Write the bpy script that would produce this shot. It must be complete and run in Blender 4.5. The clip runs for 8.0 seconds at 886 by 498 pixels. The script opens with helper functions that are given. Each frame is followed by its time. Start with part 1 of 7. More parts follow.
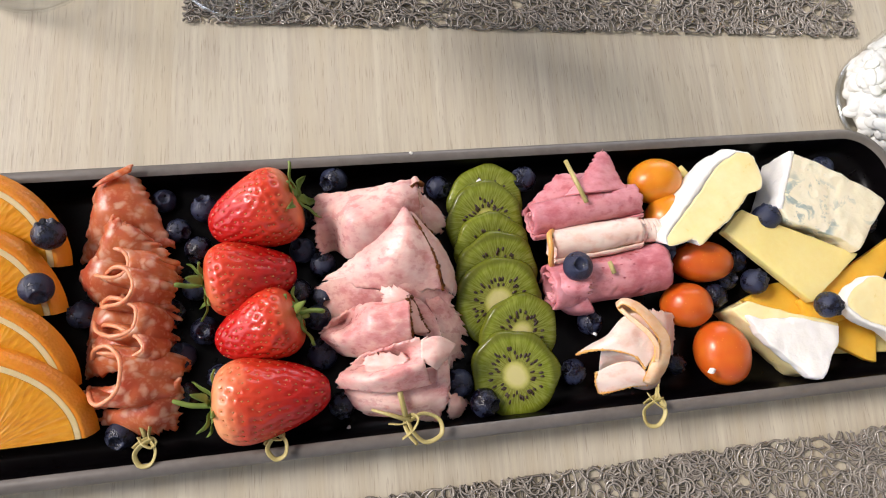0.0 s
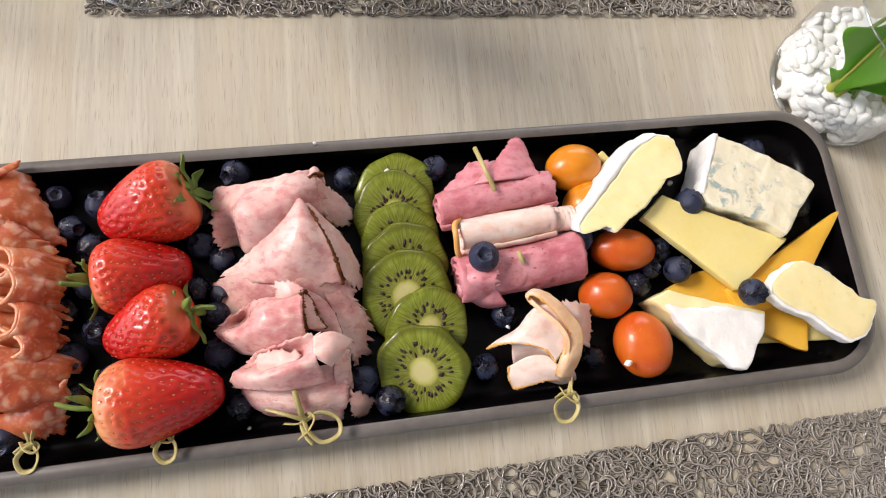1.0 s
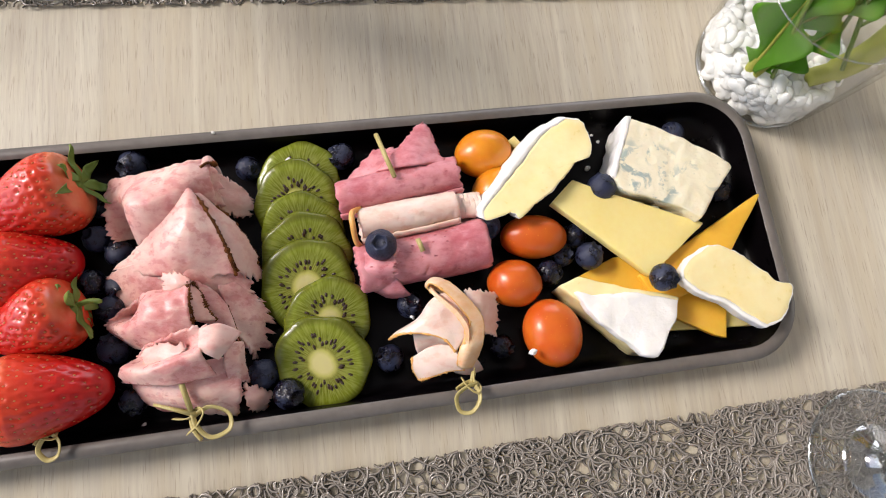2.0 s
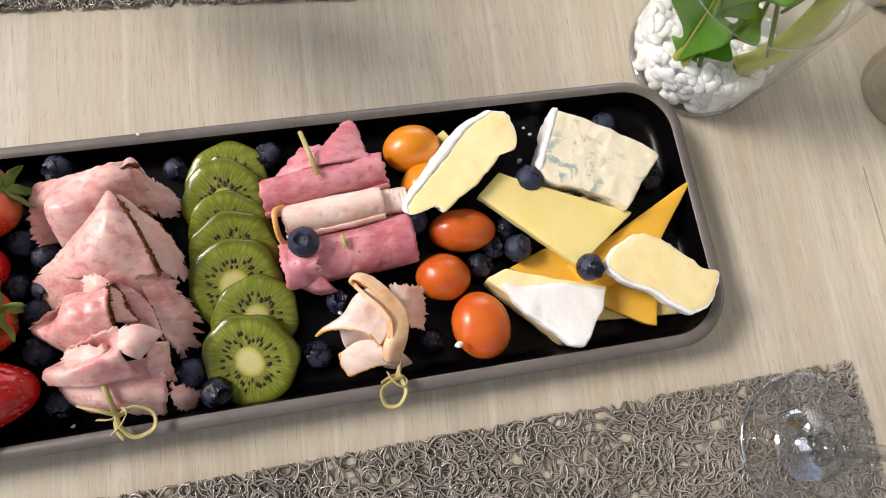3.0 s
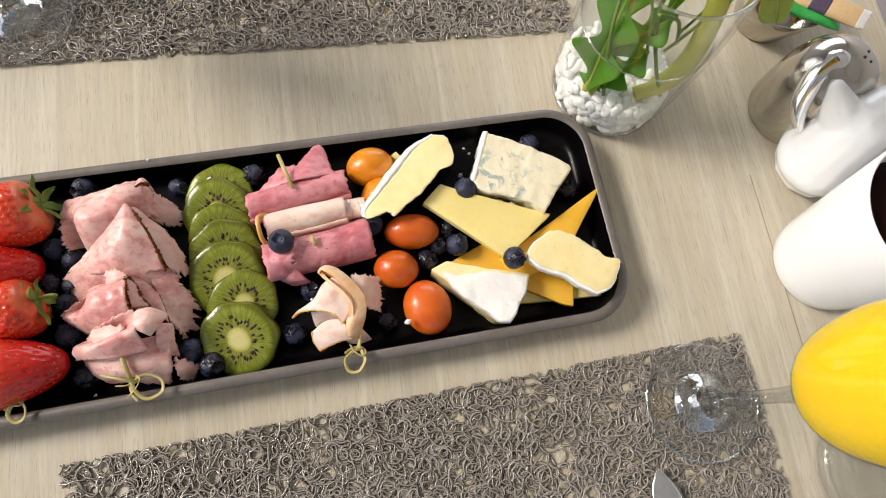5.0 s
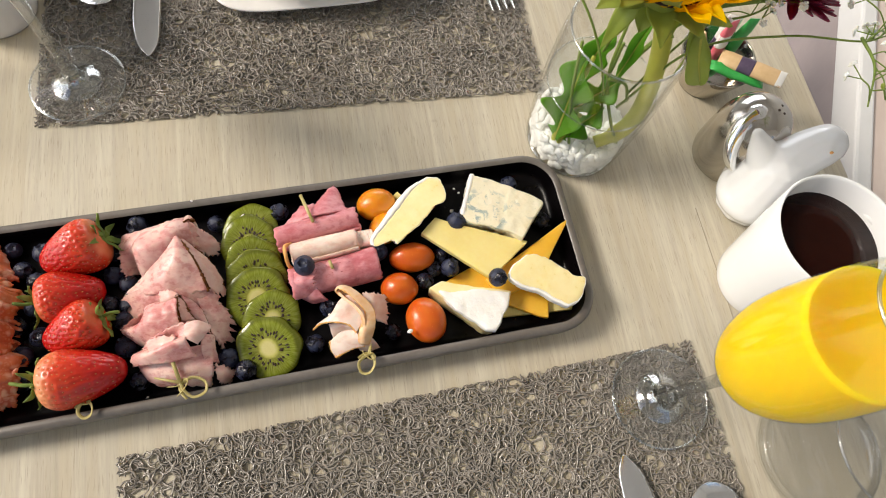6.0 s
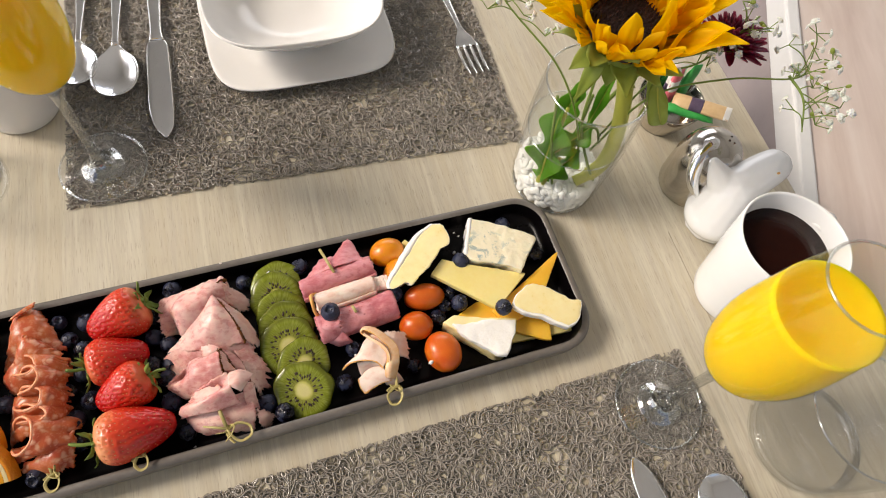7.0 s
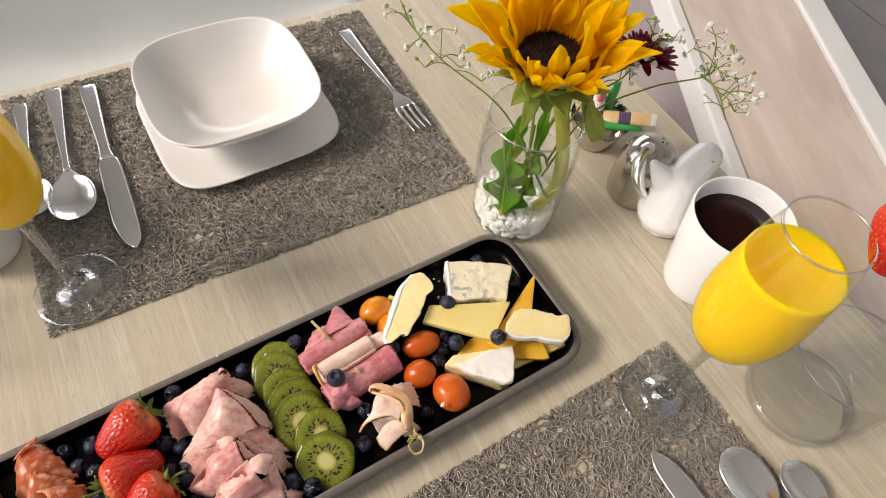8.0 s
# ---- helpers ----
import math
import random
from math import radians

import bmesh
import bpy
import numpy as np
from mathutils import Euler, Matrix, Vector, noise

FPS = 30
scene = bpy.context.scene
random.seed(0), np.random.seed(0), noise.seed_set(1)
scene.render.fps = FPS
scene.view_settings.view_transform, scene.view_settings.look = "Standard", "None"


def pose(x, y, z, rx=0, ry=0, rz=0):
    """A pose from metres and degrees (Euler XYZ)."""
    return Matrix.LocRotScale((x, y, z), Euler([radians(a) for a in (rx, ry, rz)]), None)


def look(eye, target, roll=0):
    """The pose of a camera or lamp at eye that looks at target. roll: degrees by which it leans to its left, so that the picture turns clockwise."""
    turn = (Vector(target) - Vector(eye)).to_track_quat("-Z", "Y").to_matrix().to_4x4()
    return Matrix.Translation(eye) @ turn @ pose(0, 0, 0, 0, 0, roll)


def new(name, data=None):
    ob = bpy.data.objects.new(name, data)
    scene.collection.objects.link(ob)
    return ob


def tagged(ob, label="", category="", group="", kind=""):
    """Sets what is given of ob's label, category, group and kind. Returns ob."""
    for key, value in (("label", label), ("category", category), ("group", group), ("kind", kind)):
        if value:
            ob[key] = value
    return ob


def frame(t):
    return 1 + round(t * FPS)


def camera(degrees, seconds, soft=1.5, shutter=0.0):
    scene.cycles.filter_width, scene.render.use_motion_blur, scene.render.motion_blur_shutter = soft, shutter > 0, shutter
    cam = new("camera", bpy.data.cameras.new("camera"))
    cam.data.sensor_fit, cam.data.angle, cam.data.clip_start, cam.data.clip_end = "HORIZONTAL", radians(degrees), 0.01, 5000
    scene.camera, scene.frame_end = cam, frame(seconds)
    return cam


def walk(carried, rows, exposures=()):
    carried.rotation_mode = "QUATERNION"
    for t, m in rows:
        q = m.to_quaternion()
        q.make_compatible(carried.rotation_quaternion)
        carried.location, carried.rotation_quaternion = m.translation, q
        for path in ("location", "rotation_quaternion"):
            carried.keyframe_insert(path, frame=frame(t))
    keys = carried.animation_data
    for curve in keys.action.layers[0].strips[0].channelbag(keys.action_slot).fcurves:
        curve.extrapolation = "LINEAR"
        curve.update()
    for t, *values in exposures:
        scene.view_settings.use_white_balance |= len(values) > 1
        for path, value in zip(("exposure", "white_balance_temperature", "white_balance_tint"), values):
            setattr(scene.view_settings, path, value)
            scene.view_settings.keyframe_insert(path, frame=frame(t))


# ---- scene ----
cam = camera(71.2, 8.0, 1.05)
PATH = [
    (0, (-0.123, 0.024, 0.321), (0.159, 0.46, -1.61), 29.6),
    (0.5, (-0.098, 0.022, 0.317), (0.171, 0.461, -1.616), 27.7),
    (1, (-0.073, 0.018, 0.315), (0.19, 0.46, -1.618), 26.4),
    (1.5, (-0.047, 0.013, 0.312), (0.203, 0.458, -1.622), 24.6),
    (3, (0.01, 0.004, 0.317), (0.264, 0.438, -1.619), 23.6),
    (3.5, (0.021, -0.001, 0.326), (0.28, 0.429, -1.61), 23.7),
    (4, (0.027, -0.008, 0.335), (0.289, 0.438, -1.597), 22.8),
    (5.5, (0.023, -0.053, 0.416), (0.308, 0.54, -1.473), 17.4),
    (6, (0.01, -0.072, 0.448), (0.331, 0.598, -1.409), 16.8),
    (6.5, (-0.008, -0.086, 0.473), (0.359, 0.651, -1.349), 16.1),
    (7, (-0.028, -0.094, 0.488), (0.408, 0.71, -1.291), 14.3),
    (7.5, (-0.043, -0.1, 0.495), (0.474, 0.763, -1.234), 10.7),
    (8, (-0.058, -0.105, 0.499), (0.57, 0.801, -1.17), 7.4),
]
walk(cam, [(t, look(eye, target, roll)) for t, eye, target, roll in PATH], [(0.0, 0.09, 6250, 16), (4.2, 0.04, 6350, 16), (5.5, 0.1, 6600, 10), (8.0, -0.08, 6900, 15)])


# ---- light ----
SUN_DIR = Vector((-0.94, 0.34, 0.0)).normalized() * math.cos(radians(40)) + Vector((0, 0, math.sin(radians(40))))
world = bpy.data.worlds.new("sky")
scene.world = world
world.use_nodes = True
wn = world.node_tree
sky = wn.nodes.new("ShaderNodeTexSky")
sky.sky_type, sky.sun_disc = "NISHITA", False
sky.sun_elevation = radians(40)
sky.sun_rotation = math.atan2(SUN_DIR.x, SUN_DIR.y)
wn.links.new(sky.outputs["Color"], wn.nodes["Background"].inputs["Color"])
wn.nodes["Background"].inputs["Strength"].default_value = 0.12

sun_data = bpy.data.lights.new("sun", "SUN")
sun_data.energy, sun_data.angle, sun_data.color = 3.4, radians(17.0), (1.0, 0.925, 0.82)
sun = new("sun", sun_data)
sun.matrix_world = look(SUN_DIR * 6, (0, 0, 0))


# area lamp standing in for sky light at one of the unseen windows
def window_lamp(name, eye, target, w, h, power, color):
    data = bpy.data.lights.new(name, "AREA")
    data.shape, data.size, data.size_y, data.energy, data.color = "RECTANGLE", w, h, power, color
    ob = new(name, data)
    ob.matrix_world = look(eye, target)
    return ob


window_lamp("window_light_left", (-2.38, 1.0, 0.55), (0, 0.9, 0.3), 4.2, 2.3, 42, (0.96, 0.97, 1.0))
# added fill from the camera side; its window is assumed
window_lamp("front_fill_light", (0.3, -2.58, 0.6), (0.3, 0, 0.3), 3.4, 2.0, 4, (0.95, 0.97, 1.0))
window_lamp("window_light_back", (1.05, 3.85, 1.25), (0.6, 0, 0.1), 3.1, 1.5, 52, (0.97, 0.98, 1.0))

# ---- materials ----


def tree(name):
    m = bpy.data.materials.new(name)
    m.use_nodes = True
    nt = m.node_tree
    return m, nt, nt.nodes["Principled BSDF"]


def node(nt, kind, **inputs):
    n = nt.nodes.new("ShaderNode" + kind)
    for k, v in inputs.items():
        key = k.replace("_", " ")
        if isinstance(v, bpy.types.NodeSocket):
            nt.links.new(v, n.inputs[key])
        else:
            n.inputs[key].default_value = v
    return n


def rgb(c):
    return (c[0], c[1], c[2], 1.0)


def coords(nt, scale=(1, 1, 1), kind="Object", rot=(0, 0, 0)):
    tc = nt.nodes.new("ShaderNodeTexCoord")
    mp = nt.nodes.new("ShaderNodeMapping")
    mp.inputs["Scale"].default_value = scale
    mp.inputs["Rotation"].default_value = rot
    nt.links.new(tc.outputs[kind], mp.inputs["Vector"])
    return mp.outputs["Vector"]


def noise_fac(nt, vec, scale, detail=4.0, rough=0.55, warp=0.0):
    n = node(nt, "TexNoise", Vector=vec, Scale=scale, Detail=detail, Roughness=rough, Distortion=warp)
    return n.outputs["Fac"]


def ramp(nt, fac, stops, ease="LINEAR"):
    r = nt.nodes.new("ShaderNodeValToRGB")
    r.color_ramp.interpolation = ease
    els = r.color_ramp.elements
    while len(els) < len(stops):
        els.new(0.5)
    for e, (p, c) in zip(els, stops):
        e.position, e.color = p, rgb(c) if hasattr(c, "__len__") else (c, c, c, 1)
    nt.links.new(fac, r.inputs["Fac"])
    return r.outputs["Color"]


def mixed(nt, fac, a, b, blend="MIX"):
    m = nt.nodes.new("ShaderNodeMix")
    m.data_type, m.blend_type = "RGBA", blend
    ins = {"Factor": m.inputs[0], "A": m.inputs[6], "B": m.inputs[7]}
    for key, v in (("Factor", fac), ("A", a), ("B", b)):
        if isinstance(v, bpy.types.NodeSocket):
            nt.links.new(v, ins[key])
        else:
            ins[key].default_value = v if key == "Factor" else rgb(v)
    return m.outputs[2]


def arith(nt, op, a, b=0.0):
    m = nt.nodes.new("ShaderNodeMath")
    m.operation = op
    for i, v in enumerate((a, b)):
        if isinstance(v, bpy.types.NodeSocket):
            nt.links.new(v, m.inputs[i])
        else:
            m.inputs[i].default_value = v
    return m.outputs[0]


def bump(nt, bsdf, height, strength, dist=0.001):
    b = node(nt, "Bump", Height=height, Strength=strength, Distance=dist)
    nt.links.new(b.outputs["Normal"], bsdf.inputs["Normal"])


def setup(bsdf, rough=0.5, metal=0.0, sss=0.0, radius=(0.004, 0.002, 0.001), spec=0.5, coat=0.0):
    bsdf.inputs["Roughness"].default_value = rough
    bsdf.inputs["Metallic"].default_value = metal
    bsdf.inputs["Specular IOR Level"].default_value = spec
    bsdf.inputs["Coat Weight"].default_value = coat
    bsdf.inputs["Coat Roughness"].default_value = 0.12
    if sss:
        bsdf.inputs["Subsurface Weight"].default_value = sss
        bsdf.inputs["Subsurface Radius"].default_value = radius
        bsdf.inputs["Subsurface Scale"].default_value = 1.0


def simple(name, c1, c2, scale=60.0, rough=0.5, relief=0.1, rdist=0.0006, fine=6.0, metal=0.0, sss=0.0, radius=(0.004, 0.002, 0.001), spec=0.5, coat=0.0):
    """Two tones at a broad and a fine scale, with relief."""
    m, nt, b = tree(name)
    v = coords(nt)
    broad = noise_fac(nt, v, scale)
    tiny = noise_fac(nt, v, scale * fine, 3.0)
    fac = ramp(nt, mixed(nt, 0.35, broad, tiny), [(0.32, 0.0), (0.68, 1.0)])
    col = mixed(nt, fac, c1, c2)
    nt.links.new(col, b.inputs["Base Color"])
    setup(b, rough, metal, sss, radius, spec, coat)
    rr = arith(nt, "ADD", arith(nt, "MULTIPLY", tiny, 0.16), rough - 0.08)
    nt.links.new(rr, b.inputs["Roughness"])
    if relief:
        bump(nt, b, tiny, relief, rdist)
    return m


def wood_table():
    m, nt, b = tree("pale_oak")
    warp = noise_fac(nt, coords(nt, (5, 1.2, 5)), 1.0, 2.0)
    tc = nt.nodes.new("ShaderNodeTexCoord")
    off = nt.nodes.new("ShaderNodeVectorMath")
    off.operation = "MULTIPLY_ADD"
    nt.links.new(warp, off.inputs[0])
    off.inputs[1].default_value = (0.05, 0.02, 0)
    nt.links.new(tc.outputs["Object"], off.inputs[2])
    mp = nt.nodes.new("ShaderNodeMapping")
    mp.inputs["Scale"].default_value = (1.0, 0.045, 1.0)
    nt.links.new(off.outputs[0], mp.inputs["Vector"])
    grain = noise_fac(nt, mp.outputs["Vector"], 95.0, 6.0, 0.62)
    fibre = noise_fac(nt, mp.outputs["Vector"], 420.0, 3.0, 0.6)
    tone = noise_fac(nt, coords(nt, (9, 0.7, 9)), 1.0, 3.0)
    spots = noise_fac(nt, coords(nt, (16, 9, 16)), 1.0, 4.0, 0.6)
    base = ramp(nt, grain, [(0.25, (0.36, 0.32, 0.236)), (0.45, (0.505, 0.459, 0.347)), (0.62, (0.575, 0.535, 0.416)), (0.8, (0.638, 0.602, 0.486))])
    col = mixed(nt, ramp(nt, fibre, [(0.36, 0.7), (0.58, 0.0)]), base, (0.4, 0.345, 0.275))
    col = mixed(nt, ramp(nt, tone, [(0.3, 0.0), (0.75, 0.5)]), col, (0.55, 0.477, 0.358))
    col = mixed(nt, ramp(nt, spots, [(0.45, 0.0), (0.8, 0.45)]), col, (0.6, 0.565, 0.475))
    stripe = noise_fac(nt, coords(nt, (85, 2.2, 1), rot=(0, 0, 0.01)), 1.0, 3.0, 0.6, 0.3)
    col = mixed(nt, ramp(nt, stripe, [(0.36, 0.55), (0.5, 0.0)]), col, (0.5, 0.432, 0.305))
    col = mixed(nt, ramp(nt, stripe, [(0.54, 0.0), (0.68, 0.55)]), col, (0.66, 0.615, 0.49))
    pore = noise_fac(nt, coords(nt, (1250, 62, 1)), 1.0, 2.0)
    col = mixed(nt, ramp(nt, pore, [(0.59, 0.0), (0.68, 0.72)]), col, (0.36, 0.3, 0.225))
    sep = nt.nodes.new("ShaderNodeSeparateXYZ")
    nt.links.new(coords(nt), sep.inputs[0])
    # a fine crack along the grain near the mug
    off_x = arith(nt, "ABSOLUTE", arith(nt, "SUBTRACT", arith(nt, "ADD", sep.outputs["X"], arith(nt, "MULTIPLY", grain, 0.0012)), 0.3065))
    crack = arith(nt, "MULTIPLY", arith(nt, "LESS_THAN", off_x, 0.0004), arith(nt, "MULTIPLY", arith(nt, "LESS_THAN", sep.outputs["Y"], 0.098), arith(nt, "GREATER_THAN", sep.outputs["Y"], -0.03)))
    col = mixed(nt, arith(nt, "MULTIPLY", crack, 0.75), col, (0.2, 0.165, 0.12))
    # a small knot in the oak
    kx = arith(nt, "MULTIPLY", arith(nt, "SUBTRACT", sep.outputs["X"], 0.1), 1.0)
    ky = arith(nt, "MULTIPLY", arith(nt, "SUBTRACT", sep.outputs["Y"], 0.205), 1.7)
    kd = arith(nt, "ADD", arith(nt, "SQRT", arith(nt, "ADD", arith(nt, "MULTIPLY", kx, kx), arith(nt, "MULTIPLY", ky, ky))), arith(nt, "MULTIPLY", pore, 0.002))
    col = mixed(nt, ramp(nt, arith(nt, "MULTIPLY", kd, 100.0), [(0.1, 0.55), (0.42, 0.0)]), col, (0.36, 0.31, 0.25))
    nt.links.new(col, b.inputs["Base Color"])
    setup(b, 0.42, spec=0.45)
    nt.links.new(arith(nt, "ADD", arith(nt, "MULTIPLY", fibre, 0.2), 0.32), b.inputs["Roughness"])
    bump(nt, b, arith(nt, "ADD", fibre, grain), 0.35, 0.0003)
    return m


def weave_vinyl():
    m, nt, b = tree("woven_vinyl")
    geo = nt.nodes.new("ShaderNodeNewGeometry")
    n = noise_fac(nt, coords(nt), 24.0, 4.0)
    fac = arith(nt, "ADD", arith(nt, "MULTIPLY", geo.outputs["Random Per Island"], 0.6), arith(nt, "MULTIPLY", n, 0.5))
    col = ramp(nt, fac, [(0.15, (0.192, 0.17, 0.144)), (0.5, (0.262, 0.234, 0.199)), (0.9, (0.352, 0.316, 0.27))])
    nt.links.new(col, b.inputs["Base Color"])
    setup(b, 0.26, spec=1.0)
    return m


def kiwi_flesh():
    m, nt, b = tree("kiwi_flesh")
    tc = nt.nodes.new("ShaderNodeTexCoord")
    sep = nt.nodes.new("ShaderNodeSeparateXYZ")
    nt.links.new(tc.outputs["Object"], sep.inputs[0])
    ang = arith(nt, "ARCTAN2", sep.outputs["Y"], sep.outputs["X"])
    rx = arith(nt, "MULTIPLY", sep.outputs["X"], 1.0)
    ry = arith(nt, "MULTIPLY", sep.outputs["Y"], 1.12)
    r = arith(nt, "SQRT", arith(nt, "ADD", arith(nt, "MULTIPLY", rx, rx), arith(nt, "MULTIPLY", ry, ry)))
    wob = noise_fac(nt, coords(nt), 180.0, 3.0)
    comb = nt.nodes.new("ShaderNodeCombineXYZ")
    nt.links.new(arith(nt, "MULTIPLY", ang, 9.0), comb.inputs["X"])
    nt.links.new(arith(nt, "MULTIPLY", r, 60.0), comb.inputs["Y"])
    rays = noise_fac(nt, comb.outputs[0], 2.2, 3.0)
    rn = arith(nt, "ADD", r, arith(nt, "MULTIPLY", arith(nt, "SUBTRACT", wob, 0.5), 0.0028))
    rn = arith(nt, "MULTIPLY", rn, 46.0)
    col = ramp(nt, rn, [(0.2, (0.62, 0.57, 0.25)), (0.29, (0.5, 0.48, 0.13)), (0.37, (0.18, 0.18, 0.025)), (0.6, (0.135, 0.16, 0.011)), (0.85, (0.175, 0.215, 0.014)), (0.97, (0.11, 0.125, 0.01))])
    streak = ramp(nt, rays, [(0.4, 0.0), (0.62, 0.55)])
    mask = ramp(nt, rn, [(0.28, 0.0), (0.4, 1.0), (0.85, 0.7), (0.98, 0.1)])
    col = mixed(nt, arith(nt, "MULTIPLY", streak, mask), col, (0.4, 0.44, 0.1))
    nt.links.new(col, b.inputs["Base Color"])
    setup(b, 0.2, sss=0.3, radius=(0.003, 0.003, 0.0006), spec=0.4)
    bump(nt, b, mixed(nt, 0.5, rays, wob), 0.22, 0.0008)
    return m


def orange_flesh():
    m, nt, b = tree("orange_flesh")
    tc = nt.nodes.new("ShaderNodeTexCoord")
    sep = nt.nodes.new("ShaderNodeSeparateXYZ")
    nt.links.new(tc.outputs["Object"], sep.inputs[0])
    ang = arith(nt, "ARCTAN2", sep.outputs["Y"], sep.outputs["X"])
    r = arith(nt, "SQRT", arith(nt, "ADD", arith(nt, "MULTIPLY", sep.outputs["X"], sep.outputs["X"]), arith(nt, "MULTIPLY", sep.outputs["Y"], sep.outputs["Y"])))
    comb = nt.nodes.new("ShaderNodeCombineXYZ")
    nt.links.new(arith(nt, "MULTIPLY", ang, 10.0), comb.inputs["X"])
    nt.links.new(arith(nt, "MULTIPLY", r, 90.0), comb.inputs["Y"])
    cells = node(nt, "TexVoronoi", Vector=comb.outputs[0], Scale=1.6).outputs["Distance"]
    rays = noise_fac(nt, comb.outputs[0], 1.5, 3.0)
    seg = arith(nt, "ABSOLUTE", arith(nt, "SUBTRACT", arith(nt, "FRACT", arith(nt, "MULTIPLY", ang, 1.59)), 0.5))
    col = mixed(nt, ramp(nt, rays, [(0.35, 0.0), (0.7, 1.0)]), (0.66, 0.24, 0.006), (0.78, 0.34, 0.014))
    col = mixed(nt, ramp(nt, cells, [(0.3, 0.0), (0.8, 0.25)]), col, (0.84, 0.44, 0.06))
    col = mixed(nt, ramp(nt, seg, [(0.0, 0.3), (0.035, 0.0)]), col, (0.88, 0.5, 0.14))
    nt.links.new(col, b.inputs["Base Color"])
    setup(b, 0.2, sss=0.25, radius=(0.005, 0.002, 0.0005), spec=0.5)
    bump(nt, b, cells, 0.5, 0.0008)
    return m


def orange_skin():
    m, nt, b = tree("orange_peel")
    v = coords(nt)
    pores = node(nt, "TexVoronoi", Vector=v, Scale=700.0).outputs["Distance"]
    n = noise_fac(nt, v, 90.0)
    nt.links.new(mixed(nt, n, (0.7, 0.2, 0.006), (0.8, 0.3, 0.012)), b.inputs["Base Color"])
    setup(b, 0.38, sss=0.2, radius=(0.003, 0.001, 0.0005))
    bump(nt, b, pores, 0.35, 0.0006)
    return m


def strawberry_skin():
    m, nt, b = tree("strawberry_skin")
    tc = nt.nodes.new("ShaderNodeTexCoord")
    sep = nt.nodes.new("ShaderNodeSeparateXYZ")
    nt.links.new(tc.outputs["Object"], sep.inputs[0])
    n = noise_fac(nt, coords(nt), 70.0, 4.0)
    pos = arith(nt, "ADD", arith(nt, "MULTIPLY", sep.outputs["Z"], 15.0), arith(nt, "MULTIPLY", n, 0.35))
    col = ramp(nt, pos, [(0.0, (0.35, 0.004, 0.005)), (0.4, (0.5, 0.012, 0.008)), (0.72, (0.6, 0.05, 0.017)), (1.0, (0.78, 0.38, 0.17))])
    nt.links.new(col, b.inputs["Base Color"])
    setup(b, 0.27, sss=0.15, radius=(0.003, 0.0007, 0.0004), spec=0.4, coat=0.12)
    bump(nt, b, noise_fac(nt, coords(nt), 420.0, 3.0), 0.06, 0.0004)
    return m


def blueberry_skin():
    m, nt, b = tree("blueberry_skin")
    v = coords(nt)
    n = noise_fac(nt, v, 1.7, 4.0, 0.6)
    s = noise_fac(nt, v, 9.0, 4.0, 0.65)
    info = nt.nodes.new("ShaderNodeObjectInfo")
    bloom = ramp(nt, arith(nt, "ADD", arith(nt, "ADD", n, arith(nt, "MULTIPLY", s, 0.5)), arith(nt, "MULTIPLY", info.outputs["Random"], 0.34)), [(0.8, 0.0), (1.3, 1.0)])
    col = mixed(nt, bloom, (0.003, 0.002, 0.006), (0.02, 0.026, 0.058))
    nt.links.new(col, b.inputs["Base Color"])
    setup(b, 0.5, spec=0.45)
    nt.links.new(arith(nt, "ADD", arith(nt, "MULTIPLY", bloom, 0.3), 0.17), b.inputs["Roughness"])
    bump(nt, b, s, 0.2, 0.03)
    return m


def salami_meat():
    m, nt, b = tree("salami_meat")
    v = coords(nt)
    w = node(nt, "TexNoise", Vector=v, Scale=130.0, Detail=3.0)
    shift = nt.nodes.new("ShaderNodeVectorMath")
    shift.operation = "MULTIPLY_ADD"
    nt.links.new(w.outputs["Color"], shift.inputs[0])
    shift.inputs[1].default_value = (0.009, 0.009, 0.009)
    nt.links.new(v, shift.inputs[2])
    vor = node(nt, "TexVoronoi", Vector=shift.outputs[0], Scale=190.0, Randomness=1.0).outputs["Distance"]
    vor2 = node(nt, "TexVoronoi", Vector=shift.outputs[0], Scale=430.0, Randomness=1.0).outputs["Distance"]
    fat = ramp(nt, vor, [(0.22, 0.9), (0.5, 0.0)])
    fat2 = ramp(nt, vor2, [(0.15, 0.55), (0.45, 0.0)])
    n = noise_fac(nt, v, 55.0)
    col = mixed(nt, ramp(nt, n, [(0.35, 0.0), (0.65, 1.0)]), (0.56, 0.1, 0.045), (0.74, 0.23, 0.08))
    col = mixed(nt, fat2, col, (0.78, 0.36, 0.2))
    col = mixed(nt, fat, col, (0.86, 0.5, 0.33))
    nt.links.new(col, b.inputs["Base Color"])
    setup(b, 0.3, sss=0.25, radius=(0.004, 0.0015, 0.0008), spec=0.5)
    tr = nt.nodes.new("ShaderNodeBsdfTranslucent")
    nt.links.new(mixed(nt, 0.5, col, (0.9, 0.3, 0.08)), tr.inputs["Color"])
    mx = nt.nodes.new("ShaderNodeMixShader")
    mx.inputs[0].default_value = 0.33
    nt.links.new(b.outputs[0], mx.inputs[1])
    nt.links.new(tr.outputs[0], mx.inputs[2])
    nt.links.new(mx.outputs[0], nt.nodes["Material Output"].inputs["Surface"])
    bump(nt, b, n, 0.4, 0.0012)
    return m


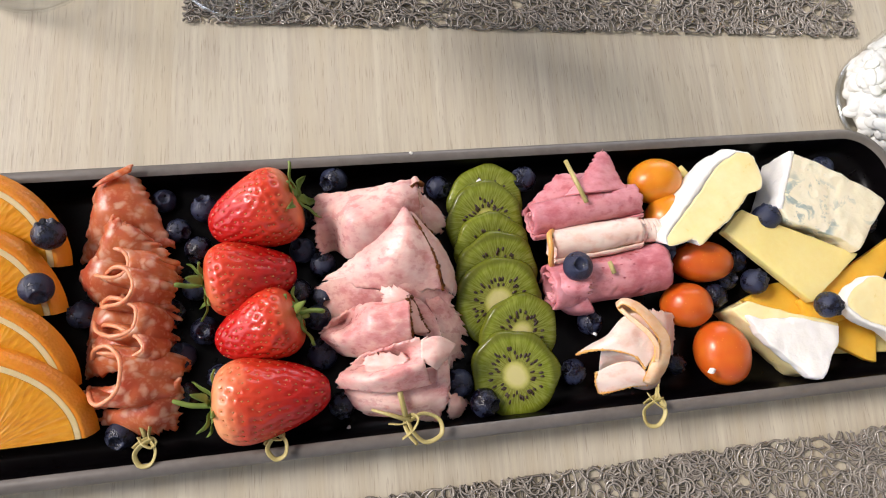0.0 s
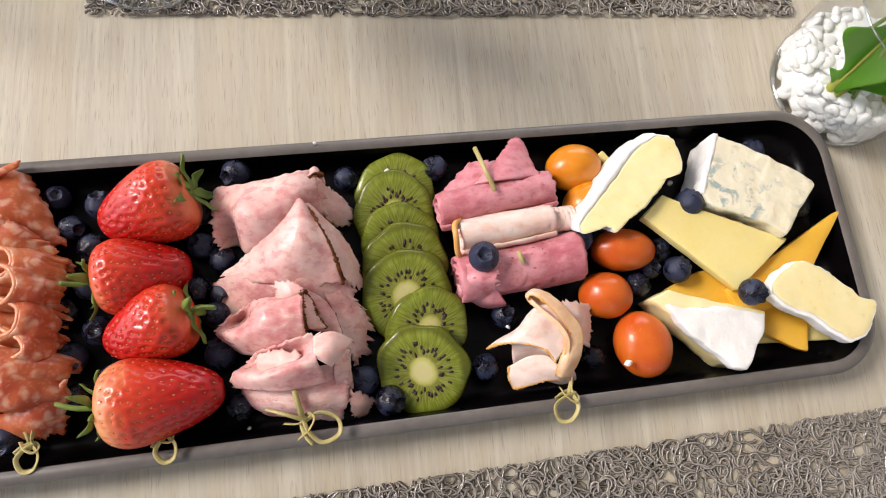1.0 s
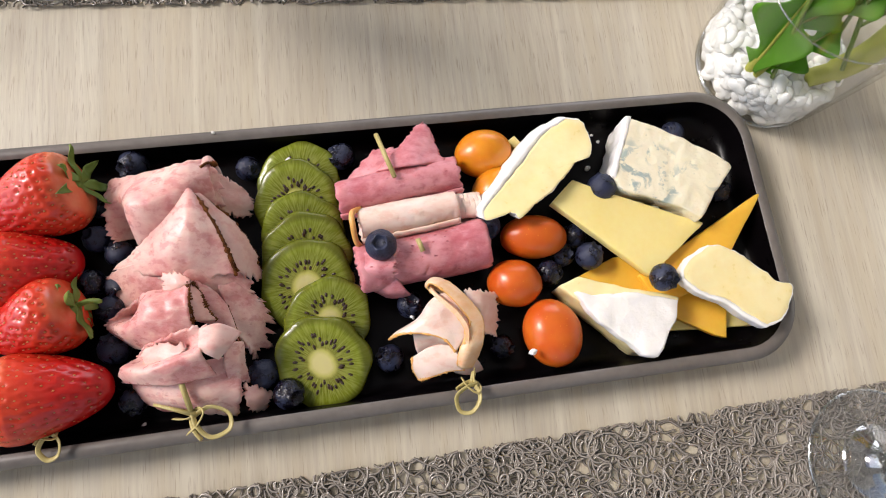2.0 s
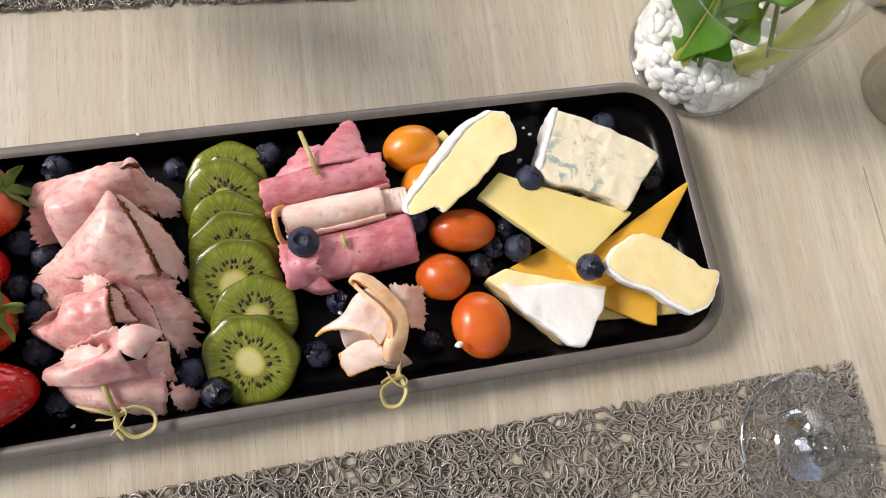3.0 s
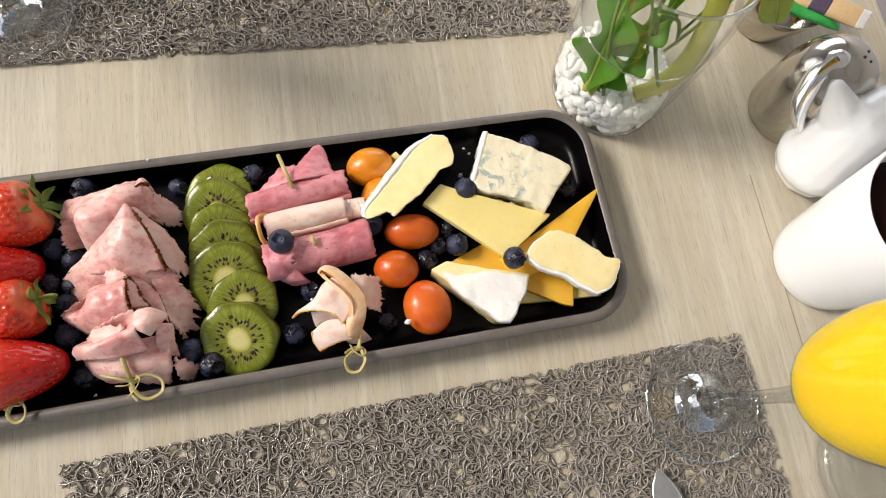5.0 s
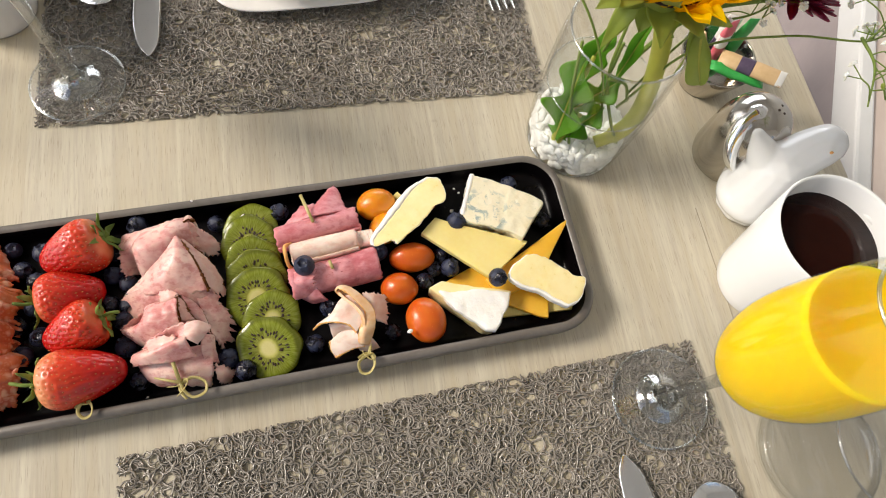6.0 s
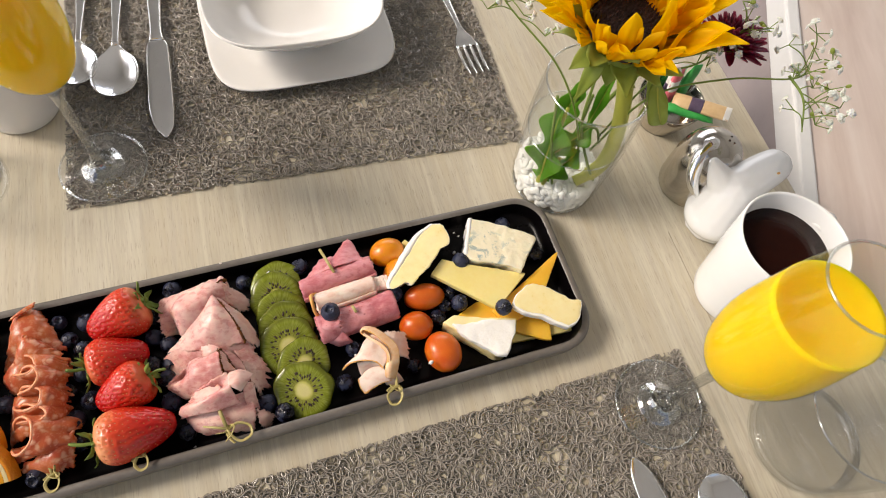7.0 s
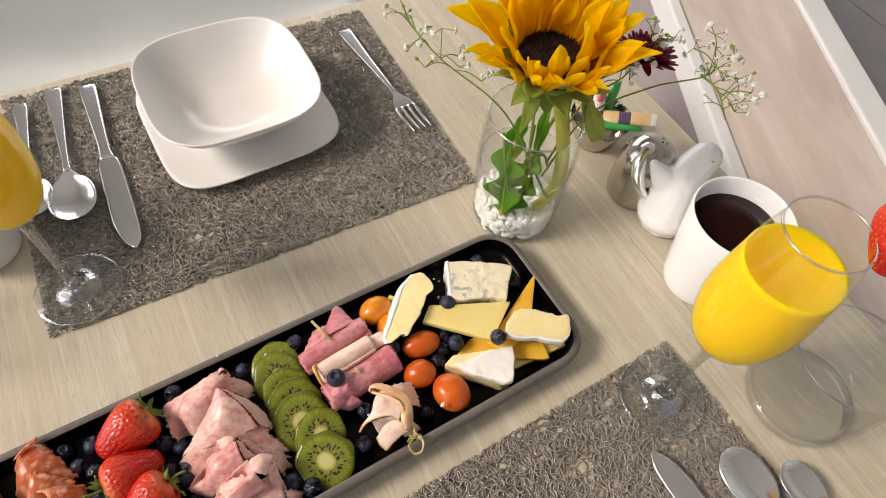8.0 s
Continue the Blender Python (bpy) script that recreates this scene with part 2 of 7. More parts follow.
def deli_meat(name, lean, pale, deep, wet=0.36, deep_at=0.62, pores=0.3):
    m, nt, b = tree(name)
    v = coords(nt)
    n = noise_fac(nt, v, 40.0, 4.0, 0.5, 0.4)
    fib = noise_fac(nt, coords(nt, (1, 1.5, 1.2)), 150.0, 5.0, 0.6)
    patch = noise_fac(nt, coords(nt, rot=(0.3, 0.5, 0.8)), 22.0, 3.0)
    hole = node(nt, "TexVoronoi", Vector=coords(nt, (1.0, 2.0, 1.6), rot=(0.2, 0.1, 0.3)), Scale=210.0, Randomness=1.0).outputs["Distance"]
    pit = arith(nt, "MULTIPLY", ramp(nt, hole, [(0.08, 1.0), (0.22, 0.0)]), ramp(nt, n, [(0.48, 0.0), (0.62, pores * 2)]))
    col = mixed(nt, ramp(nt, n, [(0.35, 0.0), (0.65, 1.0)]), lean, pale)
    col = mixed(nt, ramp(nt, patch, [(deep_at - 0.08, 0.0), (deep_at + 0.12, 0.45)]), col, deep)
    col = mixed(nt, ramp(nt, fib, [(0.36, 0.5), (0.5, 0.0)]), col, deep)
    col = mixed(nt, ramp(nt, fib, [(0.52, 0.0), (0.66, 0.6)]), col, pale)
    col = mixed(nt, pit, col, deep)
    nt.links.new(col, b.inputs["Base Color"])
    setup(b, wet, sss=0.2, radius=(0.004, 0.0015, 0.001), spec=0.35)
    nt.links.new(arith(nt, "ADD", arith(nt, "MULTIPLY", fib, 0.3), wet - 0.14), b.inputs["Roughness"])
    bump(nt, b, arith(nt, "ADD", arith(nt, "SUBTRACT", arith(nt, "MULTIPLY", fib, 0.6), pit), arith(nt, "MULTIPLY", n, 1.6)), 0.6, 0.0012)
    return m


def blue_cheese_paste():
    m, nt, b = tree("blue_cheese_paste")
    v = coords(nt)
    n = noise_fac(nt, v, 105.0, 5.0, 0.65, 0.8)
    big = noise_fac(nt, v, 42.0, 2.0)
    hole = node(nt, "TexVoronoi", Vector=v, Scale=260.0).outputs["Distance"]
    col = mixed(nt, noise_fac(nt, v, 40.0), (0.78, 0.69, 0.46), (0.84, 0.79, 0.62))
    vein = arith(nt, "MULTIPLY", ramp(nt, n, [(0.5, 0.0), (0.57, 1.0)]), ramp(nt, big, [(0.5, 0.0), (0.6, 0.9)]))
    col = mixed(nt, vein, col, (0.3, 0.38, 0.36))
    col = mixed(nt, ramp(nt, hole, [(0.06, 0.5), (0.16, 0.0)]), col, (0.45, 0.44, 0.35))
    nt.links.new(col, b.inputs["Base Color"])
    setup(b, 0.42, sss=0.25, radius=(0.004, 0.003, 0.002))
    bump(nt, b, arith(nt, "ADD", hole, n), 0.4, 0.0007)
    return m


def sunflower_petal():
    m, nt, b = tree("sunflower_petal")
    tc = nt.nodes.new("ShaderNodeTexCoord")
    sep = nt.nodes.new("ShaderNodeSeparateXYZ")
    nt.links.new(tc.outputs["Object"], sep.inputs[0])
    veins = noise_fac(nt, coords(nt, (800, 22, 22)), 1.0, 3.0)
    along = ramp(nt, arith(nt, "MULTIPLY", sep.outputs["Y"], 17.0), [(0.0, (0.97, 0.6, 0.0)), (0.35, (0.99, 0.72, 0.0)), (1.0, (0.99, 0.79, 0.012))])
    col = mixed(nt, ramp(nt, veins, [(0.35, 0.25), (0.6, 0.0)]), along, (0.92, 0.48, 0.0))
    info = nt.nodes.new("ShaderNodeObjectInfo")
    col = mixed(nt, arith(nt, "MULTIPLY", info.outputs["Random"], 0.25), col, (0.96, 0.58, 0.0))
    nt.links.new(col, b.inputs["Base Color"])
    setup(b, 0.55, spec=0.25)
    tr = nt.nodes.new("ShaderNodeBsdfTranslucent")
    nt.links.new(mixed(nt, 0.6, col, (1.0, 0.82, 0.02)), tr.inputs["Color"])
    mx = nt.nodes.new("ShaderNodeMixShader")
    mx.inputs[0].default_value = 0.68
    nt.links.new(b.outputs[0], mx.inputs[1])
    nt.links.new(tr.outputs[0], mx.inputs[2])
    nt.links.new(mx.outputs[0], nt.nodes["Material Output"].inputs["Surface"])
    bump(nt, b, veins, 0.35, 0.0006)
    return m


def leaf_green(name, c1, c2, clear=0.3):
    m, nt, b = tree(name)
    v = coords(nt)
    n = noise_fac(nt, v, 55.0, 5.0)
    cells = node(nt, "TexVoronoi", Vector=v, Scale=230.0).outputs["Distance"]
    col = mixed(nt, n, c1, c2)
    col = mixed(nt, ramp(nt, cells, [(0.05, 0.3), (0.2, 0.0)]), col, c2)
    nt.links.new(col, b.inputs["Base Color"])
    setup(b, 0.42, spec=0.4)
    tr = nt.nodes.new("ShaderNodeBsdfTranslucent")
    nt.links.new(col, tr.inputs["Color"])
    mx = nt.nodes.new("ShaderNodeMixShader")
    mx.inputs[0].default_value = clear
    nt.links.new(b.outputs[0], mx.inputs[1])
    nt.links.new(tr.outputs[0], mx.inputs[2])
    nt.links.new(mx.outputs[0], nt.nodes["Material Output"].inputs["Surface"])
    bump(nt, b, cells, 0.25, 0.0005)
    return m


def thin_glass(name, tint=(0.985, 0.992, 0.988), ior=1.45, rough=0.02, least=0.06, most=0.75, sharp=3.2):
    """A wall of clear glass: light passes straight, gloss by Fresnel."""
    m, nt, b = tree(name)
    nt.nodes.remove(b)
    clear = nt.nodes.new("ShaderNodeBsdfTransparent")
    clear.inputs["Color"].default_value = rgb(tint)
    gloss = nt.nodes.new("ShaderNodeBsdfGlossy")
    smear = noise_fac(nt, coords(nt), 60.0)
    nt.links.new(arith(nt, "MULTIPLY", smear, rough * 2), gloss.inputs["Roughness"])
    lw = node(nt, "LayerWeight", Blend=0.5)
    edge = arith(nt, "POWER", lw.outputs["Facing"], sharp if ior > 1.4 else 5.0)
    mx = nt.nodes.new("ShaderNodeMixShader")
    nt.links.new(arith(nt, "ADD", arith(nt, "MULTIPLY", edge, most), least), mx.inputs[0])
    nt.links.new(clear.outputs[0], mx.inputs[1])
    nt.links.new(gloss.outputs[0], mx.inputs[2])
    nt.links.new(mx.outputs[0], nt.nodes["Material Output"].inputs["Surface"])
    return m


def ledge_marble():
    m, nt, b = tree("pale_marble")
    v = coords(nt, (1, 0.25, 1), rot=(0, 0, 0.4))
    n = noise_fac(nt, v, 6.0, 6.0, 0.6, 1.5)
    f = noise_fac(nt, v, 26.0, 4.0)
    col = ramp(nt, n, [(0.3, (0.55, 0.43, 0.375)), (0.5, (0.69, 0.575, 0.51)), (0.7, (0.76, 0.665, 0.605))])
    col = mixed(nt, ramp(nt, f, [(0.4, 0.3), (0.55, 0.0)]), col, (0.55, 0.43, 0.37))
    nt.links.new(col, b.inputs["Base Color"])
    setup(b, 0.3)
    bump(nt, b, f, 0.05)
    return m


M_WOOD = wood_table()
M_LEG = simple("table_leg_paint", (0.1, 0.095, 0.09), (0.14, 0.13, 0.12), 30)
M_WEAVE = weave_vinyl()
M_CLAY = simple("raw_stoneware", (0.108, 0.095, 0.083), (0.168, 0.149, 0.131), 38, 0.4, 0.2, 0.0006, spec=0.6)
M_GLAZE = simple("black_glaze", (0.0012, 0.0008, 0.001), (0.003, 0.0022, 0.003), 25, 0.3, 0.06, spec=0.14)
M_KIWI = kiwi_flesh()
M_SEED = simple("kiwi_seed", (0.022, 0.012, 0.008), (0.07, 0.035, 0.02), 400, 0.35, 0.0)
M_ORANGE, M_PEEL = orange_flesh(), orange_skin()
M_PITH = simple("orange_pith", (0.72, 0.52, 0.24), (0.78, 0.6, 0.34), 120, 0.5, 0.2, sss=0.3)
M_STRAW = strawberry_skin()
M_ACHENE = simple("strawberry_seed", (0.4, 0.08, 0.015), (0.66, 0.34, 0.08), 300, 0.35, 0.0)
M_CALYX = leaf_green("strawberry_calyx", (0.12, 0.2, 0.03), (0.28, 0.36, 0.08))
M_BERRY = blueberry_skin()
M_SALAMI = salami_meat()
M_CUT_EDGE = simple("salami_cut_edge", (0.66, 0.19, 0.08), (0.8, 0.38, 0.2), 200, 0.4, 0.2, sss=0.2)
M_HAM = deli_meat("cooked_ham", (0.69, 0.31, 0.29), (0.85, 0.6, 0.52), (0.56, 0.175, 0.175), 0.28, 0.55, 0.14)
M_HAMFAT = deli_meat("ham_edge", (0.77, 0.45, 0.39), (0.83, 0.58, 0.51), (0.68, 0.3, 0.26), 0.36, 0.62, 0.1)
M_ROAST = deli_meat("roast_beef", (0.55, 0.175, 0.2), (0.68, 0.31, 0.33), (0.4, 0.07, 0.09), 0.38, 0.62, 0.5)
M_TURKEY = deli_meat("roast_turkey", (0.81, 0.56, 0.47), (0.85, 0.67, 0.58), (0.75, 0.43, 0.32), 0.34, 0.66, 0.02)
M_TURKEYSKIN = deli_meat("roast_turkey_skin", (0.8, 0.5, 0.29), (0.84, 0.6, 0.41), (0.72, 0.36, 0.13), 0.34, 0.6, 0.03)
M_RIND = simple("smoked_rind", (0.04, 0.012, 0.005), (0.22, 0.075, 0.016), 260, 0.7, 0.3, spec=0.15)
M_RINDO = simple("golden_rind", (0.7, 0.31, 0.06), (0.8, 0.45, 0.15), 160, 0.4, 0.2, sss=0.2)
M_BRIE = simple("brie_paste", (0.86, 0.71, 0.32), (0.89, 0.79, 0.45), 50, 0.3, 0.14, 0.0012, fine=4.0, sss=0.25, radius=(0.005, 0.004, 0.002))
M_BLOOM = simple("white_bloom_rind", (0.83, 0.805, 0.75), (0.87, 0.855, 0.82), 45, 0.6, 0.4, 0.0012, sss=0.15, radius=(0.003, 0.003, 0.002))
M_BLUE = blue_cheese_paste()
M_GOUDA = simple("young_gouda", (0.87, 0.71, 0.25), (0.9, 0.77, 0.33), 60, 0.34, 0.1, sss=0.25, radius=(0.005, 0.004, 0.001))
M_CHEDDAR = simple("orange_cheddar", (0.8, 0.43, 0.03), (0.84, 0.5, 0.06), 60, 0.34, 0.15, sss=0.3, radius=(0.006, 0.003, 0.001))
M_BAMBOO = simple("bamboo", (0.38, 0.31, 0.1), (0.52, 0.44, 0.18), 150, 0.45, 0.2)
M_GLASS, M_STEM = thin_glass("clear_glass", (0.995, 0.998, 0.996), least=0.035, most=0.4, sharp=3.2), thin_glass("glass_stem", (0.97, 0.985, 0.98), 1.5, 0.03, 0.12, 0.55, 1.8)
M_WATER = thin_glass("water_surface", (0.95, 0.98, 0.96), 1.33, 0.01)
M_JUICE = simple("orange_juice", (0.95, 0.57, 0.01), (0.97, 0.61, 0.018), 20, 0.6, 0.0, sss=0.8, radius=(0.02, 0.014, 0.002), spec=0.04)
M_COFFEE = simple("black_coffee", (0.012, 0.0024, 0.0014), (0.02, 0.0045, 0.0025), 30, 0.1, 0.0, spec=0.08)
M_CUP = thin_glass("thin_cup_glass", (0.99, 0.995, 0.992), 1.45, 0.02, 0.04, 0.28, 4.5)
M_FOOT = thin_glass("foot_glass", (0.992, 0.995, 0.993), 1.5, 0.05, 0.08, 0.45, 2.8)
M_EDGE = thin_glass("thick_glass_edge", (0.93, 0.95, 0.94), 1.5, 0.04, 0.3, 0.5, 2.0)
M_WHITE = simple("white_porcelain", (0.84, 0.84, 0.83), (0.87, 0.87, 0.86), 12, 0.16, 0.02, coat=0.3)
M_CREAM = simple("cream_porcelain", (0.77, 0.755, 0.73), (0.8, 0.785, 0.765), 12, 0.18, 0.02, coat=0.3)
M_STEEL = simple("polished_steel", (0.8, 0.8, 0.8), (0.86, 0.86, 0.86), 12, 0.16, 0.0, fine=3.0, metal=1.0)
M_BRUSHED = simple("satin_steel", (0.5, 0.465, 0.42), (0.56, 0.525, 0.475), 8, 0.14, 0.0, fine=3.0, metal=1.0)
M_PEBBLE = simple("white_pebble", (0.91, 0.91, 0.86), (0.93, 0.93, 0.89), 60, 0.35, 0.05, sss=0.15, radius=(0.003, 0.003, 0.003))
M_PETAL = sunflower_petal()
M_DISC = simple("sunflower_disc", (0.008, 0.0018, 0.002), (0.032, 0.006, 0.005), 260, 0.7, 0.8, 0.002)
M_SEPAL = leaf_green("sepal_green", (0.3, 0.4, 0.05), (0.48, 0.54, 0.14), 0.45)
M_LEAF = leaf_green("rocket_leaf", (0.1, 0.32, 0.014), (0.24, 0.52, 0.05), 0.55)
M_STALK = leaf_green("flower_stalk", (0.48, 0.5, 0.06), (0.62, 0.61, 0.15), 0.35)
M_THIN = leaf_green("thin_stalk", (0.16, 0.25, 0.04), (0.26, 0.35, 0.08), 0.15)
M_MUM = simple("burgundy_petal", (0.09, 0.003, 0.025), (0.2, 0.008, 0.06), 150, 0.5, 0.1, sss=0.2)
M_GYP = simple("white_floret", (0.78, 0.78, 0.68), (0.85, 0.85, 0.8), 200, 0.6, 0.2, sss=0.2)
M_TILE = simple("grey_floor_tile", (0.25, 0.232, 0.237), (0.31, 0.29, 0.29), 6, 0.45, 0.1)
M_GROUT = simple("floor_grout", (0.1, 0.095, 0.095), (0.14, 0.135, 0.13), 30, 0.8, 0.2)
M_MARBLE = ledge_marble()
# mauve-grey puts the shade below the ledge into the base colour
M_BASE_SHADE = simple("shade_toned_base", (0.3, 0.255, 0.255), (0.36, 0.31, 0.305), 12, 0.5, 0.1)
M_WALL = simple("white_wall_paint", (0.74, 0.73, 0.7), (0.79, 0.78, 0.75), 3, 0.7, 0.15)
M_FRAME = simple("white_window_paint", (0.72, 0.72, 0.71), (0.78, 0.78, 0.77), 8, 0.4, 0.05)
M_CHAIR = simple("white_chair_shell", (0.74, 0.77, 0.75), (0.78, 0.8, 0.78), 10, 0.24, 0.02)
M_CHAIRLEG = simple("beech_leg", (0.5, 0.34, 0.2), (0.6, 0.44, 0.28), 40, 0.45, 0.1)
M_PAPER_G = simple("green_sachet_paper", (0.02, 0.3, 0.05), (0.05, 0.42, 0.09), 60, 0.35, 0.2)
M_PAPER_B = simple("kraft_sachet_paper", (0.6, 0.4, 0.2), (0.7, 0.5, 0.28), 60, 0.45, 0.2)
M_PAPER_R = simple("pink_sachet_paper", (0.7, 0.12, 0.16), (0.8, 0.2, 0.24), 60, 0.35, 0.2)
M_PAPER_W = simple("white_sachet_paper", (0.75, 0.74, 0.7), (0.82, 0.81, 0.78), 60, 0.5, 0.2)
M_PRINT_N = simple("navy_print", (0.04, 0.03, 0.07), (0.1, 0.07, 0.12), 90, 0.4, 0.0)


def tomato_skin(name, c1, c2):
    m, nt, b = tree(name)
    v = coords(nt)
    n = noise_fac(nt, v, 42.0, 3.0)
    dots = node(nt, "TexVoronoi", Vector=v, Scale=330.0).outputs["Distance"]
    col = mixed(nt, ramp(nt, n, [(0.35, 0.0), (0.65, 1.0)]), c1, c2)
    col = mixed(nt, ramp(nt, dots, [(0.06, 0.4), (0.14, 0.0)]), col, (0.85, 0.35, 0.06))
    nt.links.new(col, b.inputs["Base Color"])
    setup(b, 0.3, sss=0.3, radius=(0.005, 0.0015, 0.0004), spec=0.45, coat=0.08)
    bump(nt, b, dots, 0.1, 0.0003)
    return m


M_TOMATO = tomato_skin("orange_red_tomato", (0.55, 0.082, 0.007), (0.66, 0.155, 0.012))
M_TOMATO_O = tomato_skin("orange_tomato", (0.66, 0.2, 0.006), (0.76, 0.31, 0.014))


# ---- building helpers ----


def thing(name, label, category, group="", m=None):
    ob = new(name)
    ob.empty_display_size = 0.01
    if m is not None:
        ob.matrix_world = m
    return tagged(ob, label, category, group)


def part(name, bm, material, parent=None, label="", smooth=True, m=None):
    """One bmesh as one mesh object under a thing or a part."""
    me = bpy.data.meshes.new(name)
    bm.to_mesh(me)
    bm.free()
    me.materials.append(material)
    if smooth:
        me.polygons.foreach_set("use_smooth", [True] * len(me.polygons))
    ob = new(name, me)
    if parent is not None:
        ob.parent = parent
    if m is not None:
        ob.matrix_basis = m
    return tagged(ob, label)


def crease(ob, degrees=40):
    ob.data.set_sharp_from_angle(angle=radians(degrees))
    return ob


def box(x0, x1, y0, y1, z0, z1, bevel=0.0, seg=2):
    bm = bmesh.new()
    bmesh.ops.create_cube(bm, size=1.0)
    for v in bm.verts:
        v.co = Vector((x0 + (v.co.x + 0.5) * (x1 - x0), y0 + (v.co.y + 0.5) * (y1 - y0), z0 + (v.co.z + 0.5) * (z1 - z0)))
    if bevel:
        bmesh.ops.bevel(bm, geom=bm.edges[:], offset=bevel, segments=seg, affect="EDGES", profile=0.5)
    return bm


def lathe(profile, segs=48, cap=True):
    """Turns (radius, height) points round z; points with radius 0 close it."""
    bm = bmesh.new()
    rings = []
    for r, z in profile:
        if r < 1e-6:
            rings.append([bm.verts.new((0, 0, z))])
        else:
            rings.append([bm.verts.new((r * math.cos(2 * math.pi * i / segs), r * math.sin(2 * math.pi * i / segs), z)) for i in range(segs)])
    for a, b in zip(rings, rings[1:]):
        for i in range(segs):
            j = (i + 1) % segs
            if len(a) == 1 and len(b) > 1:
                bm.faces.new((a[0], b[i], b[j]))
            elif len(b) == 1 and len(a) > 1:
                bm.faces.new((a[i], b[0], a[j]))
            elif len(a) > 1:
                bm.faces.new((a[i], b[i], b[j], a[j]))
    bmesh.ops.recalc_face_normals(bm, faces=bm.faces[:])
    return bm


def smooth_line(pts, n=8):
    """Catmull-Rom through points (tuples of any length)."""
    out = []
    p = [np.array(q, float) for q in pts]
    p = [2 * p[0] - p[1]] + p + [2 * p[-1] - p[-2]]
    for i in range(1, len(p) - 2):
        for k in range(n):
            t = k / n
            out.append(0.5 * ((2 * p[i]) + (p[i + 1] - p[i - 1]) * t + (2 * p[i - 1] - 5 * p[i] + 4 * p[i + 1] - p[i + 2]) * t * t + (3 * p[i] - p[i - 1] - 3 * p[i + 1] + p[i + 2]) * t ** 3))
    out.append(p[-2])
    return [tuple(float(c) for c in q) for q in out]


def squircle_loft(rings, segs=64, bm=None):
    """Closed loft of rounded-square rings (half x, half y, z, exponent)."""
    bm = bm or bmesh.new()
    loops = []
    for hx, hy, z, e in rings:
        if hx < 1e-6:
            loops.append([bm.verts.new((0, 0, z))])
            continue
        lp = []
        for i in range(segs):
            a = 2 * math.pi * i / segs
            c, s = math.cos(a), math.sin(a)
            lp.append(bm.verts.new((hx * math.copysign(abs(c) ** (2 / e), c), hy * math.copysign(abs(s) ** (2 / e), s), z)))
        loops.append(lp)
    for a, b in zip(loops, loops[1:]):
        for i in range(segs):
            j = (i + 1) % segs
            if len(a) == 1:
                bm.faces.new((a[0], b[i], b[j]))
            elif len(b) == 1:
                bm.faces.new((a[i], b[0], a[j]))
            else:
                bm.faces.new((a[i], b[i], b[j], a[j]))
    bmesh.ops.recalc_face_normals(bm, faces=bm.faces[:])
    return bm


def rounded_rect(hx, hy, r, n=8):
    pts = []
    for cx, cy, a0 in ((hx - r, hy - r, 0), (-hx + r, hy - r, 90), (-hx + r, -hy + r, 180), (hx - r, -hy + r, 270)):
        for k in range(n + 1):
            a = radians(a0 + 90 * k / n)
            pts.append((cx + r * math.cos(a), cy + r * math.sin(a)))
    return pts


def loft(loops, close_first=False, close_last=False):
    bm = bmesh.new()
    vs = [[bm.verts.new(p) for p in lp] for lp in loops]
    n = len(vs[0])
    for a, b in zip(vs, vs[1:]):
        for i in range(n):
            j = (i + 1) % n
            bm.faces.new((a[i], a[j], b[j], b[i]))
    if close_first:
        bm.faces.new(list(reversed(vs[0])))
    if close_last:
        bm.faces.new(vs[-1])
    bmesh.ops.recalc_face_normals(bm, faces=bm.faces[:])
    return bm


def tube(pts, radius, sides=8, bm=None, flat=1.0, caps=True):
    """A swept round (or flattened) rod along points; radius may be a list."""
    bm = bm or bmesh.new()
    pts = [Vector(p) for p in pts]
    n = len(pts)
    rad = radius if hasattr(radius, "__len__") else [radius] * n
    up = Vector((0, 0, 1))
    d0 = (pts[1] - pts[0]).normalized()
    if abs(d0.dot(up)) > 0.95:
        up = Vector((1, 0, 0))
    side = d0.cross(up).normalized()
    rings = []
    for i in range(n):
        d = (pts[min(i + 1, n - 1)] - pts[max(i - 1, 0)]).normalized()
        side = (side - d * side.dot(d)).normalized()
        nrm = d.cross(side)
        rings.append([bm.verts.new(pts[i] + rad[i] * (math.cos(2 * math.pi * k / sides) * side + flat * math.sin(2 * math.pi * k / sides) * nrm)) for k in range(sides)])
    for a, b in zip(rings, rings[1:]):
        for k in range(sides):
            bm.faces.new((a[k], a[(k + 1) % sides], b[(k + 1) % sides], b[k]))
    if caps:
        bm.faces.new(list(reversed(rings[0])))
        bm.faces.new(rings[-1])
    return bm


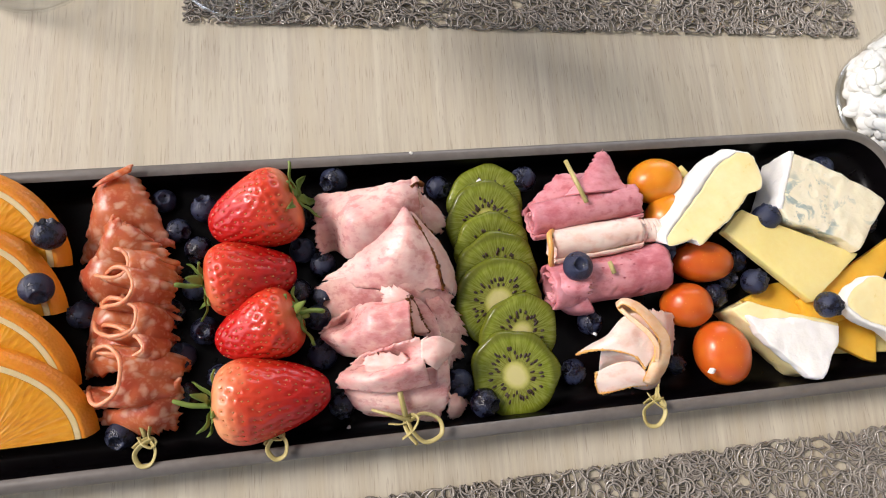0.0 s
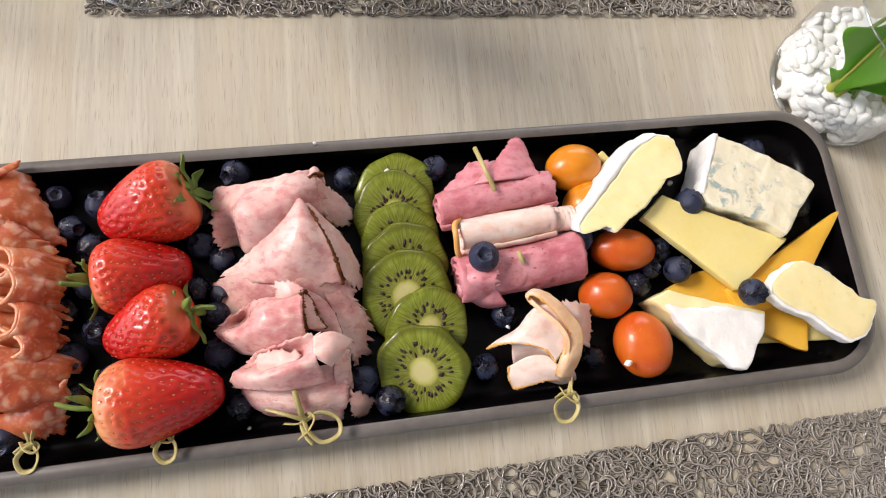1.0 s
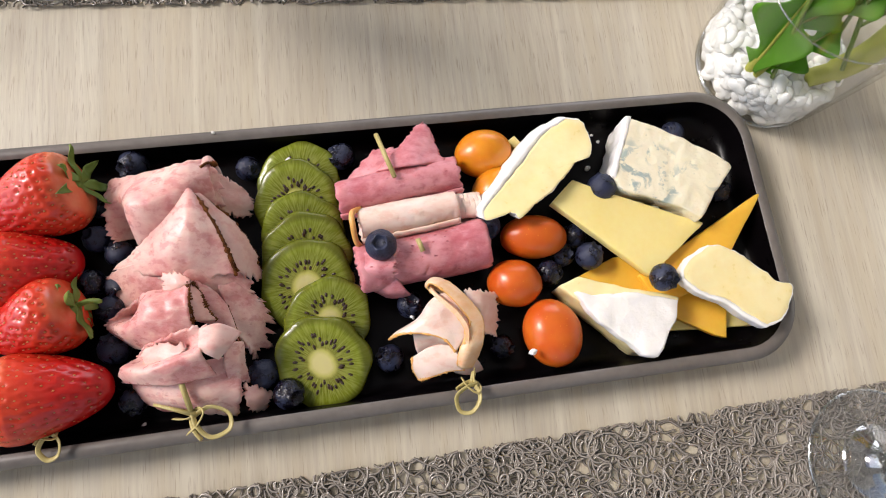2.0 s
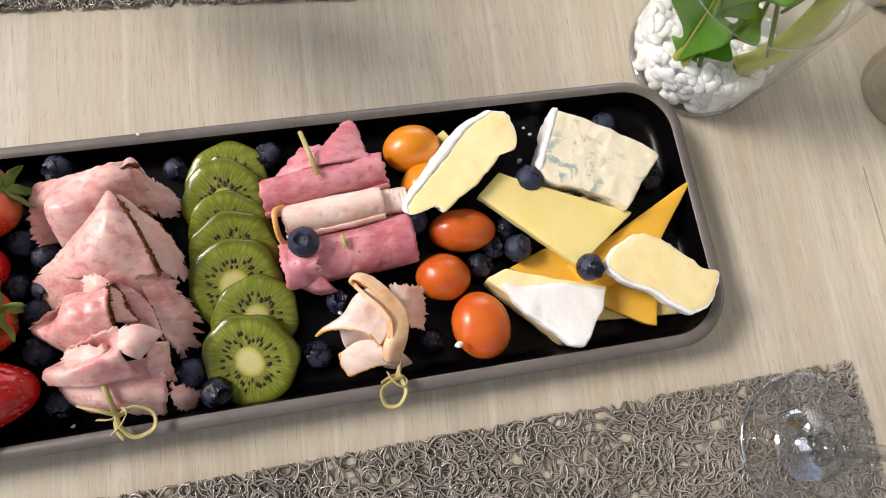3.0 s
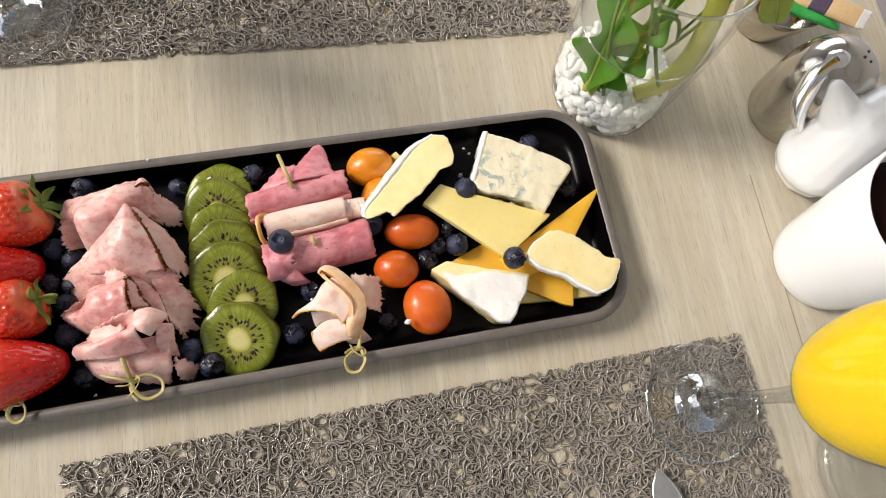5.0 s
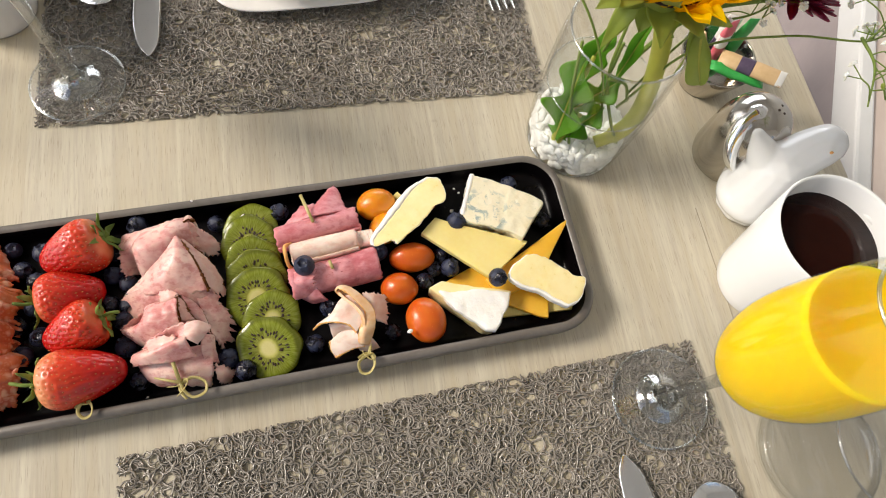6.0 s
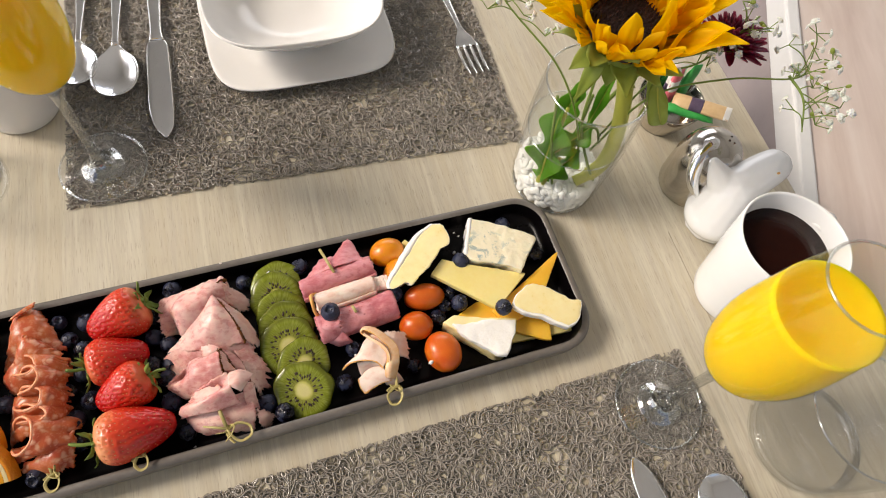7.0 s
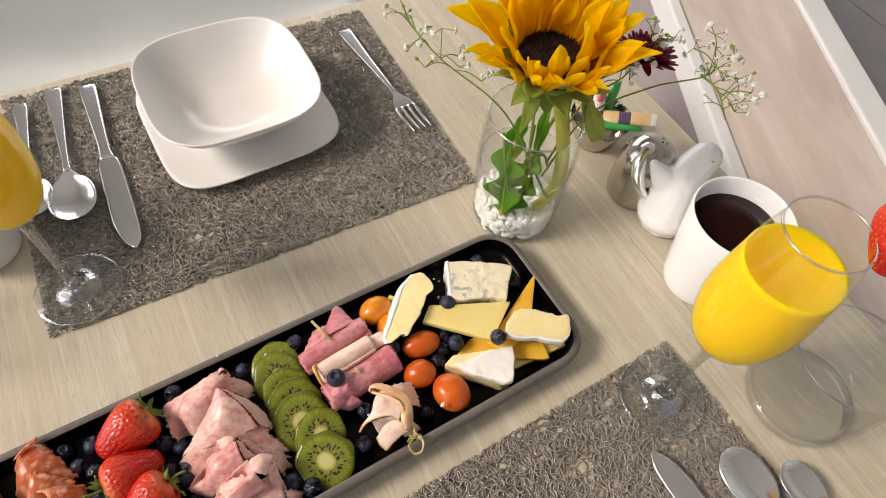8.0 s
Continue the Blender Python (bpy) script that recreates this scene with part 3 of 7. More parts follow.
def sheet(fn, nu, nv, thick, bm=None):
    """A slice with two faces and a rim: fn(u, v) gives its middle, u and v from 0 to 1."""
    bm = bm or bmesh.new()
    P = np.array([[fn(i / nu, j / nv) for j in range(nv + 1)] for i in range(nu + 1)], float)
    du, dv = np.gradient(P, axis=0), np.gradient(P, axis=1)
    N = np.cross(du, dv)
    N /= np.maximum(np.linalg.norm(N, axis=2, keepdims=True), 1e-12)
    th = thick * np.ones((nu + 1, nv + 1, 1))
    th[0], th[-1] = thick * 0.45, thick * 0.45
    th[:, 0], th[:, -1] = thick * 0.45, thick * 0.45
    A, B = P + N * th / 2, P - N * th / 2
    va = [[bm.verts.new(A[i, j]) for j in range(nv + 1)] for i in range(nu + 1)]
    vb = [[bm.verts.new(B[i, j]) for j in range(nv + 1)] for i in range(nu + 1)]
    for i in range(nu):
        for j in range(nv):
            bm.faces.new((va[i][j], va[i + 1][j], va[i + 1][j + 1], va[i][j + 1]))
            bm.faces.new((vb[i][j], vb[i][j + 1], vb[i + 1][j + 1], vb[i + 1][j]))
    for i in range(nu):
        bm.faces.new((va[i][0], vb[i][0], vb[i + 1][0], va[i + 1][0]))
        bm.faces.new((va[i][nv], va[i + 1][nv], vb[i + 1][nv], vb[i][nv]))
    for j in range(nv):
        bm.faces.new((va[0][j], va[0][j + 1], vb[0][j + 1], vb[0][j]))
        bm.faces.new((va[nu][j], vb[nu][j], vb[nu][j + 1], va[nu][j + 1]))
    return bm


def blob(rx, ry, rz, seg=24, rings=16, lump=0.0, seed=0.0, power=1.0):
    bm = bmesh.new()
    bmesh.ops.create_uvsphere(bm, u_segments=seg, v_segments=rings, radius=1.0)
    for v in bm.verts:
        c = v.co.copy()
        k = 1 + lump * noise.noise(c * 1.6 + Vector((seed, seed, 0)))
        v.co = Vector((c.x * rx, c.y * ry, c.z * rz)) * k
    return bm


def prism(poly, z0, z1, flare=None, bevel=0.0015, cuts=3, rough=0.0006, scale=150.0, seed=0.0, tilt=(0, 0), about=None):
    """A cut block: polygon extruded, edges rounded, faces a little uneven; flare moves the foot of each corner outwards."""
    bm = bmesh.new()
    cx, cy = sum(p[0] for p in poly) / len(poly), sum(p[1] for p in poly) / len(poly)
    flare = flare or [0.0] * len(poly)
    ax, ay = about or (cx, cy)
    lo, hi = [], []
    for (x, y), f in zip(poly, flare):
        d = Vector((x - cx, y - cy)).normalized()
        h = tilt[0] * (x - ax) + tilt[1] * (y - ay)
        lo.append(bm.verts.new((x + d.x * f, y + d.y * f, z0 + h)))
        hi.append(bm.verts.new((x, y, z1 + h)))
    bm.faces.new(hi)
    bm.faces.new(list(reversed(lo)))
    n = len(poly)
    for i in range(n):
        j = (i + 1) % n
        bm.faces.new((lo[i], lo[j], hi[j], hi[i]))
    bmesh.ops.recalc_face_normals(bm, faces=bm.faces[:])
    if bevel:
        bmesh.ops.bevel(bm, geom=bm.edges[:], offset=bevel, segments=2, affect="EDGES", profile=0.5)
    bmesh.ops.triangulate(bm, faces=bm.faces[:])
    for _ in range(cuts):
        long = [e for e in bm.edges if e.calc_length() > 0.0045]
        if not long:
            break
        bmesh.ops.subdivide_edges(bm, edges=long, cuts=1)
        bmesh.ops.triangulate(bm, faces=[f for f in bm.faces if len(f.verts) > 3])
    bm.normal_update()
    for v in bm.verts:
        k = noise.noise(v.co * scale + Vector((seed, 0, seed))) + 0.5 * noise.noise(v.co * scale * 2.7 + Vector((0, seed, 3)))
        v.co += v.normal * rough * k
    return bm


# ---- the room (walls and ceiling unseen, added to close it) ----
FLOOR = -0.74


def slab_wall(name, x0, x1, y0, y1, z0, z1, label):
    return tagged(part(name, box(x0, x1, y0, y1, z0, z1), M_WALL, smooth=False), label, "wall", kind="structure")


def wall_with_opening(name, axis, at, a0, a1, o0, o1, oz0, oz1, thick=0.16):
    """A wall across x (axis 0) or y (axis 1) at that place, from a0 to a1, with one opening."""
    bm = bmesh.new()
    top = 3.6
    for s0, s1, z0, z1 in ((a0, o0, FLOOR, top), (o1, a1, FLOOR, top), (o0, o1, FLOOR, oz0), (o0, o1, oz1, top)):
        if s1 - s0 < 0.01 or z1 - z0 < 0.01:
            continue
        b = box(at, at + thick, s0, s1, z0, z1) if axis == 0 else box(s0, s1, at, at + thick, z0, z1)
        me = bpy.data.meshes.new("piece")
        b.to_mesh(me)
        b.free()
        bm.from_mesh(me)
        bpy.data.meshes.remove(me)
    return tagged(part(name, bm, M_WALL, smooth=False), "unseen white plaster wall with a window opening sized for the light", "wall", kind="structure")


def window_unit(name, axis, at, o0, o1, z0, z1, bars):
    w = tagged(new(name), "white window frame with slim mullions in an unseen wall", "window", kind="structure")
    t = 0.05
    runs = [(o0, o1, z0, z0 + t), (o0, o1, z1 - t, z1), (o0, o0 + t, z0 + t, z1 - t), (o1 - t, o1, z0 + t, z1 - t)]
    runs += [(b - 0.02, b + 0.02, z0 + t, z1 - t) for b in bars]
    for s0, s1, a, b in runs:
        bm = box(at + 0.05, at + 0.11, s0, s1, a, b, 0.004) if axis == 0 else box(s0, s1, at + 0.05, at + 0.11, a, b, 0.004)
        part("window_frame", bm, M_FRAME, w, smooth=False)
    return w


# unseen west wall; opening sized to sun the table and trim the ledge
wall_with_opening("wall_west", 0, -2.66, -2.6, 4.0, -1.3, 2.75, FLOOR + 0.05, 3.25)
window_unit("window_1", 0, -2.66, -1.3, 2.75, FLOOR + 0.05, 3.25, (-0.1, 1.1))
# south opening and window are assumed, to let fill in behind the camera
wall_with_opening("wall_south", 1, -2.76, -2.66, 3.2, -1.5, 2.0, FLOOR + 0.75, 1.7)
window_unit("assumed_window_2", 1, -2.76, -1.5, 2.0, FLOOR + 0.75, 1.7, (-0.35, 0.85))
wall_with_opening("wall_north", 1, 4.0, -2.66, 3.2, -0.6, 2.7, FLOOR + 0.9, 2.5)
window_unit("window_3", 1, 4.0, -0.6, 2.7, FLOOR + 0.9, 2.5, (0.5, 1.6))
slab_wall("wall_east", 3.04, 3.2, -2.6, 4.0, FLOOR, 3.6, "unseen plain white plaster wall closing the room")
tagged(part("ceiling", box(-2.66, 3.2, -2.76, 4.16, 3.6, 3.7), M_WALL, smooth=False), "unseen flat white ceiling closing the room", "ceiling", kind="structure")

floor_ob = tagged(part("floor", box(-2.66, 3.2, -2.76, 4.16, FLOOR - 0.1, FLOOR - 0.004), M_GROUT, smooth=False), "large dark grey floor tiles with thin joints", "floor", kind="structure")
tile_mesh = None
for i in range(10):
    for j in range(12):
        x, y = -2.6 + i * 0.6, -2.7 + j * 0.6
        if tile_mesh is None:
            ob = part("tile", box(0.002, 0.598, 0.002, 0.598, -0.006, 0.0, 0.0015), M_TILE, floor_ob, smooth=False)
            tile_mesh = ob.data
        else:
            ob = new("tile", tile_mesh)
            ob.parent = floor_ob
        ob.location = (x, y, FLOOR)

# pale stone ledge beside the table
LEDGE = pose(0.629, 0.191, 0, 0, 0, -26.8)
ledge = tagged(new("stone_ledge"), "low pale marble ledge with a white edge band", "ledge", kind="structure")
ledge.matrix_world = LEDGE
part("top_slab", box(0.025, 0.25, -1.6, 2.0, -0.2, -0.16, 0.004), M_MARBLE, ledge, smooth=False)
part("edge_band", box(0.0, 0.023, -1.6, 2.0, -0.205, -0.153, 0.004), M_FRAME, ledge, "white painted edge band", smooth=False)
part("back_band", box(0.252, 0.303, -1.6, 2.0, -0.205, -0.153, 0.004), M_FRAME, ledge, "white painted edge band", smooth=False)
# coloured as the shaded floor strip between table and ledge
part("base", box(0.02, 0.285, -1.6, 2.0, FLOOR, -0.206), M_BASE_SHADE, ledge, smooth=False)

# ---- table ----
table = thing("dining_table", "pale limed-oak dining table laid for breakfast", "table")
top = part("tabletop", box(-0.78, 0.459, -0.46, 0.55, -0.034, 0.0, 0.003), M_WOOD, table, smooth=False)
for lx in (-0.71, 0.389):
    for ly in (-0.39, 0.48):
        part("leg", box(lx - 0.03, lx + 0.03, ly - 0.03, ly + 0.03, FLOOR, -0.034, 0.003), M_LEG, table, "dark painted leg", smooth=False)
for ly in (-0.39, 0.48):
    part("apron", box(-0.68, 0.359, ly - 0.012, ly + 0.012, -0.11, -0.034, 0.002), M_LEG, table, smooth=False)


# ---- chair behind the table ----
def shell_chair(m):
    ch = thing("dining_chair", "white moulded shell chair with beech legs pushed up to the table", "chair", m=m)
    prof = smooth_line([(0.0, -0.305), (0.06, -0.285), (0.2, -0.3), (0.36, -0.305), (0.44, -0.27), (0.49, -0.15), (0.52, 0.0), (0.53, 0.1)], 6)

    def seat(u, v):
        k = u * (len(prof) - 1)
        i = min(int(k), len(prof) - 2)
        y, z = (np.array(prof[i]) * (1 - (k - i)) + np.array(prof[i + 1]) * (k - i))
        s = 2 * v - 1
        half = 0.335 - 0.05 * max(0, u - 0.6) - 0.03 * max(0, 0.15 - u) / 0.15
        return (s * half, y + 0.02 * s * s * (1 if u > 0.7 else -0.4), z + 0.05 * abs(s) ** 3 * (1 - 0.6 * u))

    part("shell", sheet(seat, 40, 24, 0.008), M_CHAIR, ch)
    for sx in (-1, 1):
        for y0, y1 in ((0.1, 0.04), (0.38, 0.46)):
            part("leg", tube([(sx * 0.15, y0, -0.31), (sx * 0.2, y1, FLOOR)], [0.016, 0.011], 12), M_CHAIRLEG, ch, "beech leg")
    return ch


shell_chair(pose(-0.005, 0.535, 0, 0, 0, -4))


# ---- placemats ----
def weave_mesh(w, h, z0):
    """Curly vinyl strands, tossed in loops over one another, as one mesh."""
    rng = np.random.default_rng(5)
    paths = []
    n_strand = 2300
    starts = [((i % 57 + rng.uniform(0, 1)) / 57 - 0.5, (i // 57 + rng.uniform(0, 1)) / 40.4 - 0.5) for i in range(n_strand)]
    holes = np.stack([rng.uniform(-w / 2, w / 2, 420), rng.uniform(-h / 2, h / 2, 420)], 1)
    hole_r = rng.uniform(0.0022, 0.0042, 420)
    for k in range(n_strand):
        n = int(rng.integers(42, 78))
        step = 0.00185
        p = np.array([starts[k][0] * (w + 0.03), starts[k][1] * (h + 0.03)])
        a = rng.uniform(0, 2 * math.pi)
        turn = rng.choice([-1, 1]) * rng.uniform(0.25, 0.65)
        ph = rng.uniform(0, 6.28, 2)
        zz = z0 + 0.0008 + 0.0017 * rng.random()
        pts = []
        for i in range(n):
            if rng.random() < 0.17:
                turn = -math.copysign(rng.uniform(0.1, 0.75), turn)
            a += turn + 0.12 * math.sin(0.3 * i + ph[0])
            p = p + step * np.array([math.cos(a), math.sin(a)])
            pts.append((p[0], p[1], zz + 0.0008 * math.sin(0.55 * i + ph[1])))
        pts = np.array(pts)
        gap = pts[:, None, :2] - holes[None]
        far = np.linalg.norm(gap, axis=2)
        near = far.argmin(1)
        dist = far[np.arange(n), near]
        push = np.clip(hole_r[near] - dist, 0, None) * 0.9
        pts[:, :2] += gap[np.arange(n), near] / np.maximum(dist, 1e-6)[:, None] * push[:, None]
        inside = (np.abs(pts[:, 0]) < w / 2) & (np.abs(pts[:, 1]) < h / 2)
        run = []
        for i in range(n + 1):
            if i < n and inside[i]:
                run.append(pts[i])
            else:
                if len(run) > 2:
                    paths.append(np.array(run))
                run = []
    verts, faces, base = [], [], 0
    for pts in paths:
        n = len(pts)
        d = np.gradient(pts, axis=0)
        d /= np.maximum(np.linalg.norm(d, axis=1, keepdims=True), 1e-9)
        side = np.stack([-d[:, 1], d[:, 0], np.zeros(n)], 1)
        side /= np.maximum(np.linalg.norm(side, axis=1, keepdims=True), 1e-9)
        upv = np.array([0, 0, 1.0])
        r = 0.00062
        ring = np.stack([pts + side * r, pts + upv * r * 0.95, pts - side * r, pts - upv * r * 0.7], 1)
        verts.append(ring.reshape(-1, 3))
        for i in range(n - 1):
            b0 = base + i * 4
            for k in range(2):
                k2 = k + 1
                faces.append((b0 + k, b0 + k2, b0 + 4 + k2, b0 + 4 + k))
            faces.append((b0 + 2, b0 + 0, b0 + 4, b0 + 6))
        base += n * 4
    me = bpy.data.meshes.new("weave")
    me.from_pydata(np.concatenate(verts).tolist(), [], faces)
    me.materials.append(M_WEAVE)
    me.polygons.foreach_set("use_smooth", [True] * len(me.polygons))
    return me


MAT_W, MAT_H = 0.415, 0.308
WEAVE = weave_mesh(MAT_W, MAT_H, 0.0)
for m in (pose(-0.0025, 0.381, 0, 0, 0, -0.8), pose(0.0625, -0.1715, 0, 0, 0, 182.3)):
    mat_ob = thing("placemat", "grey-brown placemat of curly woven vinyl strands", "placemat", "placemats on the table", m)
    tagged(new("weave", WEAVE), kind="stuff").parent = mat_ob
MAT_TOP = 0.0036


# ---- serving tray ----
TRAY = pose(-0.0935, 0.0718, 0, 0, 0, 2.0)
tray = thing("serving_tray", "long black-glazed stoneware tray with raw grey-brown rim, full of food", "tray", m=TRAY)


def ring(hx, hy, r, z):
    return [(x, y, z) for x, y in rounded_rect(hx, hy, r, 10)]


HX, HY = 0.2825, 0.0727
part("outer_shell", loft([ring(HX - 0.008, HY - 0.008, 0.022, 0.0), ring(HX - 0.004, HY - 0.004, 0.026, 0.0015), ring(HX - 0.0015, HY - 0.0015, 0.028, 0.006), ring(HX, HY, 0.03, 0.0195), ring(HX - 0.0008, HY - 0.0008, 0.0295, 0.0215), ring(HX - 0.003, HY - 0.003, 0.0275, 0.0225), ring(HX - 0.005, HY - 0.005, 0.026, 0.0224), ring(HX - 0.0064, HY - 0.0064, 0.025, 0.0214)], close_first=True), M_CLAY, tray, "raw grey-brown stoneware outside and rim")
part("inner_glaze", loft([ring(HX - 0.0064, HY - 0.0064, 0.025, 0.0214), ring(HX - 0.007, HY - 0.007, 0.0245, 0.019), ring(HX - 0.0082, HY - 0.0082, 0.0235, 0.011), ring(HX - 0.0105, HY - 0.0105, 0.021, 0.007), ring(HX - 0.014, HY - 0.014, 0.017, 0.0055)], close_last=True), M_GLAZE, tray, "satin black glazed inside")
BED = 0.0056


def quad_point(c, u, v):
    c = [np.array(q, float) for q in c]
    return (c[0] * (1 - u) + c[1] * u) * (1 - v) + (c[3] * (1 - u) + c[2] * u) * v


def flap_fn(c, dome=0.003, curl=(0, 0, 0, 0), rag=0.0015, ripple=0.001, seed=0.0, rags=(1, 1, 1, 1), wave=0.0, waves=2.0):
    """A limp slice over four corners; curl turns an edge (v0, u1, v1, u0) down, rags frays it."""
    def fn(u, v):
        e = [max(0, 1 - v / 0.28), max(0, 1 - (1 - u) / 0.28), max(0, 1 - (1 - v) / 0.28), max(0, 1 - u / 0.28)]
        fu = u + 0.0
        fv = v + 0.0
        p = quad_point(c, fu, fv)
        size = 0.05
        for k, (ax, sg) in enumerate(((1, -1), (0, 1), (1, 1), (0, -1))):
            if e[k] > 0 and rags[k]:
                q = np.array(quad_point(c, u + (sg * 0.02 if ax == 0 else 0), v + (sg * 0.02 if ax == 1 else 0))) - p
                q /= max(np.linalg.norm(q), 1e-9)
                j = (u if ax == 1 else v) * 9 + seed + k * 7
                p = p + q * rags[k] * rag * e[k] ** 2 * (noise.noise(Vector((j, seed, k))) + 0.7 * noise.noise(Vector((j * 3.1, seed, k))) + 0.18 * noise.noise(Vector((j * 7, seed, k))))
        h = dome * (1 - (2 * u - 1) ** 2) * (1 - (2 * v - 1) ** 2)
        h += wave * math.sin(waves * math.pi * (u + 0.25 * v) + seed)
        h -= sum(curl[k] * e[k] ** 2 for k in range(4))
        h += ripple * (noise.noise(Vector((p[0] * 55, p[1] * 55, seed))) + 0.22 * noise.noise(Vector((p[0] * 190, p[1] * 190, seed + 4))))
        return (p[0], p[1], p[2] + h)
    return fn


def flap(parent, c, material, thick=0.0016, rind=None, rind_mat=None, n=26, name="slice", label="", rind_r=0.0012, **kw):
    fn = flap_fn(c, **kw)
    ob = part(name, sheet(fn, n, n, thick), material, parent, label)
    for edge in rind or ():
        pts = [fn(k / 30, edge[1]) if edge[0] == "v" else fn(edge[1], k / 30) for k in range(31)]
        part("rind", tube(pts, [rind_r * (0.7 + 0.6 * abs(noise.noise(Vector((k * 0.3, edge[1], 2))))) for k in range(31)], 6), rind_mat or M_RIND, ob, "browned rind edge")
    return ob


def roll(parent, p0, p1, r, material, turns=1.6, flat=0.85, name="rolled_slice", label="", seed=0.0, taper=0.0, thick=0.0017, crack=0.0008):
    """A slice rolled up round the line from p0 to p1."""
    a, b = Vector(p0), Vector(p1)
    d = (b - a).normalized()
    side = d.cross(Vector((0, 0, 1))).normalized()
    upv = side.cross(d)

    def fn(u, v):
        th = 2 * math.pi * turns * u + 1.9 + seed
        rr = r * (0.38 + 0.62 * (u ** 0.7)) * (1 - taper * v)
        edge = max(0, 1 - min(v, 1 - v) / 0.08)
        vv = v + 0.02 * edge * noise.noise(Vector((th * 1.2, seed, v * 3))) + 0.025 * edge * noise.noise(Vector((th * 4, seed, v)))
        k = 1 + 0.11 * noise.noise(Vector((th * 0.5, v * 3, seed))) + 0.02 * noise.noise(Vector((th * 2, v * 14, seed)))
        p = a.lerp(b, vv) + side * (math.cos(th) * rr * k) + upv * (math.sin(th) * rr * k * flat)
        p += d * 0
        q = noise.noise(Vector((v * 22, th * 5, seed)))
        if q > 0.42:
            p -= (side * math.cos(th) + upv * math.sin(th)) * crack
        return tuple(p)

    return part(name, sheet(fn, int(30 * turns), 40, thick), material, parent, label)


def drape(parent, net, material, thick=0.0015, fray=(0, 0, 0, 0), ripple=0.0006, seed=0.0, name="slice", label="", golden=(), n=30):
    """A slice draped through a small net of points (rows from back to front); fray roughens the back, right, front and left edges."""
    fine = [smooth_line(r, 10) for r in net]
    cols = [smooth_line([r[i] for r in fine], 10) for i in range(len(fine[0]))]
    G = np.array(cols)

    def fn(u, v):
        a, b = u * (len(G) - 1), v * (len(G[0]) - 1)
        i, j = min(int(a), len(G) - 2), min(int(b), len(G[0]) - 2)
        fu, fv = a - i, b - j
        p = (G[i, j] * (1 - fu) + G[i + 1, j] * fu) * (1 - fv) + (G[i, j + 1] * (1 - fu) + G[i + 1, j + 1] * fu) * fv
        for k, (e, along, way) in enumerate(((v, u, G[i, 0] - G[i, 3]), (1 - u, v, G[-1, j] - G[-4, j]), (1 - v, u, G[i, -1] - G[i, -4]), (u, v, G[0, j] - G[3, j]))):
            if fray[k] and e < 0.12:
                way = way / max(np.linalg.norm(way), 1e-9)
                q = along * 7 + seed * 3 + k * 11
                p = p + way * fray[k] * (1 - e / 0.12) * (0.9 * noise.noise(Vector((q, seed, k))) + 0.8 * noise.noise(Vector((q * 2.7, seed, k))) + 0.45 * abs(noise.noise(Vector((q * 6.5, seed, k)))))
        z = p[2] + ripple * (noise.noise(Vector((p[0] * 60, p[1] * 60, seed))) + 0.35 * noise.noise(Vector((p[0] * 210, p[1] * 210, seed))))
        return (p[0], p[1], max(z, BED + 0.0008))

    ob = part(name, sheet(fn, n, n, thick), material, parent, label)
    for side, mat, r in golden:
        pts = [fn(*{"back": (k / 40, 0.0), "front": (k / 40, 1.0), "left": (0.0, k / 40), "right": (1.0, k / 40)}[side]) for k in range(41)]
        part("rind", tube(pts, [r * (0.35 + 1.5 * abs(noise.noise(Vector((k * 0.37, seed, 2)))) + 0.25 * abs(noise.noise(Vector((k * 1.3, seed, 5))))) for k in range(41)], 8), mat, ob, "browned roasted edge")
    return ob


# ---- kiwi ----
def seed_mesh():
    bm = bmesh.new()
    bmesh.ops.create_icosphere(bm, subdivisions=1, radius=1.0, matrix=Matrix.Diagonal((0.00142, 0.00074, 0.00045, 1)))
    me = bpy.data.meshes.new("seed")
    bm.to_mesh(me)
    bm.free()
    me.materials.append(M_SEED)
    me.polygons.foreach_set("use_smooth", [True] * len(me.polygons))
    return me


KIWI_SEED = seed_mesh()


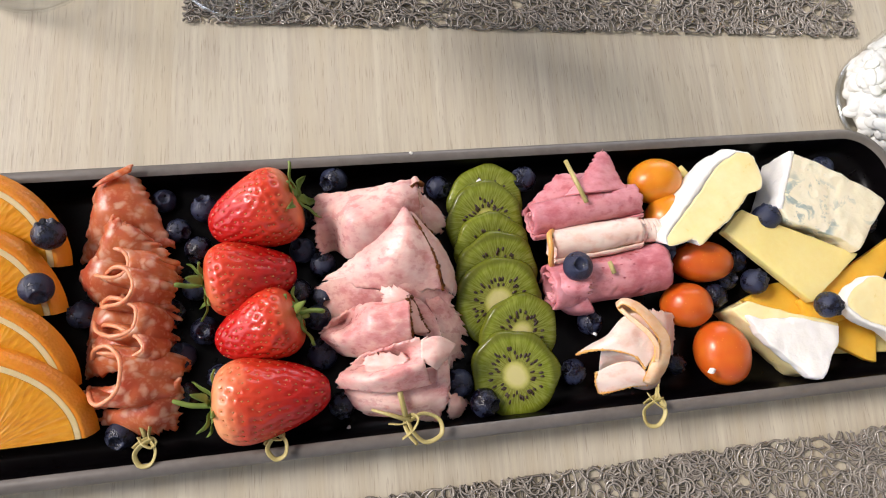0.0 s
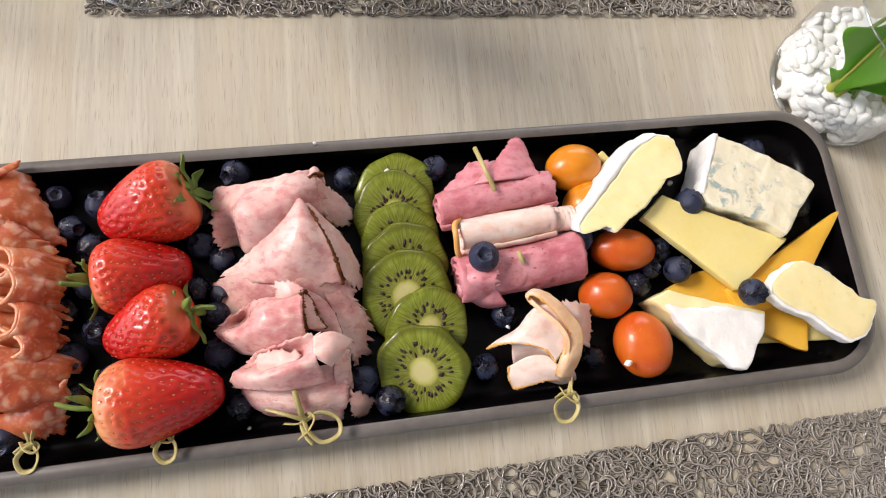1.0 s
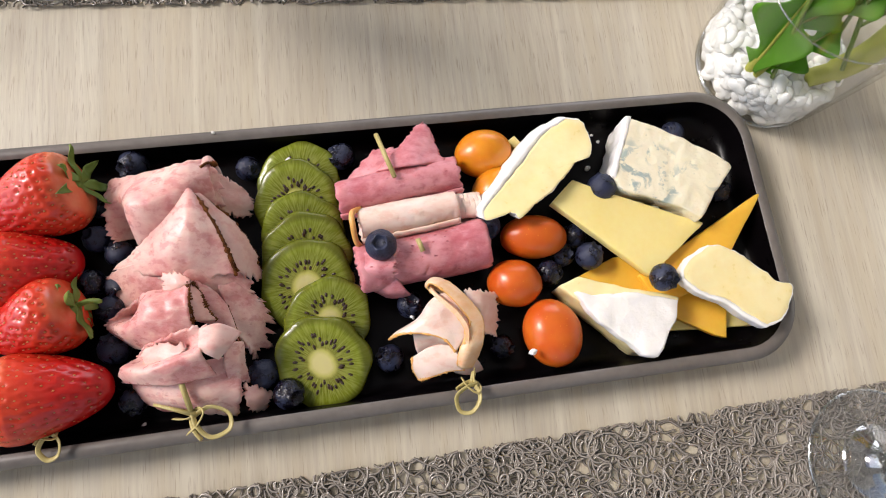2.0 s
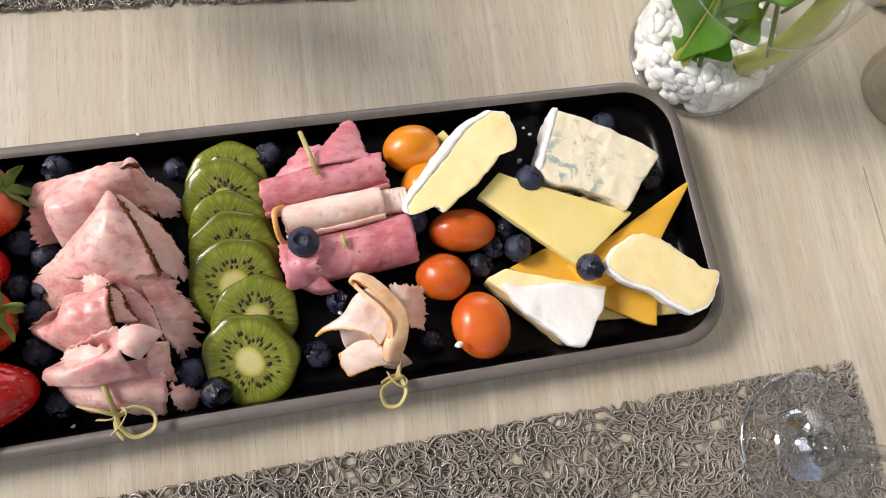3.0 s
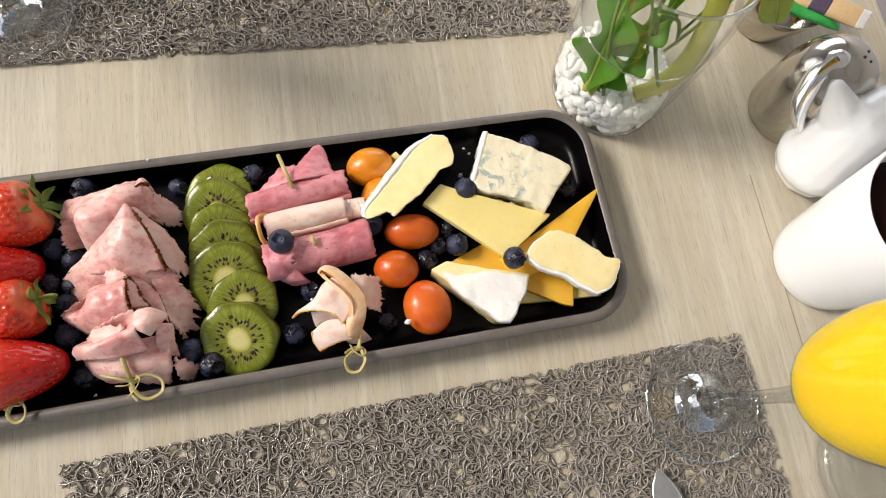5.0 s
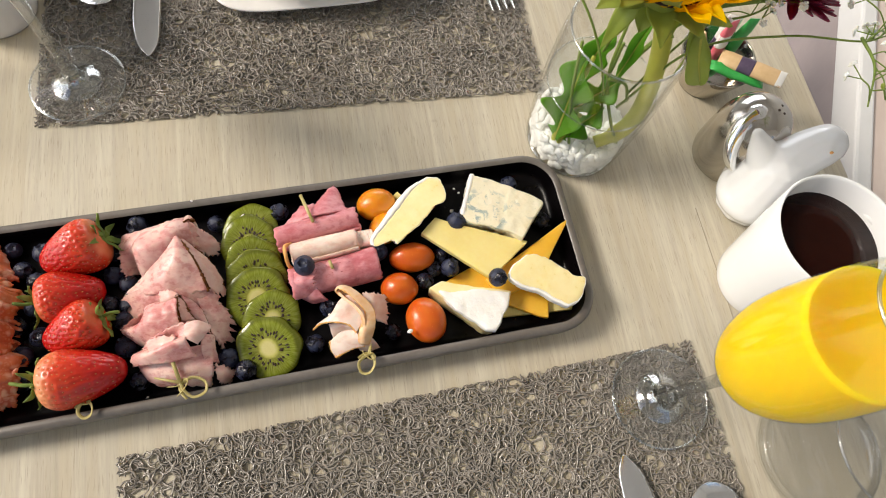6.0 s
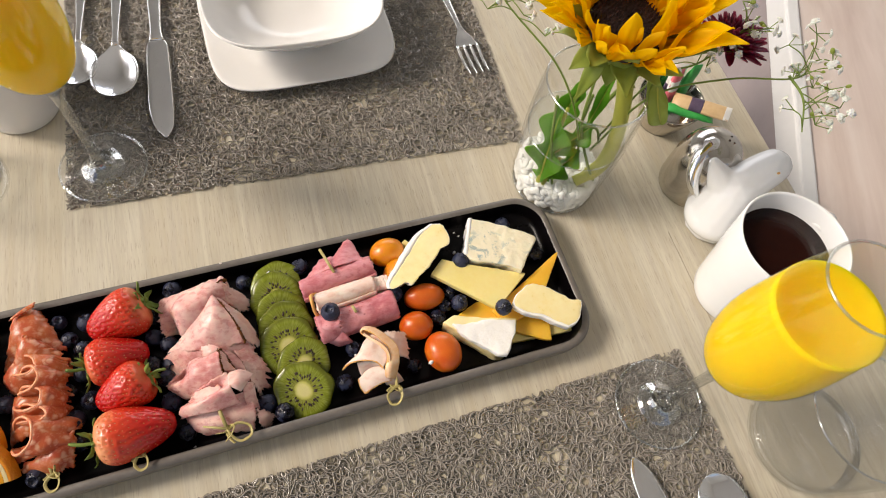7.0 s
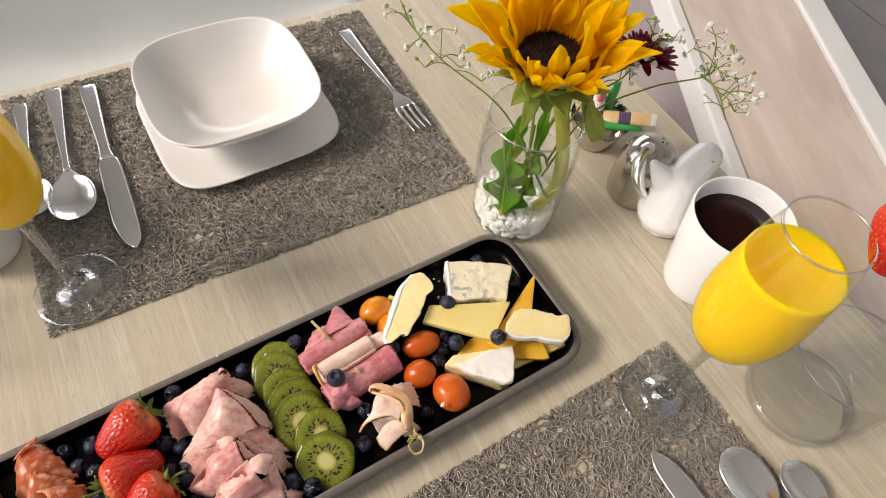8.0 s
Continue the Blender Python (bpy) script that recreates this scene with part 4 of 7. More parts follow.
def kiwi_slice(x, y, z, tilt, turn, r, seed, lean=0.0):
    k = thing("kiwi_slice", "peeled green kiwi slice with black seeds, overlapping its neighbour", "kiwi", "kiwi slices in the tray", pose(x, y, z, tilt, lean, 0) @ pose(0, 0, 0, 0, 0, turn))
    rng = random.Random(seed)
    th = 0.0058
    prof = [(0, -th / 2), (r * 0.9, -th / 2), (r * 0.985, -th * 0.3), (r, 0.0), (r * 0.985, th * 0.32), (r * 0.94, th / 2), (r * 0.7, th * 0.53), (r * 0.45, th * 0.5), (r * 0.3, th * 0.54), (0, th * 0.56)]
    bm = lathe(prof, 56)
    sx, sy = 1.0 + rng.uniform(-0.03, 0.03), 0.94 + rng.uniform(-0.03, 0.03)
    for v in bm.verts:
        a = math.atan2(v.co.y, v.co.x)
        rr = math.hypot(v.co.x, v.co.y)
        f = 1 + (rr / r) * (0.024 * math.cos(7 * a + seed) + 0.02 * math.cos(3 * a + 2 * seed) + 0.05 * noise.noise(Vector((math.cos(a) * 1.4, math.sin(a) * 1.4, seed))) + 0.012 * noise.noise(Vector((math.cos(a) * 5, math.sin(a) * 5, seed))))
        v.co.x *= f * sx
        v.co.y *= f * sy
        v.co.z += 0.0004 * noise.noise(Vector((v.co.x * 200, v.co.y * 200, seed)))
    part("flesh", bm, M_KIWI, k)
    for i in range(44):
        a = 2 * math.pi * (i + rng.uniform(-0.6, 0.6)) / 44
        rad = r * rng.uniform(0.38, 0.64)
        ob = new("seed", KIWI_SEED)
        ob.parent = k
        ob.matrix_basis = Matrix.Translation((rad * math.cos(a) * sx, rad * math.sin(a) * sy * 0.92, th * 0.52)) @ Matrix.Rotation(a, 4, "Z") @ Matrix.Scale(rng.uniform(0.8, 1.2), 4, (1, 0, 0))
    return k


for i, (x, y, z, tilt, turn, r, lean) in enumerate((
        (-0.0535, 0.119, 0.0125, 12, 20, 0.0205, 0), (-0.0555, 0.1065, 0.0145, 19, 75, 0.0215, 0), (-0.053, 0.0915, 0.0148, 24, 140, 0.0208, 4),
        (-0.0515, 0.080, 0.0155, 25, 10, 0.0222, 3), (-0.0525, 0.0655, 0.0155, 21, 220, 0.0228, -2), (-0.0435, 0.0475, 0.0165, 21, 60, 0.0212, 4), (-0.047, 0.028, 0.0155, 17, 300, 0.0228, -4))):
    kiwi_slice(x, y, z, tilt, turn, r, 11 + i, lean)


# ---- oranges ----
def orange_slice(x, y, z, tilt, turn, seed):
    o = thing("orange_slice", "thick half slice of fresh orange with its peel", "orange", "orange slices in the tray", pose(x, y, z, tilt, 0, turn))
    R, th = 0.0415, 0.0075

    def half(r0, r1, z0, z1, r2=None):
        bm = bmesh.new()
        n = 40
        rows = []
        for i in range(n + 1):
            a = math.pi * i / n
            c, s = math.cos(a), math.sin(a)
            f = 1 + 0.02 * noise.noise(Vector((c * 2, s * 2, seed)))
            rb = (r2 or r1)
            rows.append([bm.verts.new((q * f * c, q * f * s, zz)) for q, zz in ((r0, z0), (rb, z0), ((r1 + rb) / 2 + 0.0008, (z0 + z1) / 2), (r1, z1), (r0 + (r1 - r0) * 0.5, z1 + 0.0002), (r0, z1))])
        for a, b in zip(rows, rows[1:]):
            for k in range(6):
                bm.faces.new((a[k], a[(k + 1) % 6], b[(k + 1) % 6], b[k]))
        for rr in (rows[0], rows[-1]):
            bm.faces.new(rr)
        bmesh.ops.recalc_face_normals(bm, faces=bm.faces[:])
        return bm

    crease(part("flesh", half(0.0006, R - 0.0048, -th / 2, th / 2), M_ORANGE, o), 50)
    crease(part("pith", half(R - 0.0048, R - 0.0022, -th / 2, th / 2 - 0.0002), M_PITH, o, "pale pith"), 50)
    crease(part("peel", half(R - 0.0022, R - 0.0002, -th / 2, th / 2 - 0.0004, R + 0.003), M_PEEL, o, "bright orange peel"), 50)
    return o


for i, (x, y, z, tilt, turn) in enumerate(((-0.2995, 0.094, 0.018, 20, -3), (-0.2995, 0.0685, 0.0185, 23, 2), (-0.292, 0.0375, 0.0195, 25, -2), (-0.284, 0.013, 0.0175, 24, 3))):
    orange_slice(x, y, z, tilt, turn, i)


# ---- strawberries ----
def strawberry(m, length, width, seed, leaves=9, stem=None, label="ripe red strawberry with its green leaves"):
    """Grows along z: tip at z=0, leaves at z=length."""
    s = thing("strawberry", label, "strawberry", "strawberries", m)
    rng = random.Random(seed)
    prof = smooth_line([(0.0, 0.0), (0.13, 0.02), (0.255, 0.12), (0.385, 0.34), (0.48, 0.6), (0.485, 0.79), (0.38, 0.93), (0.16, 0.985), (0.0, 0.965)], 9)
    prof = [(max(0.0, r) * width, z * length) for r, z in prof]
    prof[0], prof[-1] = (0, 0), (0, prof[-1][1])
    bm = lathe(prof, 132)
    for v in bm.verts:
        v.co += Vector((v.co.x, v.co.y, 0)) * 0.05 * noise.noise(Vector((v.co.x * 45, v.co.y * 45, v.co.z * 30 + seed * 3)))
    bm.normal_update()

    def radius_at(z):
        for (r0, z0), (r1, z1) in zip(prof, prof[1:]):
            if z0 <= z <= z1:
                return r0 + (r1 - r0) * (z - z0) / max(z1 - z0, 1e-9)
        return 0

    spots = []
    rows_n = 12
    for i in range(rows_n):
        z = length * (0.07 + 0.8 * i / (rows_n - 1))
        rr = radius_at(z)
        n = max(3, int(2 * math.pi * rr / 0.0044))
        for k in range(n):
            a = 2 * math.pi * (k + 0.5 * (i % 2) + rng.uniform(-0.28, 0.28)) / n
            d = Vector((math.cos(a), math.sin(a), 0))
            k2 = 1 + 0.05 * noise.noise(Vector((rr * d.x * 45, rr * d.y * 45, z * 30 + seed * 3)))
            spots.append(d * rr * k2 + Vector((0, 0, z + rng.uniform(-0.0009, 0.0009))))
    sp = np.array([tuple(p) for p in spots])
    for v in bm.verts:
        dist = math.sqrt(float(((sp - np.array(v.co)) ** 2).sum(1).min()))
        if dist < 0.0015:
            v.co -= v.normal * 0.0009 * (1 - (dist / 0.0015) ** 2)
    part("flesh", bm, M_STRAW, s)
    sd = bmesh.new()
    for p in spots:
        d = Vector((p.x, p.y, 0.25 * (p.z - length * 0.5))).normalized()
        q = d.to_track_quat("Y", "Z").to_matrix().to_4x4()
        bmesh.ops.create_icosphere(sd, subdivisions=1, radius=1.0, matrix=Matrix.Translation(p - d * 0.0006) @ q @ Matrix.Diagonal((0.00036, 0.00026, 0.0006, 1)))
    tagged(part("seed_speckle", sd, M_ACHENE, s, "small yellow seeds"), kind="stuff")
    for k in range(leaves):
        a = 2 * math.pi * (k + rng.uniform(-0.25, 0.25)) / leaves
        ln, wd, lift = rng.uniform(0.012, 0.019), rng.uniform(0.004, 0.006), rng.uniform(-0.2, 1.0)

        def leaf(u, v, a=a, ln=ln, wd=wd, lift=lift):
            t = u
            half = wd * 0.5 * math.sin(math.pi * min(1, 0.12 + 0.88 * t)) ** 0.8 * (1.0 if t < 0.98 else 0.2)
            rad = 0.0015 + ln * t * math.cos(0.3 + 0.2 * t)
            h = 0.0006 + lift * 0.009 * t * t - 0.004 * t * (1 - lift) + 0.0007 * math.sin(9 * t + a)
            s2 = (v - 0.5) * 2
            return (rad * math.cos(a) - s2 * half * math.sin(a), rad * math.sin(a) + s2 * half * math.cos(a), length * 0.985 + h + 0.0012 * s2 * s2 * t)

        part("leaf", sheet(leaf, 10, 4, 0.0004), M_CALYX, s)
    if stem:
        part("stem", tube(smooth_line([(0, 0, length * 0.97), (0.001, 0.001, length + stem * 0.5), (0.002, 0.004, length + stem)], 5), [0.0012] * 10 + [0.0009], 8), M_CALYX, s, "short green stalk")
    return s


def lay(x, y, z, yaw, rise, spin=0.0):
    """A pose whose z axis points along yaw on the table, raised by rise degrees."""
    d = Vector((math.cos(radians(yaw)) * math.cos(radians(rise)), math.sin(radians(yaw)) * math.cos(radians(rise)), math.sin(radians(rise))))
    return Matrix.Translation((x, y, z)) @ d.to_track_quat("Z", "Y").to_matrix().to_4x4() @ Matrix.Rotation(radians(spin), 4, "Z")


strawberry(lay(-0.1905, 0.105, 0.0225, 18, 10, 10), 0.0445, 0.0385, 1, leaves=7)
strawberry(lay(-0.151, 0.0845, 0.0215, 188, 6, 40), 0.0425, 0.0355, 2, leaves=7, stem=0.012)
strawberry(lay(-0.1875, 0.0505, 0.021, 17, 12, 80), 0.0405, 0.034, 3, leaves=7, stem=0.012)
strawberry(lay(-0.1365, 0.027, 0.0235, 184, 4, 120), 0.0525, 0.0385, 4, leaves=7, stem=0.016)


# ---- blueberries ----
def blueberry_mesh():
    bm = lathe([(0, -1.0), (0.3, -0.955), (0.6, -0.8), (0.85, -0.5), (0.98, -0.15), (0.99, 0.15), (0.88, 0.5), (0.66, 0.76), (0.5, 0.88), (0.44, 0.95), (0.4, 0.93), (0.34, 0.78), (0.2, 0.72), (0, 0.71)], 28)
    for v in bm.verts:
        r = math.hypot(v.co.x, v.co.y)
        if v.co.z > 0.85:
            a = math.atan2(v.co.y, v.co.x)
            f = 0.5 + 0.5 * math.cos(5 * a)
            v.co.z += 0.1 * f
            v.co.x *= 1 + 0.16 * f
            v.co.y *= 1 + 0.16 * f
        v.co += noise.noise_vector(v.co * 1.3) * 0.03
    return bm


berry_bm = blueberry_mesh()
berry_me = bpy.data.meshes.new("blueberry")
berry_bm.to_mesh(berry_me)
berry_bm.free()
berry_me.materials.append(M_BERRY)
berry_me.polygons.foreach_set("use_smooth", [True] * len(berry_me.polygons))
brng = random.Random(8)
LOW = BED + 0.0076
BERRIES = [
    (-0.2605, 0.1045, 0.0285, 0.0082), (-0.264, 0.080, 0.0285, 0.0082), (-0.2505, 0.069, LOW, 0.0076), (-0.2155, 0.124, LOW, 0.0066), (-0.196, 0.119, LOW, 0.0078),
    (-0.1985, 0.0985, LOW, 0.0078), (-0.149, 0.096, LOW, 0.0074), (-0.139, 0.088, LOW, 0.0074), (-0.151, 0.075, LOW, 0.0076), (-0.2055, 0.047, LOW, 0.0076),
    (-0.195, 0.0585, LOW, 0.0078), (-0.132, 0.131, 0.016, 0.0084), (-0.0785, 0.127, LOW, 0.0071), (-0.032, 0.1295, 0.016, 0.0078), (-0.211, 0.068, LOW, 0.0075),
    (-0.0745, 0.0255, LOW, 0.008), (-0.0635, 0.0155, 0.0155, 0.0084), (-0.1405, 0.0435, LOW, 0.0085), (0.0385, 0.0275, LOW, 0.0067), (-0.016, 0.027, LOW, 0.0076),
    (-0.004, 0.0515, LOW, 0.0076), (-0.132, 0.0195, LOW, 0.0072), (-0.231, 0.0135, LOW, 0.0078), (0.067, 0.0615, LOW, 0.0078), (0.0865, 0.067, 0.021, 0.008),
    (0.083, 0.0795, LOW, 0.0074), (0.0965, 0.1005, 0.0265, 0.0084), (0.1175, 0.0515, 0.0325, 0.0078), (0.036, 0.0855, 0.024, 0.0078), (-0.0165, 0.0765, 0.039, 0.0082),
    (0.147, 0.1325, LOW, 0.0076), (0.1665, 0.0985, LOW, 0.0076), (0.0755, 0.0705, LOW, 0.007), (-0.188, 0.0365, LOW, 0.0068), (-0.148, 0.1125, LOW, 0.007),
    (-0.2, 0.0795, LOW, 0.0072), (-0.142, 0.062, LOW, 0.0074), (-0.2085, 0.1085, LOW, 0.0068), (-0.203, 0.0295, LOW, 0.007), (-0.139, 0.0725, LOW, 0.0075),
]
for x, y, z, r in BERRIES:
    z, r = z - 0.0009, r * 0.885
    ob = tagged(new("blueberry", berry_me), "dusky blue blueberry with a pale bloom", "blueberry", "blueberries in the tray")
    ob.matrix_world = pose(x, y, z, brng.uniform(-55, 60), brng.uniform(-60, 40), brng.uniform(0, 360)) @ Matrix.Diagonal((r, r, r * 0.93, 1))


# ---- tomatoes ----
def tomato(x, y, z, rx, ry, rz, turn, seed, mat, label):
    t = thing("cherry_tomato", label, "tomato", "tomatoes in the tray", pose(x, y, z, 0, 0, turn))
    bm = blob(rx, ry, rz, 36, 24, 0.03, seed)
    part("skin", bm, mat, t)
    sc = bmesh.new()
    bmesh.ops.create_icosphere(sc, subdivisions=2, radius=0.0012, matrix=Matrix.Translation((rx * 0.995, 0, 0)) @ Matrix.Diagonal((0.3, 1, 1, 1)))
    part("stalk_scar", sc, M_RIND, t, "small brown stalk scar")


tomato(0.0397, 0.125, 0.019, 0.0148, 0.0122, 0.012, 8, 1, M_TOMATO_O, "glossy orange plum cherry tomato")
tomato(0.0444, 0.1055, 0.0175, 0.0135, 0.0115, 0.0115, 40, 2, M_TOMATO_O, "glossy orange cherry tomato under a slice of brie")
tomato(0.06, 0.0795, 0.018, 0.017, 0.011, 0.0115, -4, 3, M_TOMATO, "glossy orange-red plum cherry tomato")
tomato(0.0475, 0.057, 0.018, 0.0136, 0.0117, 0.012, -10, 4, M_TOMATO, "glossy orange-red cherry tomato")
tomato(0.063, 0.0312, 0.018, 0.0168, 0.0142, 0.0122, 104, 5, M_TOMATO, "glossy orange-red plum cherry tomato")


# ---- salami skewer ----
def salami_fold(parent, mouth, end, long, wide, seed, top=0.0355):
    """A slice rolled into a flattened cone: its open mouth looks up and left, its body runs right and down to a ragged pinched end."""
    c, e = Vector((*mouth, top - 0.0062)), Vector((*end, 0.0165))
    d = Vector((e.x - c.x, e.y - c.y, 0)).normalized()
    n = Vector((-d.y, d.x, 0))
    e1 = d * 0.95 + Vector((0, 0, 0.3))
    e2 = n + Vector((0, 0, 0.06))

    def fn(u, v):
        q = 2 * u - 1
        phi = 2.75 * q
        flare = max(0.0, abs(q) - 0.66) / 0.34
        w = 1 + 0.16 * noise.noise(Vector((math.cos(phi) * 1.4, math.sin(phi) * 1.4, seed)))
        rim = c + e1 * (1.12 * long * w * math.cos(phi)) + e2 * (1.38 * wide * w * math.sin(phi)) - Vector((0, 0, 0.011 * flare ** 1.6)) - d * (0.0015 * flare ** 2) + n * (0.0012 * flare * q)
        tip = e + n * (0.0078 * math.sin(phi)) + Vector((0, 0, 0.0042 * math.cos(phi)))
        tip += d * (0.0034 * noise.noise(Vector((u * 7, seed, 1))) + 0.0016 * noise.noise(Vector((u * 23, seed, 2))))
        p = rim.lerp(tip, v)
        swell = math.sin(math.pi * v)
        p += n * (0.0016 * swell * math.sin(phi)) + Vector((0, 0, 0.0024 * swell * math.cos(phi)))
        p += n * (0.0013 * noise.noise(Vector((u * 5, v * 3, seed + 7)))) + Vector((0, 0, 0.0013 * noise.noise(Vector((u * 6, v * 4, seed + 3)))))
        return (p.x, p.y, max(p.z, BED + 0.001))

    ob = part("salami_slice", sheet(fn, 84, 18, 0.0022), M_SALAMI, parent)
    # added tube that rounds and thickens the slice's cut edge
    part("casing", tube([fn(k / 90, 0.0) for k in range(91)], [0.00112 * (0.95 + 0.3 * noise.noise(Vector((k * 0.35, seed, 3)))) for k in range(91)], 8), M_CUT_EDGE, ob, "rounded pale cut edge of the salami slice")
    return ob


sal = thing("salami_skewer", "thin salami slices folded into ruffles on a knotted bamboo pick", "salami")
flap(sal, [(-0.2535, 0.0945, 0.013), (-0.209, 0.099, 0.018), (-0.2265, 0.1375, 0.023), (-0.2445, 0.1305, 0.023)], M_SALAMI, n=30, dome=0.006, curl=(0, 0.003, 0.001, 0.006), rag=0.0025, ripple=0.003, seed=3, name="salami_slice")
flap(sal, [(-0.2375, 0.133, 0.0245), (-0.226, 0.138, 0.0265), (-0.2265, 0.134, 0.0275), (-0.243, 0.127, 0.0265)], M_SALAMI, n=16, dome=0.002, rag=0.001, seed=4, name="salami_slice")
flap(sal, [(-0.2505, 0.084, 0.017), (-0.2085, 0.0945, 0.024), (-0.222, 0.1055, 0.03), (-0.2345, 0.1125, 0.032)], M_SALAMI, n=30, dome=0.006, curl=(0, 0.002, 0, 0.007), rag=0.002, ripple=0.0025, seed=5, name="salami_slice")
flap(sal, [(-0.253, 0.0865, 0.015), (-0.2345, 0.1005, 0.026), (-0.222, 0.078, 0.024), (-0.245, 0.0735, 0.013)], M_SALAMI, n=22, dome=0.004, curl=(0, 0, 0, 0.004), rag=0.002, ripple=0.003, seed=6, name="salami_slice")
flap(sal, [(-0.246, 0.0695, 0.014), (-0.228, 0.0775, 0.022), (-0.22, 0.056, 0.02), (-0.2485, 0.056, 0.012)], M_SALAMI, n=22, dome=0.004, curl=(0, 0, 0, 0.004), rag=0.002, ripple=0.003, seed=7, name="salami_slice")
flap(sal, [(-0.248, 0.057, 0.014), (-0.2265, 0.061, 0.022), (-0.2215, 0.043, 0.02), (-0.2495, 0.0395, 0.011)], M_SALAMI, n=22, dome=0.004, curl=(0, 0, 0, 0.004), rag=0.002, ripple=0.003, seed=8, name="salami_slice")
for i, (mouth, end, long, wide, top_z) in enumerate((((-0.2345, 0.0905), (-0.208, 0.0835), 0.0098, 0.005, 0.0335), ((-0.231, 0.0785), (-0.2075, 0.0765), 0.0082, 0.0064, 0.0355), ((-0.231, 0.0655), (-0.2095, 0.0575), 0.0112, 0.0056, 0.035),
                                                     ((-0.2305, 0.0545), (-0.21, 0.0475), 0.0125, 0.0044, 0.034), ((-0.234, 0.0405), (-0.203, 0.0365), 0.0082, 0.0088, 0.0365))):
    salami_fold(sal, mouth, end, long, wide, 2.7 * i + 1, top_z)
flap(sal, [(-0.2475, 0.0345, 0.014), (-0.228, 0.036, 0.021), (-0.226, 0.0265, 0.02), (-0.2445, 0.0255, 0.012)], M_SALAMI, n=20, dome=0.002, rag=0.001, ripple=0.001, seed=10, name="salami_slice")
flap(sal, [(-0.2435, 0.0215, 0.016), (-0.2025, 0.0365, 0.024), (-0.2065, 0.0145, 0.016), (-0.2265, 0.0125, 0.012)], M_SALAMI, n=28, dome=0.005, curl=(0.002, 0, 0, 0.002), rag=0.003, ripple=0.002, seed=9, name="salami_slice", wave=0.0015)


# ---- bamboo picks ----
def bamboo_strip(pts, wide, lean, owner, name, label):
    """A thin flat strip bent along points, its width leaning outwards."""
    line = [Vector(p) for p in pts]
    n = len(line)
    mid = sum(line, Vector()) / n

    def fn(u, v):
        k = min(int(round(u * (n - 1))), n - 1)
        d = (line[min(k + 1, n - 1)] - line[max(k - 1, 0)]).normalized()
        out = line[k] - mid
        ax = lean * 0.55 + out.normalized() * 0.85
        ax = (ax - d * ax.dot(d)).normalized()
        return tuple(line[k] + ax * (v - 0.5) * wide)

    part(name, sheet(fn, n - 1, 4, 0.0007), M_BAMBOO, owner, label)


def knot_pick(owner, base, out, size, turn, seed):
    """The curled loop at the end of a bamboo pick, at base, opening along out (degrees)."""
    c, s = math.cos(radians(out)), math.sin(radians(out))
    px, py = -s, c

    def at(f, g, h):
        return (base[0] + c * f * size + px * g * size, base[1] + s * f * size + py * g * size, base[2] + h * size)

    one = smooth_line([at(-0.9, 0.05, 0.05), at(-0.3, 0.1, 0.15), at(0.3, 0.5, 0.22), at(0.95, 0.32, 0.12), at(1.05, -0.2, 0.12), at(0.5, -0.5, 0.2), at(0.0, -0.15, 0.3), at(-0.25, 0.3, 0.2)], 7)
    two = smooth_line([at(-0.35, -0.45, 0.1), at(0.0, -0.1, 0.3), at(0.15, 0.3, 0.32), at(-0.1, 0.42, 0.12), at(-0.3, 0.1, 0.0), at(-0.1, -0.3, 0.2), at(0.2, -0.6, 0.25)], 7)
    lean = Vector((-0.35 * px - 0.2 * c, -0.35 * py - 0.2 * s, 0.9)).normalized()
    bamboo_strip(one, 0.0021, lean, owner, "knot_loop", "curled bamboo loop")
    bamboo_strip(two, 0.0019, lean, owner, "knot", "curled bamboo knot")



def stick(owner, p0, p1, r=0.0011):
    part("stick", tube([p0, p1], r, 8), M_BAMBOO, owner, "thin bamboo stick")


stick(sal, (-0.226, 0.03, 0.018), (-0.2175, 0.009, 0.019))
knot_pick(sal, (-0.217, 0.009, 0.0215), -95, 0.0085, 20, 1)
pick2 = thing("bamboo_pick", "knotted bamboo pick stuck through the strawberries", "cocktail pick")
stick(pick2, (-0.166, 0.03, 0.022), (-0.1625, 0.008, 0.022))
knot_pick(pick2, (-0.1615, 0.0075, 0.0245), -80, 0.0085, 0, 2)

# ---- ham skewer ----
ham = thing("ham_skewer", "folded slices of cooked ham with smoked rind on a pick", "ham")
drape(ham, [[(-0.1023, 0.1224, 0.03), (-0.0957, 0.1244, 0.031), (-0.0900, 0.1215, 0.027)], [(-0.1006, 0.1128, 0.033), (-0.0946, 0.1146, 0.031), (-0.0891, 0.1134, 0.026)], [(-0.0995, 0.1060, 0.033), (-0.0939, 0.1057, 0.029), (-0.0897, 0.1043, 0.024)]], M_HAM, fray=(0, 0.003, 0.002, 0), seed=0.5, n=22)
drape(ham, [[(-0.0930, 0.1243, 0.024), (-0.0870, 0.1190, 0.022), (-0.0810, 0.1158, 0.018)], [(-0.0942, 0.1151, 0.026), (-0.0860, 0.1090, 0.022), (-0.0763, 0.1079, 0.015)], [(-0.0923, 0.1045, 0.024), (-0.0855, 0.1018, 0.018), (-0.0795, 0.1016, 0.013)]], M_HAMFAT, fray=(0.003, 0.006, 0.004, 0), ripple=0.002, seed=1.0)
